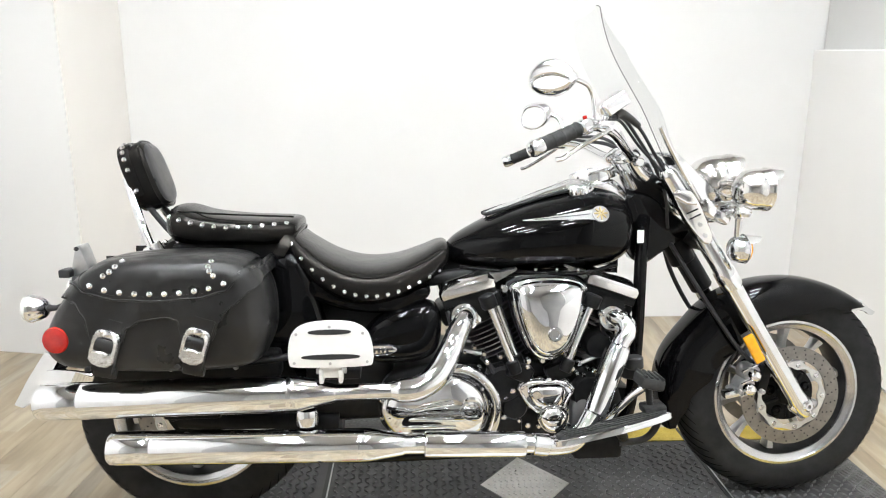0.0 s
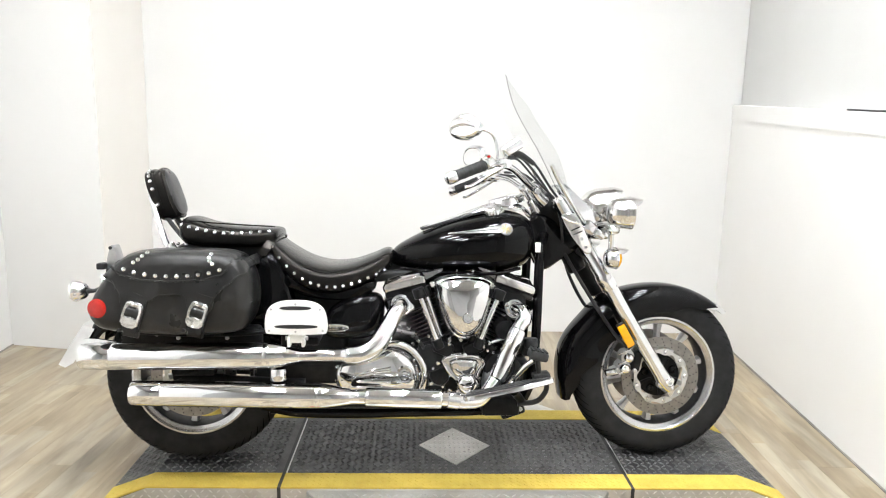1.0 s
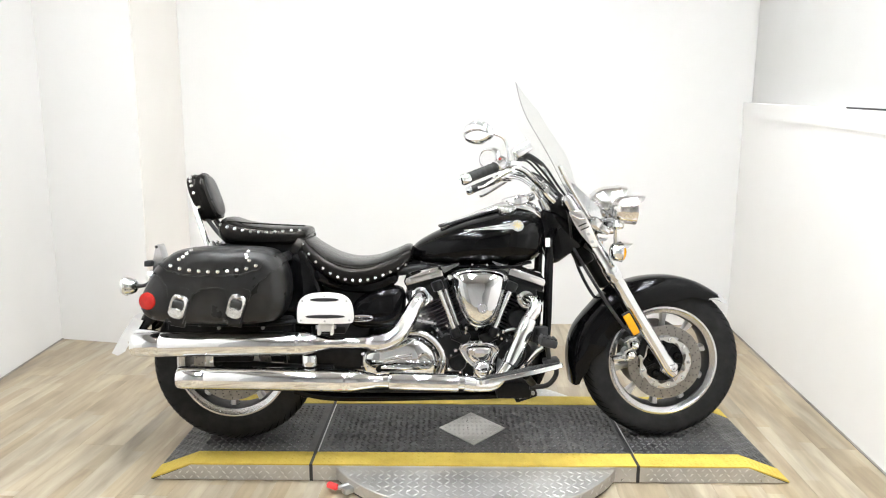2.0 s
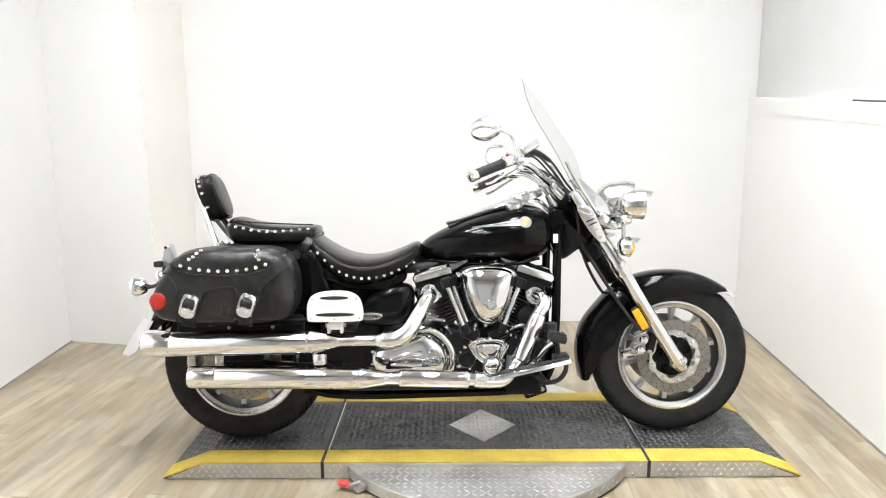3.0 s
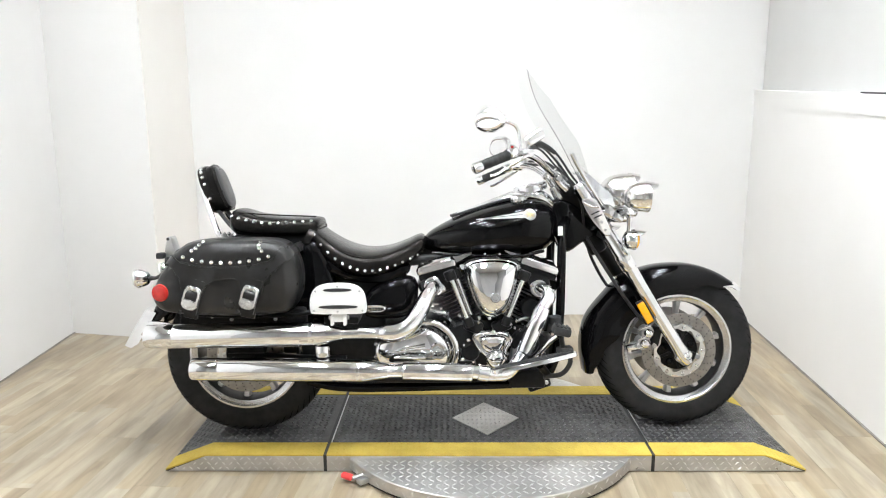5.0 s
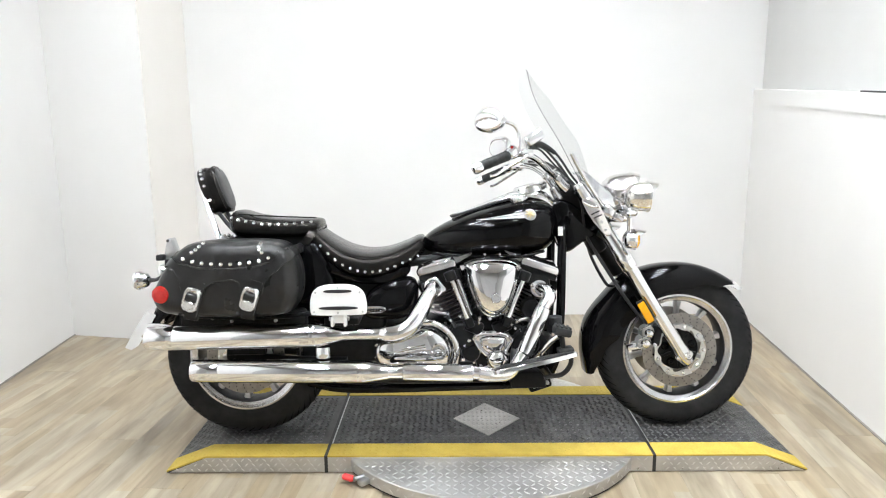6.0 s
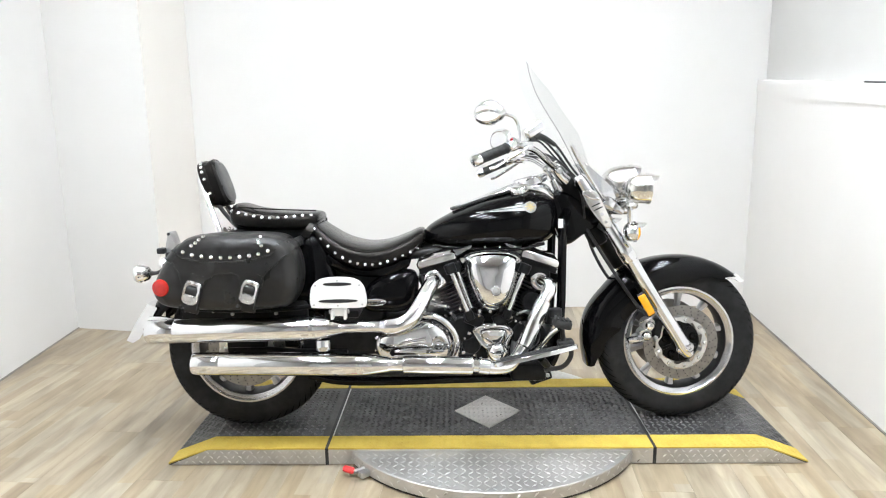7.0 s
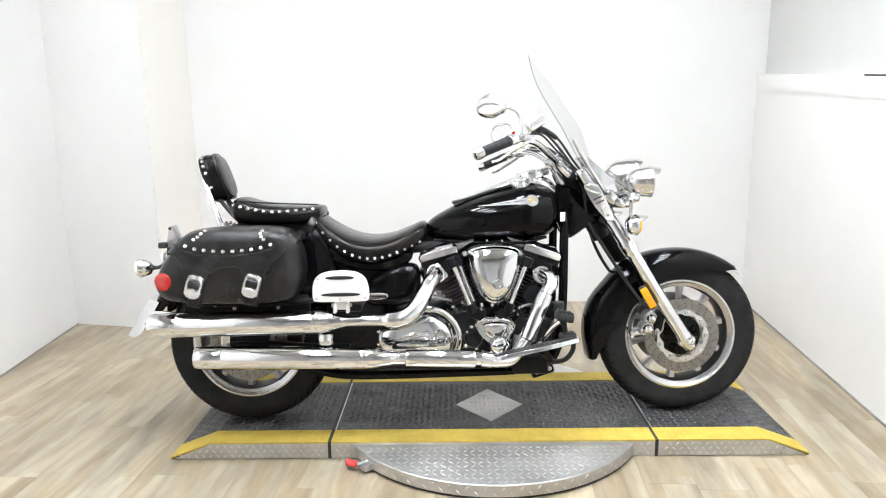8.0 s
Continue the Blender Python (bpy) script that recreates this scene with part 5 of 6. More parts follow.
for k in range(4):
    x = 0.02 + 0.055 * k
    part("tank_stud", side_disc(x, -0.140 - 0.02 * k / 3, 0.709, [(0.005, 0), (0.004, 0.004), (0, 0.005)], 8), chrome, tank)

# ---- seats ----
seat = part("rider_seat", loft_x([(-0.585, 0.770, 0.826, 0.095, 2.6, 2.4), (-0.565, 0.735, 0.824, 0.135, 2.8, 2.4), (-0.52, 0.680, 0.788, 0.170, 3.0, 2.6), (-0.45, 0.634, 0.748, 0.190, 3.0, 2.8), (-0.37, 0.614, 0.728, 0.194, 3.0, 2.8),
                                  (-0.29, 0.624, 0.734, 0.182, 3.0, 2.8), (-0.22, 0.655, 0.758, 0.152, 2.8, 2.6), (-0.175, 0.688, 0.778, 0.122, 2.6, 2.4), (-0.153, 0.712, 0.778, 0.098, 2.4, 2.2), (-0.146, 0.732, 0.762, 0.06, 2, 2)], 56, 6), leather, bike, "black leather rider seat edged with chrome studs", sharp=60)
st = tree_of(seat)
for k in range(15):
    t = k / 14
    x = -0.562 + 0.385 * t
    z = 0.788 - 0.081 * t - 0.0925 * math.sin(math.pi * t ** 0.85)
    p, n = on_side(st, x, z)
    stud_at(seat, p, n)
# welt round the top of the seat
welt = []
for k in range(1, 15):
    t = k / 14
    x = -0.552 + 0.38 * t
    z = 0.806 - 0.050 * t - 0.080 * math.sin(math.pi * t ** 0.85)
    p, n = on_side(st, x, z)
    welt.append(p + n * 0.0005)
part("seat_welt", tube(welt, 0.0028, 8, 3), leather, seat, "raised leather welt")

pas = part("passenger_seat", loft_x([(-0.888, 0.815, 0.852, 0.075, 2.4, 2.4), (-0.878, 0.795, 0.880, 0.110, 2.6, 2.6), (-0.85, 0.782, 0.886, 0.130, 2.8, 3.0), (-0.79, 0.778, 0.868, 0.140, 3.0, 3.2), (-0.70, 0.778, 0.857, 0.142, 3.0, 3.2), (-0.62, 0.778, 0.853, 0.138, 3.0, 3.2),
                                     (-0.575, 0.785, 0.852, 0.128, 2.8, 2.8), (-0.552, 0.800, 0.848, 0.105, 2.4, 2.4), (-0.545, 0.815, 0.835, 0.06, 2, 2)], 48, 6), leather, bike, "black leather passenger seat edged with chrome studs", sharp=60)
pt = tree_of(pas)
for k in range(11):
    t = k / 10
    x = -0.872 + 0.297 * t
    z = 0.860 - 0.030 * math.sin(math.pi * min(1, t * 1.6) / 2) + 0.012 * max(0, t - 0.45) * 1.6
    p, n = on_side(pt, x, z)
    stud_at(pas, p, n)
welt = []
for k in range(11):
    t = k / 10
    p, n = on_side(pt, -0.872 + 0.315 * t, 0.876 - 0.020 * t ** 0.6)
    welt.append(p + n * 0.0005)
part("seat_welt", tube(welt, 0.0026, 8, 3), leather, pas, "raised leather welt")
# strap across the joint of the seats
rs = []
for k in range(25):
    a = math.pi * k / 24
    y, z = -0.150 * math.cos(a), 0.765 + 0.066 * math.sin(a) ** 0.7
    xo = -0.552 - 0.040 * (1 - math.sin(a) ** 0.7)
    n = Vector((0, -math.cos(a), math.sin(a)))
    rs.append([(xo - 0.013, y, z), (xo + 0.013, y, z - 0.010), (xo + 0.013, y + n.y * 0.004, z - 0.010 + n.z * 0.004), (xo - 0.013, y + n.y * 0.004, z + n.z * 0.004)])
part("seat_strap", rings(rs), leather, bike, "plain black leather seat strap", sharp=30)
part("seat_base", box((0.30, 0.22, 0.045), (-0.72, 0, 0.768), (0, 0, 0), 0.012), satin_black, bike)

# ---- backrest ----
BR = pose(-0.955, 0, 0.960) @ pose(0, 0, 0, 0, -19, 0)


def rounded_yz(w, h, n=3.2, seg=48):
    r = []
    for k in range(seg):
        a = 2 * math.pi * k / seg
        c, s = math.cos(a), math.sin(a)
        r.append((w * math.copysign(abs(c) ** (2 / n), c), h * math.copysign(abs(s) ** (2 / n), s)))
    return r


def pad(layers):
    return rings([[BR @ Vector((x, y, z)) for y, z in rounded_yz(w, h)] for x, w, h in layers])


brest = part("backrest", pad([(-0.038, 0.058, 0.066), (-0.036, 0.068, 0.079), (-0.029, 0.076, 0.087), (-0.008, 0.080, 0.091), (0.016, 0.081, 0.092), (0.028, 0.078, 0.089), (0.035, 0.071, 0.081), (0.039, 0.058, 0.066)]), leather, bike, "black leather backrest pad edged with chrome studs", sharp=60)
part("face_panel", pad([(0.032, 0.073, 0.083), (0.038, 0.069, 0.078), (0.041, 0.061, 0.067), (0.043, 0.042, 0.042)]), smooth_vinyl, brest, "smooth leather front panel")
part("edge_welt", add_rings(bmesh.new(), [[BR @ Vector((0.025 + 0.003 * math.cos(q), y, z)) + (BR.to_3x3() @ Vector((0, y, z)).normalized()) * (0.0035 * math.sin(q)) for q in (2 * math.pi * j / 6 for j in range(6))] for y, z in rounded_yz(0.0795, 0.0905)], loop=True), leather, brest)
# studded strap over the back edge of the pad, ending half way down each side
def strap_at(a):
    """Places round the pad's rim, from the right side (a = 0) over the top to the left (a = 1)."""
    q = radians(-18 + 216 * a)
    c, z = math.cos(q), math.sin(q)
    return Vector((-0.014, -0.0815 * math.copysign(abs(c) ** (2 / 3.2), c), 0.0920 * math.copysign(abs(z) ** (2 / 3.2), z)))


rs = []
for k in range(41):
    p = strap_at(k / 40)
    out = Vector((0, p.y, p.z)).normalized()
    rs.append([BR @ (p + Vector((dx, 0, 0)) + out * h) for dx, h in ((-0.015, -0.003), (0.015, -0.003), (0.015, 0.003), (0.012, 0.0045), (-0.012, 0.0045), (-0.015, 0.003))])
part("stud_strap", rings(rs), leather, brest, "studded leather strap", sharp=30)
for k in range(13):
    p = strap_at((k + 0.5) / 13)
    out = Vector((0, p.y, p.z)).normalized()
    stud_at(brest, BR @ (p + out * 0.0045), BR.to_3x3() @ out, 0.0070)
for s in (-1, 1):
    part("backrest_upright", tube([(-0.985, s * 0.070, 0.955), (-0.972, s * 0.080, 0.915), (-0.956, s * 0.094, 0.875), (-0.938, s * 0.112, 0.835), (-0.918, s * 0.124, 0.79), (-0.895, s * 0.124, 0.745), (-0.86, s * 0.124, 0.715)], 0.0105, 14), chrome, bike, "chrome backrest upright")
    part("upright_plate", box((0.05, 0.012, 0.11), (-0.888, s * 0.128, 0.735), (0, -30, 0), 0.006), chrome, bike)
    part("inner_brace", tube([(-0.955, s * 0.045, 0.90), (-0.922, s * 0.05, 0.855), (-0.890, s * 0.05, 0.815), (-0.865, s * 0.05, 0.79)], 0.008, 12), dark_plastic, bike, "black backrest brace")

# ---- saddlebags ----
bag_pts = [(-1.084, 0.598), (-1.062, 0.655), (-1.026, 0.708), (-0.982, 0.752), (-0.93, 0.775), (-0.80, 0.780), (-0.68, 0.776), (-0.622, 0.752), (-0.590, 0.70), (-0.580, 0.62), (-0.596, 0.556), (-0.640, 0.524), (-0.80, 0.516), (-0.95, 0.522), (-1.040, 0.534), (-1.076, 0.560)]


lid_curve = lerp([(-1.03, 0.80), (-0.998, 0.735), (-0.965, 0.708), (-0.90, 0.693), (-0.816, 0.689), (-0.73, 0.694), (-0.67, 0.708), (-0.642, 0.735), (-0.61, 0.80)])
flap_curve = lerp([(-1.035, 0.712), (-0.990, 0.690), (-0.970, 0.655), (-0.958, 0.60), (-0.896, 0.60), (-0.884, 0.632), (-0.850, 0.650), (-0.795, 0.655), (-0.770, 0.645), (-0.764, 0.60), (-0.702, 0.60), (-0.690, 0.640), (-0.660, 0.676), (-0.620, 0.708), (-0.590, 0.735)])
LID_L, LID_R = -0.998, -0.642


def lid_line(x):
    """The lower edge of the studded lid panel along the bag."""
    return lid_curve(x)


def saddlebag():
    lay = [(-0.150, 0.90), (-0.165, 0.95), (-0.22, 0.985), (-0.29, 1.0), (-0.335, 0.99), (-0.365, 0.96), (-0.384, 0.91), (-0.395, 0.83), (-0.400, 0.68), (-0.402, 0.4)]
    body = part("saddlebag", pillow(bag_pts, lay, 5), bag_leather, bike, "black leather saddlebag with studded lid and chrome buckles", sharp=70)
    tr = tree_of(body)
    # lid: a second, larger skin that ends at the lid's lower edge
    c = sum(outline_smooth(bag_pts, 12)) / (12 * len(bag_pts))
    big = [(c[0] + (x - c[0]) * 1.018, c[1] + (z - c[1]) * 1.025) for x, z in bag_pts]
    bm = pillow(big, [(y - 0.007 if y < -0.2 else y, q) for y, q in lay], 12)
    for v in bm.verts:
        if v.co.z < lid_line(v.co.x):
            v.co.x = max(LID_L, min(LID_R, v.co.x))
            v.co.z = max(v.co.z, lid_line(v.co.x))
    bmesh.ops.dissolve_degenerate(bm, dist=1e-5, edges=bm.edges)
    lid = part("lid", bm, bag_leather, body, "dark leather lid edged with chrome studs", sharp=50)
    lt = tree_of(lid)
    for k in range(10):
        x = -0.956 + 0.284 * k / 9
        p, nn = on_side(lt, x, 0.727 - 0.020 * math.sin(math.pi * k / 9) ** 0.7)
        stud_at(body, p, nn, 0.0076)
    for k in range(5):
        p, nn = on_side(lt, -0.927 + 0.039 * (k / 4) ** 0.8, 0.748 + 0.037 * k / 4)
        stud_at(body, p, nn, 0.0070)
        p, nn = on_side(lt, -0.694 - 0.012 * math.sin(math.pi * k / 4), 0.745 + 0.038 * k / 4)
        stud_at(body, p, nn, 0.0070)
    # front flap with two tongues that carry the buckles
    rows = []
    for k in range(181):
        x = -1.035 + 0.445 * k / 180
        z0, z1 = flap_curve(x), max(lid_line(x), flap_curve(x) + 0.004) + 0.012
        z1 = min(z1, 0.752)
        row = []
        for j in range(9):
            p, nn = on_side(tr, x, z0 + (z1 - z0) * j / 8)
            row.append(p + nn * 0.005)
        rows.append(row)
    fl = part("flap", rings(rows, closed=False, cap=False), bag_leather, body, "leather flap with two tongues", sharp=70)
    so = fl.modifiers.new("solid", "SOLIDIFY")
    so.thickness, so.offset = 0.006, 0
    pts = []
    for k in range(46):
        x = -1.025 + 0.42 * k / 45
        p, nn = on_side(tr, x, flap_curve(x))
        pts.append(p + nn * 0.0065)
    part("flap_welt", tube(pts, 0.0026, 8, 2), bag_leather, body, "raised leather edge")
    pts = []
    for k in range(31):
        x = -0.985 + 0.33 * k / 30
        p, nn = on_side(lt, x, lid_line(x) + 0.003)
        pts.append(p + nn * 0.001)
    part("lid_welt", tube(pts, 0.0026, 8, 2), bag_leather, body, "raised leather edge")
    for bx in (-0.929, -0.737):
        p, nn = on_side(tr, bx, 0.590)
        strap = part("strap", rings([[(bx + 0.004 + dx, p.y + dy, z) for dx, dy in ((-0.022, 0.004), (0.022, 0.004), (0.022, -0.009), (-0.022, -0.009))] for z, in ((0.655,), (0.59,), (0.535,))]), bag_leather, body, "leather buckle strap")
        strap.data.transform(Matrix.Translation((bx, 0, 0.59)) @ Euler((0, radians(18), 0)).to_matrix().to_4x4() @ Matrix.Translation((-bx, 0, -0.59)))
        # buckle: bowed chrome frame, open in the middle, with a chased lower end
        e = Matrix.Translation((bx, p.y - 0.012, 0.594)) @ Euler((0, radians(18), 0)).to_matrix().to_4x4() @ Matrix.Scale(0.90, 4)
        def ring_of(w, h, yy, n=4.0):
            out = []
            for q in range(40):
                a = 2 * math.pi * q / 40
                c, s_ = math.cos(a), math.sin(a)
                out.append(e @ Vector((w * math.copysign(abs(c) ** (2 / n), c), yy - 0.004 * (1 - (s_) ** 2), h * math.copysign(abs(s_) ** (2 / n), s_))))
            return out
        part("buckle", rings([ring_of(0.021, 0.022, 0.004), ring_of(0.031, 0.040, 0.004), ring_of(0.032, 0.041, -0.002), ring_of(0.029, 0.037, -0.008), ring_of(0.022, 0.026, -0.007), ring_of(0.020, 0.020, 0.0)], loop=True), buckle_silver, body, "chased chrome buckle")
        o_ = [(-0.031, -0.008), (-0.015, -0.014), (0.0, -0.010), (0.015, -0.014), (0.031, -0.008), (0.029, -0.036), (0.018, -0.047), (0.0, -0.050), (-0.018, -0.047), (-0.029, -0.036)]
        part("buckle_tip", rings([[e @ Vector((a * k, yy, -0.034 + (c + 0.034) * k)) for a, c in o_] for yy, k in ((0.003, 1.0), (-0.007, 1.0), (-0.011, 0.85))]), buckle_silver, body, "engraved chrome buckle tip", sharp=25)
        for q in range(7):
            a = math.pi * (q + 0.5) / 7
            part("engraving", lathe([(0.0055, 0), (0.0042, 0.0025), (0.002, 0.0018), (0, 0.004)], e @ pose(-0.020 * math.cos(a), -0.0105, -0.028 - 0.012 * math.sin(a)) @ Y_AXIS, 8), buckle_silver, body)
        part("buckle_crest", add_box(bmesh.new(), (0.020, 0.006, 0.014), e @ pose(0, -0.006, 0.034), 0.003), chrome, body)
        part("strap_loop", rings([[e @ Vector((x_, -0.004 - 0.008 * math.cos(q_), 0.004 + 0.016 * math.sin(q_))) for q_ in (2 * math.pi * w_ / 14 for w_ in range(14))] for x_ in (-0.022, 0.022)]), bag_leather, body, "leather loop in the buckle")
        part("strap_rivet", side_disc(bx - 0.045, p.y + 0.004, 0.541, [(0.006, -0.004), (0.006, 0.006), (0, 0.008)], 12), dark_plastic, body)
        part("strap_tab", box((0.05, 0.012, 0.026), (bx - 0.012, p.y + 0.012, 0.531), (0, 12, 0), 0.004), bag_leather, body)
    # red reflector
    p, nn = on_side(tr, -1.040, 0.606)
    part("red_reflector", lathe([(0.030, -0.02), (0.030, 0.002), (0.028, 0.005), (0.020, 0.007), (0.010, 0.008), (0, 0.008)], Matrix.Translation(p - nn * 0.002) @ (nn + Vector((-0.1, -0.6, 0))).normalized().to_track_quat("Z", "Y").to_matrix().to_4x4(), 32), red_plastic, body, "round red reflector")
    return body


def mirrored(ob):
    """The same part, with its own pieces, on the machine's left side."""
    flip = Matrix.Diagonal((1, -1, 1, 1))
    twin = ob.copy()
    scene.collection.objects.link(twin)
    twin.matrix_basis = flip @ ob.matrix_basis
    for c in ob.children:
        t = c.copy()
        scene.collection.objects.link(t)
        t.parent = twin
    return twin


bag = saddlebag()
mirrored(bag)
for x in (-0.93, -0.72):
    part("bag_stay", box((0.03, 0.10, 0.02), (x, -0.2, 0.505), (0, 0, 0), 0.004), satin_black, bike)
part("bag_tray", box((0.46, 0.06, 0.075), (-0.82, -0.165, 0.478), (0, 0, 0), 0.012), satin_black, bike, "black bag support")
for x, z in ((-0.93, 0.488), (-0.86, 0.476), (-0.74, 0.488), (-0.70, 0.476)):
    part("tray_bolt", side_disc(x, -0.196, z, [(0.007, -0.004), (0.007, 0.004), (0.004, 0.006), (0, 0.006)], 10), satin, bike)
part("bag_rail", tube([(-1.00, -0.215, 0.500), (-0.80, -0.23, 0.495), (-0.60, -0.22, 0.50), (-0.5, -0.17, 0.52)], 0.009, 12), satin_black, bike)
part("rail_guard", box((0.14, 0.03, 0.010), (-0.80, -0.24, 0.508), (0, 0, 0), 0.003), satin_black, bike)

# ---- side cover, badge, passenger board ----
part("side_cover", pillow([(-0.385, 0.50), (-0.372, 0.555), (-0.330, 0.592), (-0.27, 0.615), (-0.210, 0.622), (-0.180, 0.600), (-0.176, 0.54), (-0.192, 0.492), (-0.24, 0.468), (-0.31, 0.465), (-0.365, 0.472)],
                          [(-0.10, 1.0), (-0.150, 1.0), (-0.168, 0.96), (-0.180, 0.88), (-0.187, 0.74), (-0.190, 0.5), (-0.191, 0.2)], 5), gloss_black, bike, "gloss black side cover", sharp=70)
part("upper_side_panel", pillow([(-0.53, 0.66), (-0.50, 0.69), (-0.40, 0.655), (-0.31, 0.635), (-0.25, 0.645), (-0.21, 0.665), (-0.205, 0.645), (-0.23, 0.62), (-0.28, 0.60), (-0.38, 0.60), (-0.47, 0.62)],
                                [(-0.06, 1.0), (-0.145, 1.0), (-0.158, 0.95), (-0.165, 0.8)], 4), gloss_black, bike, "gloss black frame cover")
part("fender_panel", pillow([(-0.66, 0.50), (-0.64, 0.66), (-0.58, 0.76), (-0.52, 0.72), (-0.49, 0.62), (-0.47, 0.52), (-0.52, 0.47)], [(-0.08, 1.0), (-0.135, 1.0), (-0.150, 0.95), (-0.158, 0.85), (-0.162, 0.6)], 5), gloss_black, bike, "gloss black oil tank cover")
bdg = part("side_badge", pillow([(-0.375, 0.500), (-0.375, 0.522), (-0.312, 0.524), (-0.294, 0.512), (-0.312, 0.499)], [(-0.175, 1.0), (-0.200, 1.0), (-0.203, 0.9)], 4), chrome, bike, "chrome side badge with dark bars")
for k in range(5):
    part("badge_bar", box((0.006, 0.003, 0.010), (-0.362 + 0.011 * k, -0.204, 0.511)), dark_plastic, bdg)
brd = [(-0.540, 0.535), (-0.541, 0.575), (-0.530, 0.608), (-0.500, 0.626), (-0.447, 0.631), (-0.394, 0.626), (-0.363, 0.606), (-0.351, 0.572), (-0.350, 0.535), (-0.366, 0.526), (-0.447, 0.524), (-0.525, 0.526)]
pb = part("passenger_footboard", pillow(brd, [(-0.362, 0.97), (-0.364, 1.0), (-0.378, 1.0), (-0.382, 0.985), (-0.383, 0.9)], 5), white_metal, bike, "folded white metal passenger footboard")
for z, a, b in ((0.608, -0.496, -0.398), (0.550, -0.512, -0.378)):
    bm = rings([[((a + b) / 2 + (b - a) / 2 * math.cos(q), y_, z + 0.0062 * math.copysign(abs(math.sin(q)) ** 0.8, math.sin(q))) for q in (2 * math.pi * j / 24 for j in range(24))] for y_ in (-0.378, -0.3845)])
    part("slot", bm, dark_plastic, pb, "dark oval slot")
for x, z in ((-0.522, 0.604), (-0.447, 0.620), (-0.372, 0.604), (-0.528, 0.537), (-0.447, 0.534), (-0.363, 0.537)):
    part("screw", side_disc(x, -0.382, z, [(0.0034, -0.001), (0.0034, 0.002), (0, 0.003)], 8), satin, pb)
part("footboard_hinge", box((0.050, 0.03, 0.028), (-0.447, -0.352, 0.508), (0, 0, 0), 0.006), white_metal, bike, "white metal hinge")
for s in (-1, 1):
    part("hinge_lug", box((0.010, 0.036, 0.034), (-0.447 + s * 0.022, -0.356, 0.500), (0, 0, 0), 0.003), white_metal, bike)
part("hinge_pin", rod((-0.482, -0.352, 0.508), (-0.412, -0.352, 0.508), 0.007), satin, bike)
part("footboard_bracket", box((0.10, 0.17, 0.025), (-0.43, -0.26, 0.495), (0, 0, 0), 0.006), satin_black, bike)

# ---- rider footboard and brake pedal ----
FB = pose(0.238, -0.322, 0.332) @ pose(0, 0, 0, 0, -11.5, 0) @ pose(0, 0, 0, -9, 0, 0)
fo = []
for k in range(40):
    a = 2 * math.pi * k / 40
    c, s = math.cos(a), math.sin(a)
    n = 2.6 if c > 0 else 4
    fo.append((0.155 * math.copysign(abs(c) ** (2 / n), c), 0.040 * math.copysign(abs(s) ** (2 / n), s) + (0.014 * c if c > 0 else 0)))
board = part("rider_footboard", rings([[FB @ Vector((x * q, y * q, z)) for x, y in fo] for z, q in ((-0.008, 0.96), (-0.007, 1.0), (0.006, 1.0), (0.008, 0.975))]), chrome, bike, "chrome-edged rider footboard")
part("rubber_pad", rings([[FB @ Vector((x * q, y * q, z)) for x, y in fo] for z, q in ((0.007, 0.93), (0.011, 0.92), (0.013, 0.90))]), grip_rubber, board, "ribbed black rubber pad")
for k in range(4):
    part("pad_rib", add_box(bmesh.new(), (0.24, 0.006, 0.0035), FB @ pose(-0.005, -0.024 + 0.016 * k, 0.0142), 0.001), grip_rubber, board)
mirrored(board)
mirrored(pb)
part("board_bracket", tube([(0.30, -0.12, 0.24), (0.30, -0.22, 0.262), (0.26, -0.30, 0.318)], 0.014, 12), satin_black, bike)
part("board_bracket", tube([(0.14, -0.12, 0.23), (0.14, -0.22, 0.25), (0.16, -0.29, 0.30)], 0.014, 12), satin_black, bike)
part("board_mount", box((0.13, 0.10, 0.065), (0.225, -0.20, 0.250), (0, 0, 0), 0.012), satin_black, bike, "black footboard mount")
part("board_loop", tube([(0.28, -0.25, 0.262), (0.345, -0.25, 0.270), (0.375, -0.255, 0.305), (0.378, -0.26, 0.345)], 0.009, 12), dark_plastic, bike)
pd = part("brake_pedal", tube([(0.235, -0.21, 0.290), (0.262, -0.255, 0.345), (0.298, -0.275, 0.395), (0.325, -0.285, 0.420)], 0.010, 14), chrome, bike, "chrome brake pedal with black pad")
part("pedal_pad", add_box(bmesh.new(), (0.062, 0.070, 0.030), pose(0.338, -0.29, 0.440) @ pose(0, 0, 0, 0, 12, 0), 0.008, 2), grip_rubber, pd, "ribbed black rubber pedal pad")
for k in range(4):
    part("pedal_rib", add_box(bmesh.new(), (0.008, 0.065, 0.006), pose(0.338, -0.29, 0.440) @ pose(0, 0, 0, 0, 12, 0) @ pose(-0.022 + 0.0147 * k, 0, 0.017), 0.002), grip_rubber, pd)
part("heel_pad", add_box(bmesh.new(), (0.056, 0.055, 0.022), pose(0.352, -0.285, 0.368) @ pose(0, 0, 0, 0, -8, 0), 0.006, 2), grip_rubber, pd, "black rubber stop")
part("pedal_strut", rod((0.345, -0.285, 0.372), (0.337, -0.288, 0.432), 0.009, 12), dark_plastic, pd)
part("brake_cylinder", box((0.05, 0.05, 0.06), (0.330, -0.17, 0.440), (0, 10, 0), 0.010), dark_plastic, bike)
part("brake_reservoir", rod((0.332, -0.20, 0.445), (0.330, -0.20, 0.478), 0.024, 20), dark_plastic, bike)

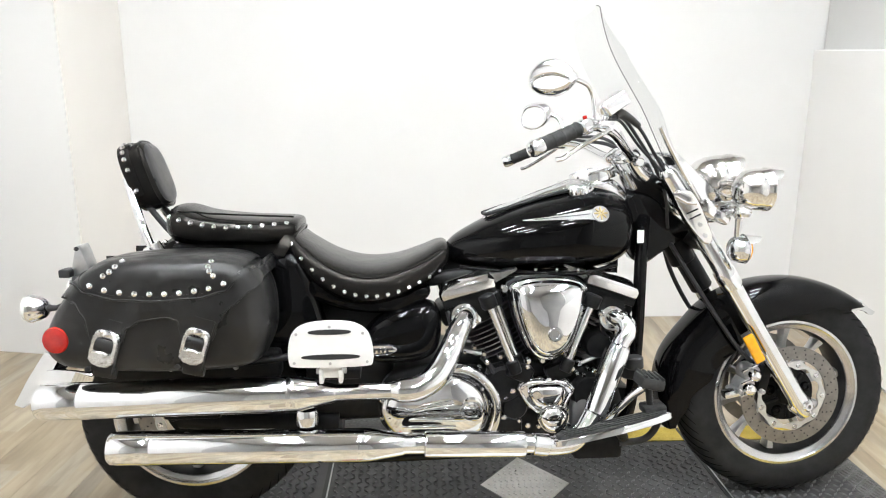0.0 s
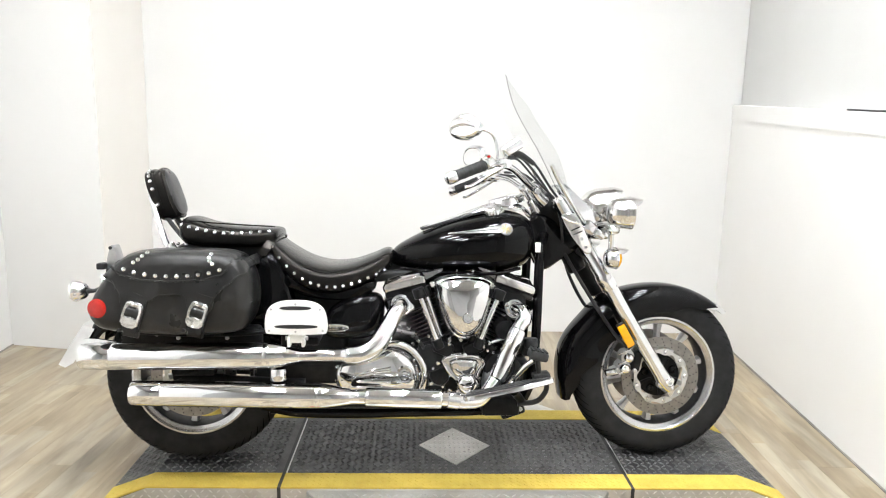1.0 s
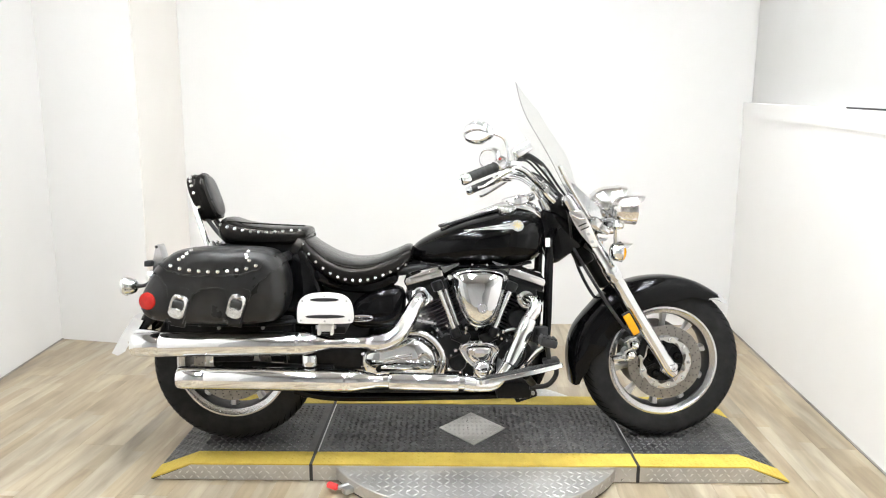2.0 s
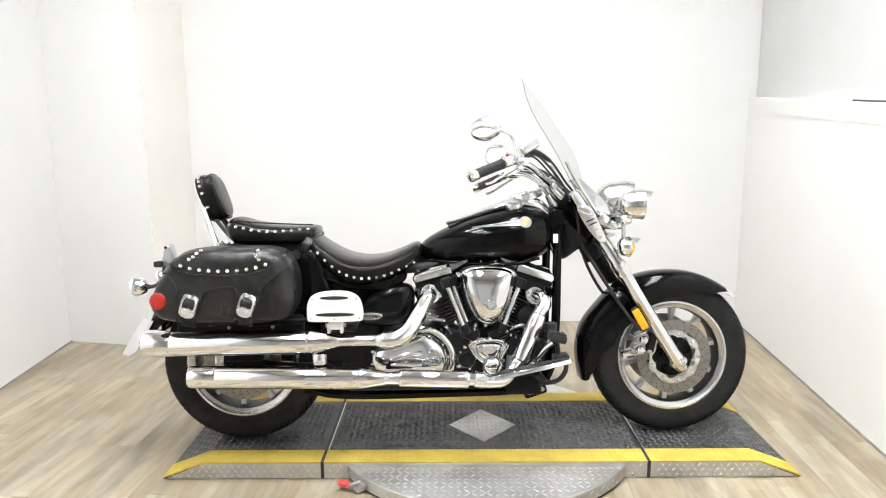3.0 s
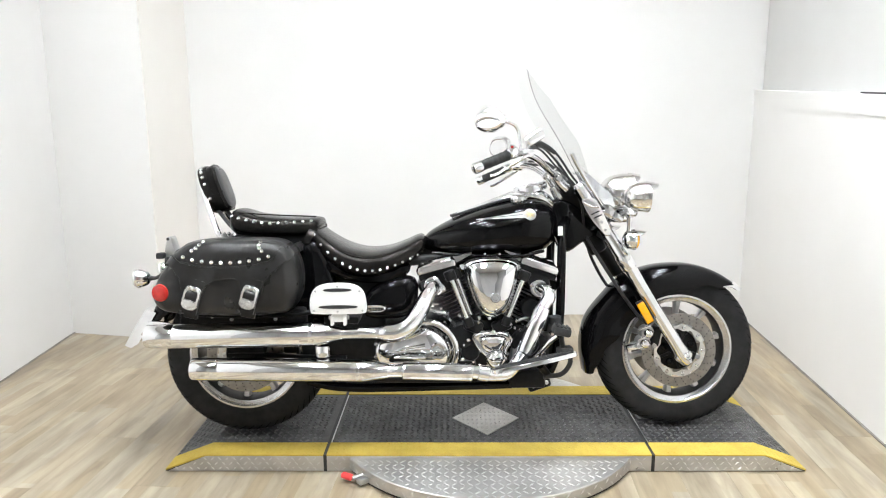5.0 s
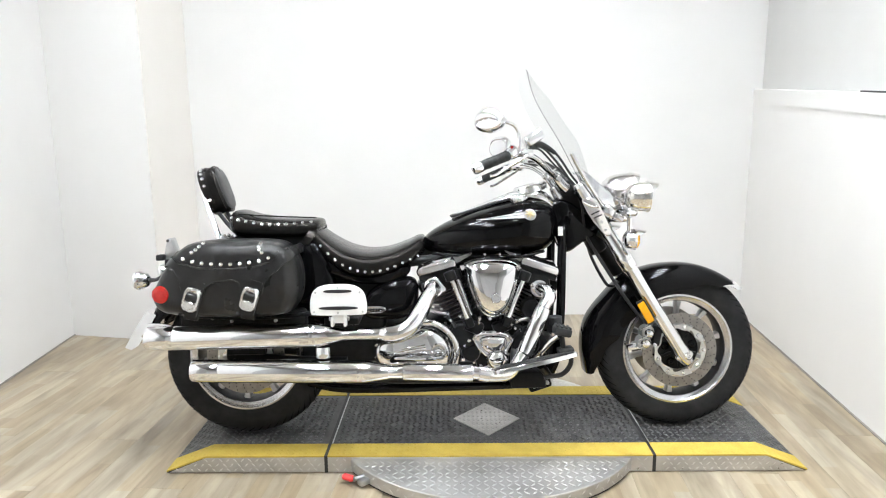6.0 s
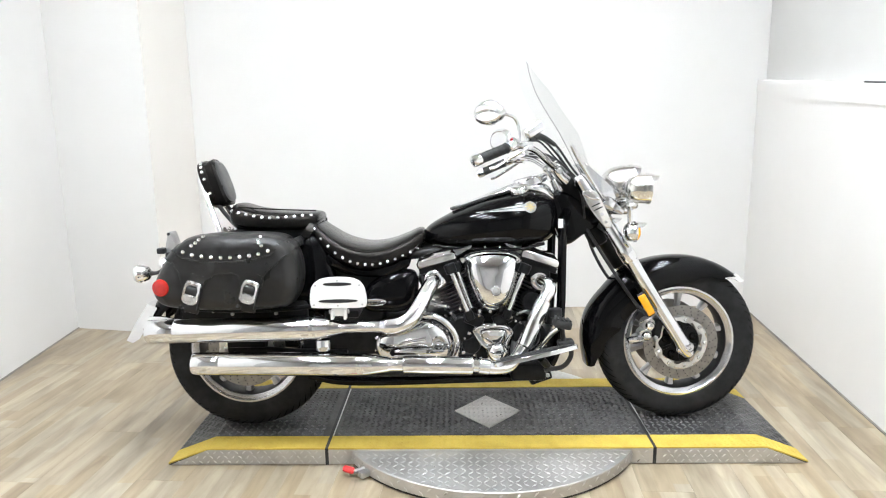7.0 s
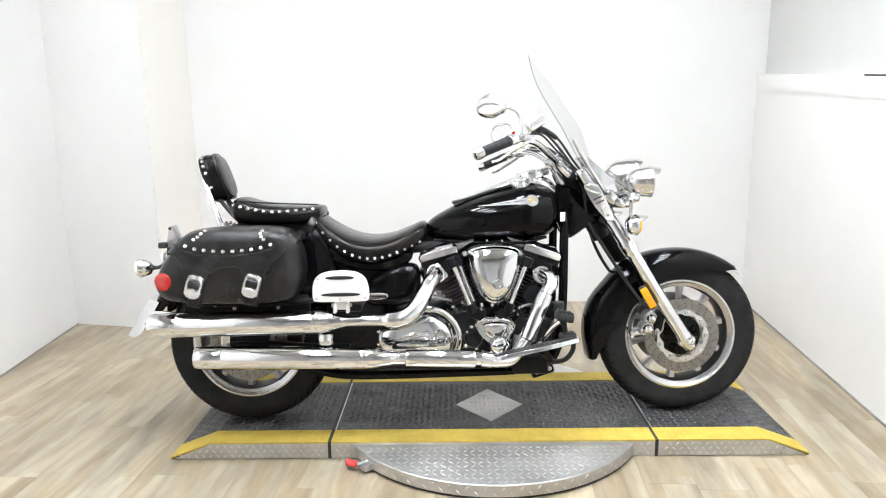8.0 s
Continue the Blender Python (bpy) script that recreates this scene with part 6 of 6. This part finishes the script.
# ---- handlebar, controls, mirrors ----
bar_r = [(0.045, -0.319, 1.025), (0.143, -0.282, 1.064), (0.192, -0.259, 1.072), (0.255, -0.204, 1.057), (0.314, -0.139, 1.015), (0.345, -0.085, 0.995)]
bar_l = [(0.360, 0.085, 0.990), (0.350, 0.183, 1.005), (0.322, 0.312, 1.036), (0.270, 0.417, 1.046), (0.210, 0.466, 1.031), (0.120, 0.500, 0.991)]
part("handlebar", tube(bar_r + bar_l, 0.0125, 16, 6), chrome, bike, "chrome handlebar")
for a, b, s in (((0.045, -0.319, 1.025), (0.146, -0.281, 1.065), -1), ((0.120, 0.500, 0.991), (0.215, 0.463, 1.032), 1)):
    a, b = Vector(a), Vector(b)
    g = part("grip", lathe([(0.012, 0), (0.0175, 0.002), (0.0195, 0.006), (0.018, 0.012), (0.018, (b - a).length - 0.008), (0.0205, (b - a).length - 0.004), (0.018, (b - a).length)], along(a, b), 24), grip_rubber, bike, "black rubber handlebar grip")
    for k in range(3):
        part("grip_band", lathe([(0.0185, -0.003), (0.0192, 0), (0.0185, 0.003)], along(a + (b - a) * (0.3 + 0.25 * k), b), 20), grip_rubber, g)
    d = (a - b).normalized()
    part("bar_end", lathe([(0.0185, -0.006), (0.0205, 0.0), (0.0205, 0.020), (0.017, 0.028), (0.009, 0.030), (0.007, 0.022), (0, 0.022)], along(a, a + d), 24), chrome, bike, "chrome bar end")
    sw = b + (b - a).normalized() * 0.025
    part("switch_housing", add_box(bmesh.new(), (0.038, 0.040, 0.040), along(b, b + (b - a)) @ pose(0, 0, 0.020), 0.014, 3), chrome, bike, "chrome switch housing")
    part("brake_lever", tube([sw + Vector((0.040, -s * 0.02, -0.002)), sw + Vector((0.042, s * 0.03, -0.012)), a + (b - a) * 0.5 + Vector((0.045, 0, -0.024)), a + (b - a) * 0.22 + Vector((0.034, s * 0.01, -0.036)), a + (b - a) * 0.1 + Vector((0.026, s * 0.01, -0.036))], 0.0058, 12), chrome, bike, "polished hand lever")
    part("lever_perch", box((0.05, 0.05, 0.03), sw + Vector((0.042, -s * 0.02, 0.0)), (0, 0, -25 * s), 0.009), chrome, bike)
part("kill_switch", box((0.011, 0.010, 0.008), (0.161, -0.280, 1.094), (0, -15, 0), 0.003), red_plastic, bike, "red switch")
part("fluid_reservoir", box((0.076, 0.046, 0.040), (0.242, -0.240, 1.128), (0, -32, 12), 0.011, 3), chrome, bike, "chrome brake fluid reservoir")
part("reservoir_foot", rod((0.222, -0.246, 1.080), (0.230, -0.243, 1.112), 0.013, 16), chrome, bike)
part("clutch_housing", box((0.06, 0.05, 0.04), (0.290, 0.405, 1.056), (0, -12, -25), 0.010, 3), chrome, bike)
for s in (-1, 1):
    part("riser", tube([(0.352, s * 0.075, 0.995), (0.372, s * 0.07, 0.965), (0.398, s * 0.065, 0.945)], 0.020, 16), chrome, bike, "chrome handlebar riser")
    part("riser_cap", box((0.05, 0.04, 0.028), (0.347, s * 0.08, 1.003), (0, -35, 0), 0.009), chrome, bike)
part("bar_clamp_bolt", rod((0.36, -0.12, 0.985), (0.36, -0.05, 0.985), 0.012), chrome, bike)


def mirror(c, axis, w, h, stem, label):
    """A chrome shell whose glass faces axis."""
    c, axis = Vector(c), Vector(axis).normalized()
    q = axis.to_track_quat("Z", "Y").to_matrix().to_4x4()
    m = Matrix.Translation(c) @ q

    def oval(k, z, up=0.0):
        out = []
        for j in range(36):
            a = 2 * math.pi * j / 36
            cx, sy = math.cos(a), math.sin(a)
            out.append(m @ Vector((w * k * math.copysign(abs(cx) ** 0.85, cx) * (1.06 if cx > 0 else 0.98), h * k * math.copysign(abs(sy) ** 0.9, sy), z)) + Vector((0, 0, up)))
        return out
    shell = part("mirror", rings([oval(0.12, -0.052, 0.012), oval(0.35, -0.050, 0.012), oval(0.65, -0.044, 0.013), oval(0.90, -0.032, 0.013), oval(1.05, -0.016, 0.010), oval(1.06, -0.004, 0.005), oval(1.0, 0.003), oval(0.95, 0.005), oval(0.86, 0.003, -0.002), oval(0.85, 0.0, -0.002)]), chrome, bike, label, sharp=70)
    part("mirror_glass", rings([oval(0.855, 0.0005, -0.002), oval(0.85, 0.0022, -0.002)]), mirror_glass, shell, "mirror glass")
    part("mirror_stem", tube(stem, 0.0065, 12), chrome, bike, "chrome mirror stem")
    return shell


axis = Vector((-0.50, -0.86, 0.06)).normalized()
mm = Matrix.Translation((0.086, -0.262, 1.188)) @ axis.to_track_quat("Z", "Y").to_matrix().to_4x4()


def mirror_ring(kw, kh, z, up=0.0):
    return [mm @ Vector((0.056 * kw * math.cos(q) * (1.06 - 0.08 * math.sin(q)), up + 0.0445 * kh * (1 - 0.42 * max(0.0, math.cos(q)) ** 2) * math.copysign(abs(math.sin(q)) ** 0.92, math.sin(q)), z)) for q in (2 * math.pi * j / 40 for j in range(40))]


shell = part("mirror", rings([mirror_ring(0.15, 0.15, -0.050), mirror_ring(0.5, 0.5, -0.046), mirror_ring(0.82, 0.82, -0.032), mirror_ring(0.98, 0.98, -0.012), mirror_ring(1.0, 1.0, 0.0), mirror_ring(0.97, 0.97, 0.008), mirror_ring(0.91, 0.82, 0.016, -0.005),
                              mirror_ring(0.82, 0.46, 0.021, -0.010), mirror_ring(0.77, 0.38, 0.016, -0.0115), mirror_ring(0.75, 0.35, 0.009, -0.0125)]), chrome, bike, "hooded chrome mirror", sharp=70)
part("mirror_glass", rings([mirror_ring(0.755, 0.355, 0.0095, -0.0125), mirror_ring(0.75, 0.35, 0.011, -0.0125)]), mirror_glass, shell, "mirror glass")
part("mirror_stem", tube([(0.134, -0.268, 1.184), (0.152, -0.266, 1.179), (0.172, -0.260, 1.170), (0.184, -0.256, 1.152), (0.191, -0.252, 1.120), (0.192, -0.250, 1.085)], 0.0056, 12), chrome, bike, "chrome mirror stem")
mirror((0.183, 0.43, 1.134), (-0.75, -0.62, 0.10), 0.056, 0.042, [(0.222, 0.425, 1.140), (0.255, 0.41, 1.135), (0.272, 0.385, 1.105), (0.278, 0.365, 1.065)], "chrome teardrop mirror with pale glass")

# cables and hoses
for pts, r in (([(0.229, -0.259, 1.095), (0.282, -0.201, 1.095), (0.340, -0.142, 1.051), (0.398, -0.103, 0.985), (0.450, -0.070, 0.900), (0.470, -0.050, 0.800)], 0.0045),
               ([(0.225, -0.266, 1.088), (0.272, -0.214, 1.086), (0.343, -0.155, 1.025), (0.416, -0.116, 0.965), (0.461, -0.097, 0.920)], 0.0038),
               ([(0.254, -0.175, 1.105), (0.283, -0.165, 1.110), (0.341, -0.149, 1.076), (0.397, -0.123, 1.005), (0.441, -0.097, 0.955)], 0.0045),
               ([(0.313, 0.349, 1.066), (0.368, 0.226, 1.056), (0.417, 0.127, 1.000), (0.460, 0.060, 0.920), (0.470, 0.030, 0.800)], 0.0055),
               ([(0.299, 0.374, 1.056), (0.376, 0.189, 1.035), (0.430, 0.080, 0.965), (0.450, 0.020, 0.850)], 0.006),
               ([(0.46, -0.03, 0.80), (0.50, -0.06, 0.72), (0.58, -0.095, 0.585), (0.66, -0.105, 0.47), (0.705, -0.105, 0.425)], 0.0065),
               ([(0.50, 0.05, 0.735), (0.528, 0.055, 0.66), (0.575, 0.06, 0.575), (0.64, 0.10, 0.50)], 0.0065)):
    part("control_cable", tube(pts, r, 10), dark_plastic, bike, "black control cable")
part("cable_boot", tube([(0.250, -0.235, 1.098, 0.008), (0.268, -0.215, 1.106, 0.013), (0.300, -0.195, 1.096, 0.010), (0.330, -0.18, 1.078, 0.008)], 0.014, 14), dark_plastic, bike, "black rubber cable boot")
part("left_fork_shroud", rod(F_TOP + fd * 0.25 + Vector((0.0, 0.125, 0)), F_TOP + fd * 0.42 + Vector((0.0, 0.125, 0)), 0.034), satin_black, bike)
part("ignition_lock", rod((0.385, 0, 0.905), (0.360, 0, 0.955), 0.022, 20), chrome, bike)

part("paper_tag", box((0.018, 0.002, 0.034), (0.361, -0.136, 0.788), (0, 0, 0), 0.0005, 1), white_metal, bike, "small white tag on the frame")

# ---- windshield ----
edge_r = [(0.234, 1.389), (0.242, 1.346), (0.260, 1.288), (0.285, 1.237), (0.320, 1.179), (0.356, 1.121), (0.394, 1.055), (0.442, 0.972), (0.495, 0.885)]
rows = []
ep = smooth_path(edge_r, 5)
for i, (x, z) in enumerate(ep):
    t = i / (len(ep) - 1)
    w = 0.135 * (1 if t < 0.6 else 1 - 0.40 * ((t - 0.6) / 0.4) ** 1.3)
    if t < 0.05:
        w *= 0.78 + 0.22 * math.sqrt(1 - (1 - t / 0.05) ** 2)
    row = []
    for j in range(25):
        v = -1 + 2 * j / 24
        row.append((x + 0.145 * (w / 0.135) ** 2 * (1 - v * v) * (0.5 + 0.3 * t) * min(1.0, 0.25 + 3.0 * t), w * v, z))
    rows.append(row)
shield = part("windshield", rings(rows, closed=False, cap=False), shield_glass, bike, "tall clear curved windshield", sharp=80)
so = shield.modifiers.new("solid", "SOLIDIFY")
so.thickness, so.offset = 0.0025, 0
shield.visible_shadow = False
rim_pts = [Vector(r[0]) for r in rows]
part("shield_edge", tube(rim_pts, 0.0010, 8, 2), dark_plastic, shield, "thin dark shield edge")
for s in (-1, 1):
    part("shield_strap", tube([(0.395, s * 0.165, 1.075), (0.425, s * 0.160, 1.02), (0.470, s * 0.150, 0.95), (0.515, s * 0.14, 0.885), (0.545, s * 0.12, 0.855)], 0.008, 12), chrome, bike, "chrome windshield bracket")
    pl = part("bracket_plate", pillow([(0.434, 0.902), (0.446, 0.910), (0.478, 0.910), (0.500, 0.884), (0.524, 0.835), (0.544, 0.786), (0.534, 0.771), (0.518, 0.775), (0.472, 0.828), (0.442, 0.878)], [(s * 0.160, 0.95), (s * 0.162, 1.0), (s * 0.170, 1.0), (s * 0.172, 0.95)], 3), lamp_chrome, bike, "chrome bracket plate with bolts")
    for x, z in ((0.507, 0.822), (0.522, 0.793)):
        part("plate_bolt", rod((x, s * 0.168, z), (x, s * 0.176, z), 0.0055, 12), satin, pl)
    for x, z in ((0.484, 0.857), (0.493, 0.843)):
        part("plate_slot", box((0.034, 0.004, 0.0045), (x, s * 0.1715, z), (0, -24, 0), 0.0015), satin_black, pl, "narrow dark slot")
    part("plate_rib", tube([(0.440, s * 0.171, 0.895), (0.470, s * 0.173, 0.880), (0.496, s * 0.171, 0.878)], 0.004, 8), chrome, pl)
    part("plate_clamp", box((0.05, 0.04, 0.045), (0.540, s * 0.145, 0.860), (0, 32, 0), 0.012), chrome, bike)
part("shield_lower", pillow([(0.455, 1.00), (0.475, 1.0), (0.595, 0.885), (0.60, 0.86), (0.56, 0.855), (0.50, 0.92)], [(-0.115, 0.9), (-0.11, 1.0), (0.11, 1.0), (0.115, 0.9)], 4), chrome, bike, "chrome headlight nacelle")

# ---- lamps ----
def bullet(x0, x1, y, z, r):
    """A lamp shell that opens forward, from its tail at x0 to its rim at x1."""
    L = x1 - x0
    return lathe([(0, 0), (r * 0.35, L * 0.025), (r * 0.62, L * 0.10), (r * 0.82, L * 0.24), (r * 0.95, L * 0.46), (r, L * 0.70), (r, L * 0.92), (r * 1.05, L * 0.94), (r * 1.05, L), (r * 0.9, L)], along((x0, y, z), (x1, y, z)), 40)


def visor(x, y, z, r, reach, parent):
    rs = []
    for k in range(15):
        a = radians(25 + 130 * k / 14)
        q = math.sin((a - radians(25)) / radians(130) * math.pi) ** 0.5
        rs.append([(x, y + r * math.cos(a), z + r * math.sin(a)), (x + reach * q, y + r * 0.95 * math.cos(a), z + r * math.sin(a) - 0.006 * q)])
    o = part("visor", rings(rs, closed=False, cap=False), lamp_chrome, parent, "chrome visor")
    so = o.modifiers.new("solid", "SOLIDIFY")
    so.thickness = 0.002


hl = part("headlight", bullet(0.543, 0.664, 0, 0.924, 0.079), lamp_chrome, bike, "large chrome headlight with visor", sharp=60)
part("lens", lathe([(0.079, 0), (0.073, 0.008), (0.045, 0.017), (0, 0.021)], along((0.662, 0, 0.924), (0.9, 0, 0.924)), 40), lens_clear, hl, "clear headlight lens")
visor(0.659, 0, 0.924, 0.083, 0.036, hl)
for s in (-1, 1):
    y = s * 0.19
    pl = part("passing_lamp", bullet(0.585, 0.672, y, 0.914, 0.054), lamp_chrome, bike, "chrome passing lamp with visor", sharp=60)
    part("lens", lathe([(0.053, 0), (0.05, 0.005), (0.03, 0.010), (0, 0.012)], along((0.670, y, 0.914), (0.75, y, 0.914)), 32), lens_clear, pl, "clear lamp lens")
    visor(0.667, y, 0.914, 0.057, 0.042, pl)
    ts = part("turn_signal", bullet(0.588, 0.632, s * 0.17, 0.755, 0.037), chrome, bike, "chrome front turn signal with amber lens", sharp=60)
    part("lens", lathe([(0.035, 0), (0.033, 0.008), (0.022, 0.016), (0, 0.019)], along((0.630, s * 0.17, 0.755), (0.75, s * 0.17, 0.755)), 28), amber_plastic, ts, "amber lens")
    visor(0.628, s * 0.17, 0.755, 0.040, 0.046, ts)
    part("lamp_post", tube([(0.612, s * 0.17, 0.786), (0.610, s * 0.175, 0.82), (0.606, s * 0.185, 0.858)], 0.0095, 14), chrome, bike, "chrome lamp post")
    part("post_collar", lathe([(0.011, -0.004), (0.015, 0.0), (0.015, 0.012), (0.011, 0.016)], pose(0.607, s * 0.184, 0.842), 20), chrome, bike)
    part("lamp_foot", lathe([(0.018, -0.012), (0.024, -0.004), (0.022, 0.006), (0.013, 0.02)], pose(0.612, y, 0.855), 24), chrome, bike)
    part("lamp_arm", tube([(0.610, y, 0.866), (0.596, s * 0.16, 0.872), (0.580, s * 0.13, 0.868), (0.560, s * 0.10, 0.860)], 0.012, 14), chrome, bike, "chrome lamp arm")
    part("signal_clamp", box((0.04, 0.05, 0.03), (0.572, s * 0.15, 0.838), (0, 30, 0), 0.01), chrome, bike)
    part("arm_nut", rod((0.620, s * 0.150, 0.876), (0.620, s * 0.170, 0.876), 0.010, 6), chrome, bike)
part("light_bar", tube([(0.606, -0.18, 0.860), (0.582, -0.12, 0.848), (0.575, 0, 0.842), (0.582, 0.12, 0.848), (0.606, 0.18, 0.860)], 0.012, 14), chrome, bike, "chrome light bar")
part("headlight_mount", box((0.07, 0.09, 0.05), (0.615, 0, 0.838), (0, 0, 0), 0.015, 3), chrome, bike)
part("headlight_bracket", pillow([(0.555, 0.915), (0.595, 0.898), (0.640, 0.862), (0.630, 0.842), (0.58, 0.840), (0.55, 0.87)], [(-0.098, 0.94), (-0.096, 1.0), (-0.088, 1.0), (-0.086, 0.94)], 3), chrome, bike, "chrome headlight bracket")
for x, z in ((0.576, 0.897), (0.610, 0.868)):
    part("bracket_bolt", side_disc(x, -0.097, z, [(0.009, -0.004), (0.009, 0.008), (0.005, 0.011), (0, 0.011)], 12), chrome, bike)
part("horn_cover", lathe([(0, 0), (0.03, 0.004), (0.038, 0.02), (0.03, 0.034), (0, 0.04)], along((0.525, -0.09, 0.80), (0.58, -0.11, 0.79)), 28), chrome, bike)

# rear signal, plate and tail lamp
for s in (-1, 1):
    y = s * 0.125
    m = along((-1.178, y, 0.622), (-1.3, y, 0.622))
    sg = part("rear_turn_signal", lathe([(0, 0), (0.014, 0.001), (0.024, 0.008), (0.031, 0.022), (0.034, 0.036), (0.036, 0.038), (0.036, 0.046), (0.030, 0.048)], m, 32), chrome, bike, "chrome rear turn signal", sharp=60)
    part("lens", lathe([(0.034, 0.045), (0.030, 0.056), (0.016, 0.064), (0, 0.066)], m, 28), lens_clear, sg, "pale lens")
    part("signal_stalk", tube([(-1.182, y, 0.622, 0.010), (-1.155, y, 0.624, 0.007), (-1.118, y * 0.95, 0.640, 0.011), (-1.07, y * 0.8, 0.655, 0.012)], 0.01, 12), dark_plastic, bike, "black signal stalk")
part("tail_lamp", pillow([(-1.16, 0.56), (-1.165, 0.62), (-1.14, 0.66), (-1.10, 0.67), (-1.08, 0.60), (-1.10, 0.55)], [(-0.07, 0.85), (-0.06, 1), (0.06, 1), (0.07, 0.85)], 4), chrome, bike, "chrome tail lamp housing")
pk = part("plate_bracket", pillow([(-1.158, 0.690), (-1.150, 0.745), (-1.143, 0.768), (-1.133, 0.768), (-1.122, 0.735), (-1.112, 0.70), (-1.125, 0.685)], [(-0.030, 0.9), (-0.028, 1.0), (0.028, 1.0), (0.030, 0.9)], 3), satin, bike, "pale metal rear plate bracket")
part("bracket_bolt", rod((-1.142, -0.034, 0.762), (-1.142, -0.026, 0.762), 0.006, 12), dark_plastic, pk)
part("plate_lamp", box((0.030, 0.05, 0.022), (-1.168, -0.03, 0.698), (0, 0, 0), 0.004), dark_plastic, bike, "black plate lamp")
part("plate_mount", box((0.05, 0.06, 0.05), (-1.125, -0.03, 0.668), (0, 0, 0), 0.008), dark_plastic, bike)
LOWER = {"rider_seat": 0.007, "seat_strap": 0.007, "passenger_seat": 0.008, "seat_base": 0.008, "backrest": 0.009, "backrest_upright": 0.006, "inner_brace": 0.006,
         "fuel_tank": 0.004, "speedometer": 0.004, "gas_cap": 0.004, "fuel_cap_left": 0.004, "front_fender": 0.006, "fender_tip": 0.006, "fender_edge": 0.006}
for o in bike.children:
    o.location.z -= LOWER.get(o.name.split(".")[0], 0.0)
part("frame_foot", box((0.09, 0.05, 0.045), (0.285, -0.11, 0.200), (0, -18, 0), 0.010), satin_black, bike, "black frame bracket")
for x, z in ((0.262, 0.194), (0.312, 0.208)):
    part("frame_bolt", side_disc(x, -0.134, z, [(0.008, -0.01), (0.008, 0.008), (0.005, 0.011), (0, 0.011)], 10), satin, bike)
part("brake_line", tube([(-0.50, -0.135, 0.235), (-0.30, -0.14, 0.222), (-0.05, -0.14, 0.218), (0.18, -0.14, 0.225), (0.27, -0.15, 0.26), (0.30, -0.16, 0.33)], 0.006, 10), dark_plastic, bike, "black brake line")
# side stand under the far side
part("side_stand", tube([(-0.60, 0.13, 0.26), (-0.72, 0.22, 0.13), (-0.82, 0.30, 0.012)], 0.012, 12), satin_black, bike, "black side stand")

# ---- floor planks ----
plank_dir = pose(0, 0, 0, 0, 0, -3.5)
PW, PL = 0.178, 1.22
proto = None
rnd = random.Random(7)
# the floor ends under the walls: (point, outward direction)
EDGES = [(Vector((0, 1.88, 0)), Vector((0, 1, 0))), (Vector((0, -6.07, 0)), Vector((0, -1, 0))),
         (Vector((-2.42, 1.42, 0)), Vector((-0.997, -0.080, 0))), (Vector((wall_x(0) + 0.1, 0, 0)), Vector((0.995, -0.0987, 0)))]
for i in range(-20, 20):
    shift = rnd.random() * PL
    for j in range(-7, 4):
        m = plank_dir @ pose(i * PW, j * PL + shift, 0)
        corners = [m @ Vector((sx * PW / 2, sy * PL / 2, 0)) for sx in (-1, 1) for sy in (-1, 1)]
        out = [[(c - p).dot(n) > 0 for c in corners] for p, n in EDGES]
        if any(all(o) for o in out):
            continue
        if any(any(o) for o in out):
            bm = box((PW - 0.0005, PL - 0.0005, 0.008), (0, 0, -0.004))
            inv = m.inverted()
            for p, n in EDGES:
                g = list(bm.verts) + list(bm.edges) + list(bm.faces)
                r = bmesh.ops.bisect_plane(bm, geom=g, plane_co=inv @ p, plane_no=inv.to_3x3() @ n, clear_outer=True)
            if bm.faces:
                part("plank", bm, plank_wood, floor, "", False).matrix_basis = m
            else:
                bm.free()
        elif proto is None:
            proto = part("plank", box((PW - 0.0005, PL - 0.0005, 0.008), (0, 0, -0.004), (0, 0, 0), 0.0004, 1), plank_wood, floor, "", False)
            proto.matrix_basis = m
        else:
            share("plank", proto, floor, m)
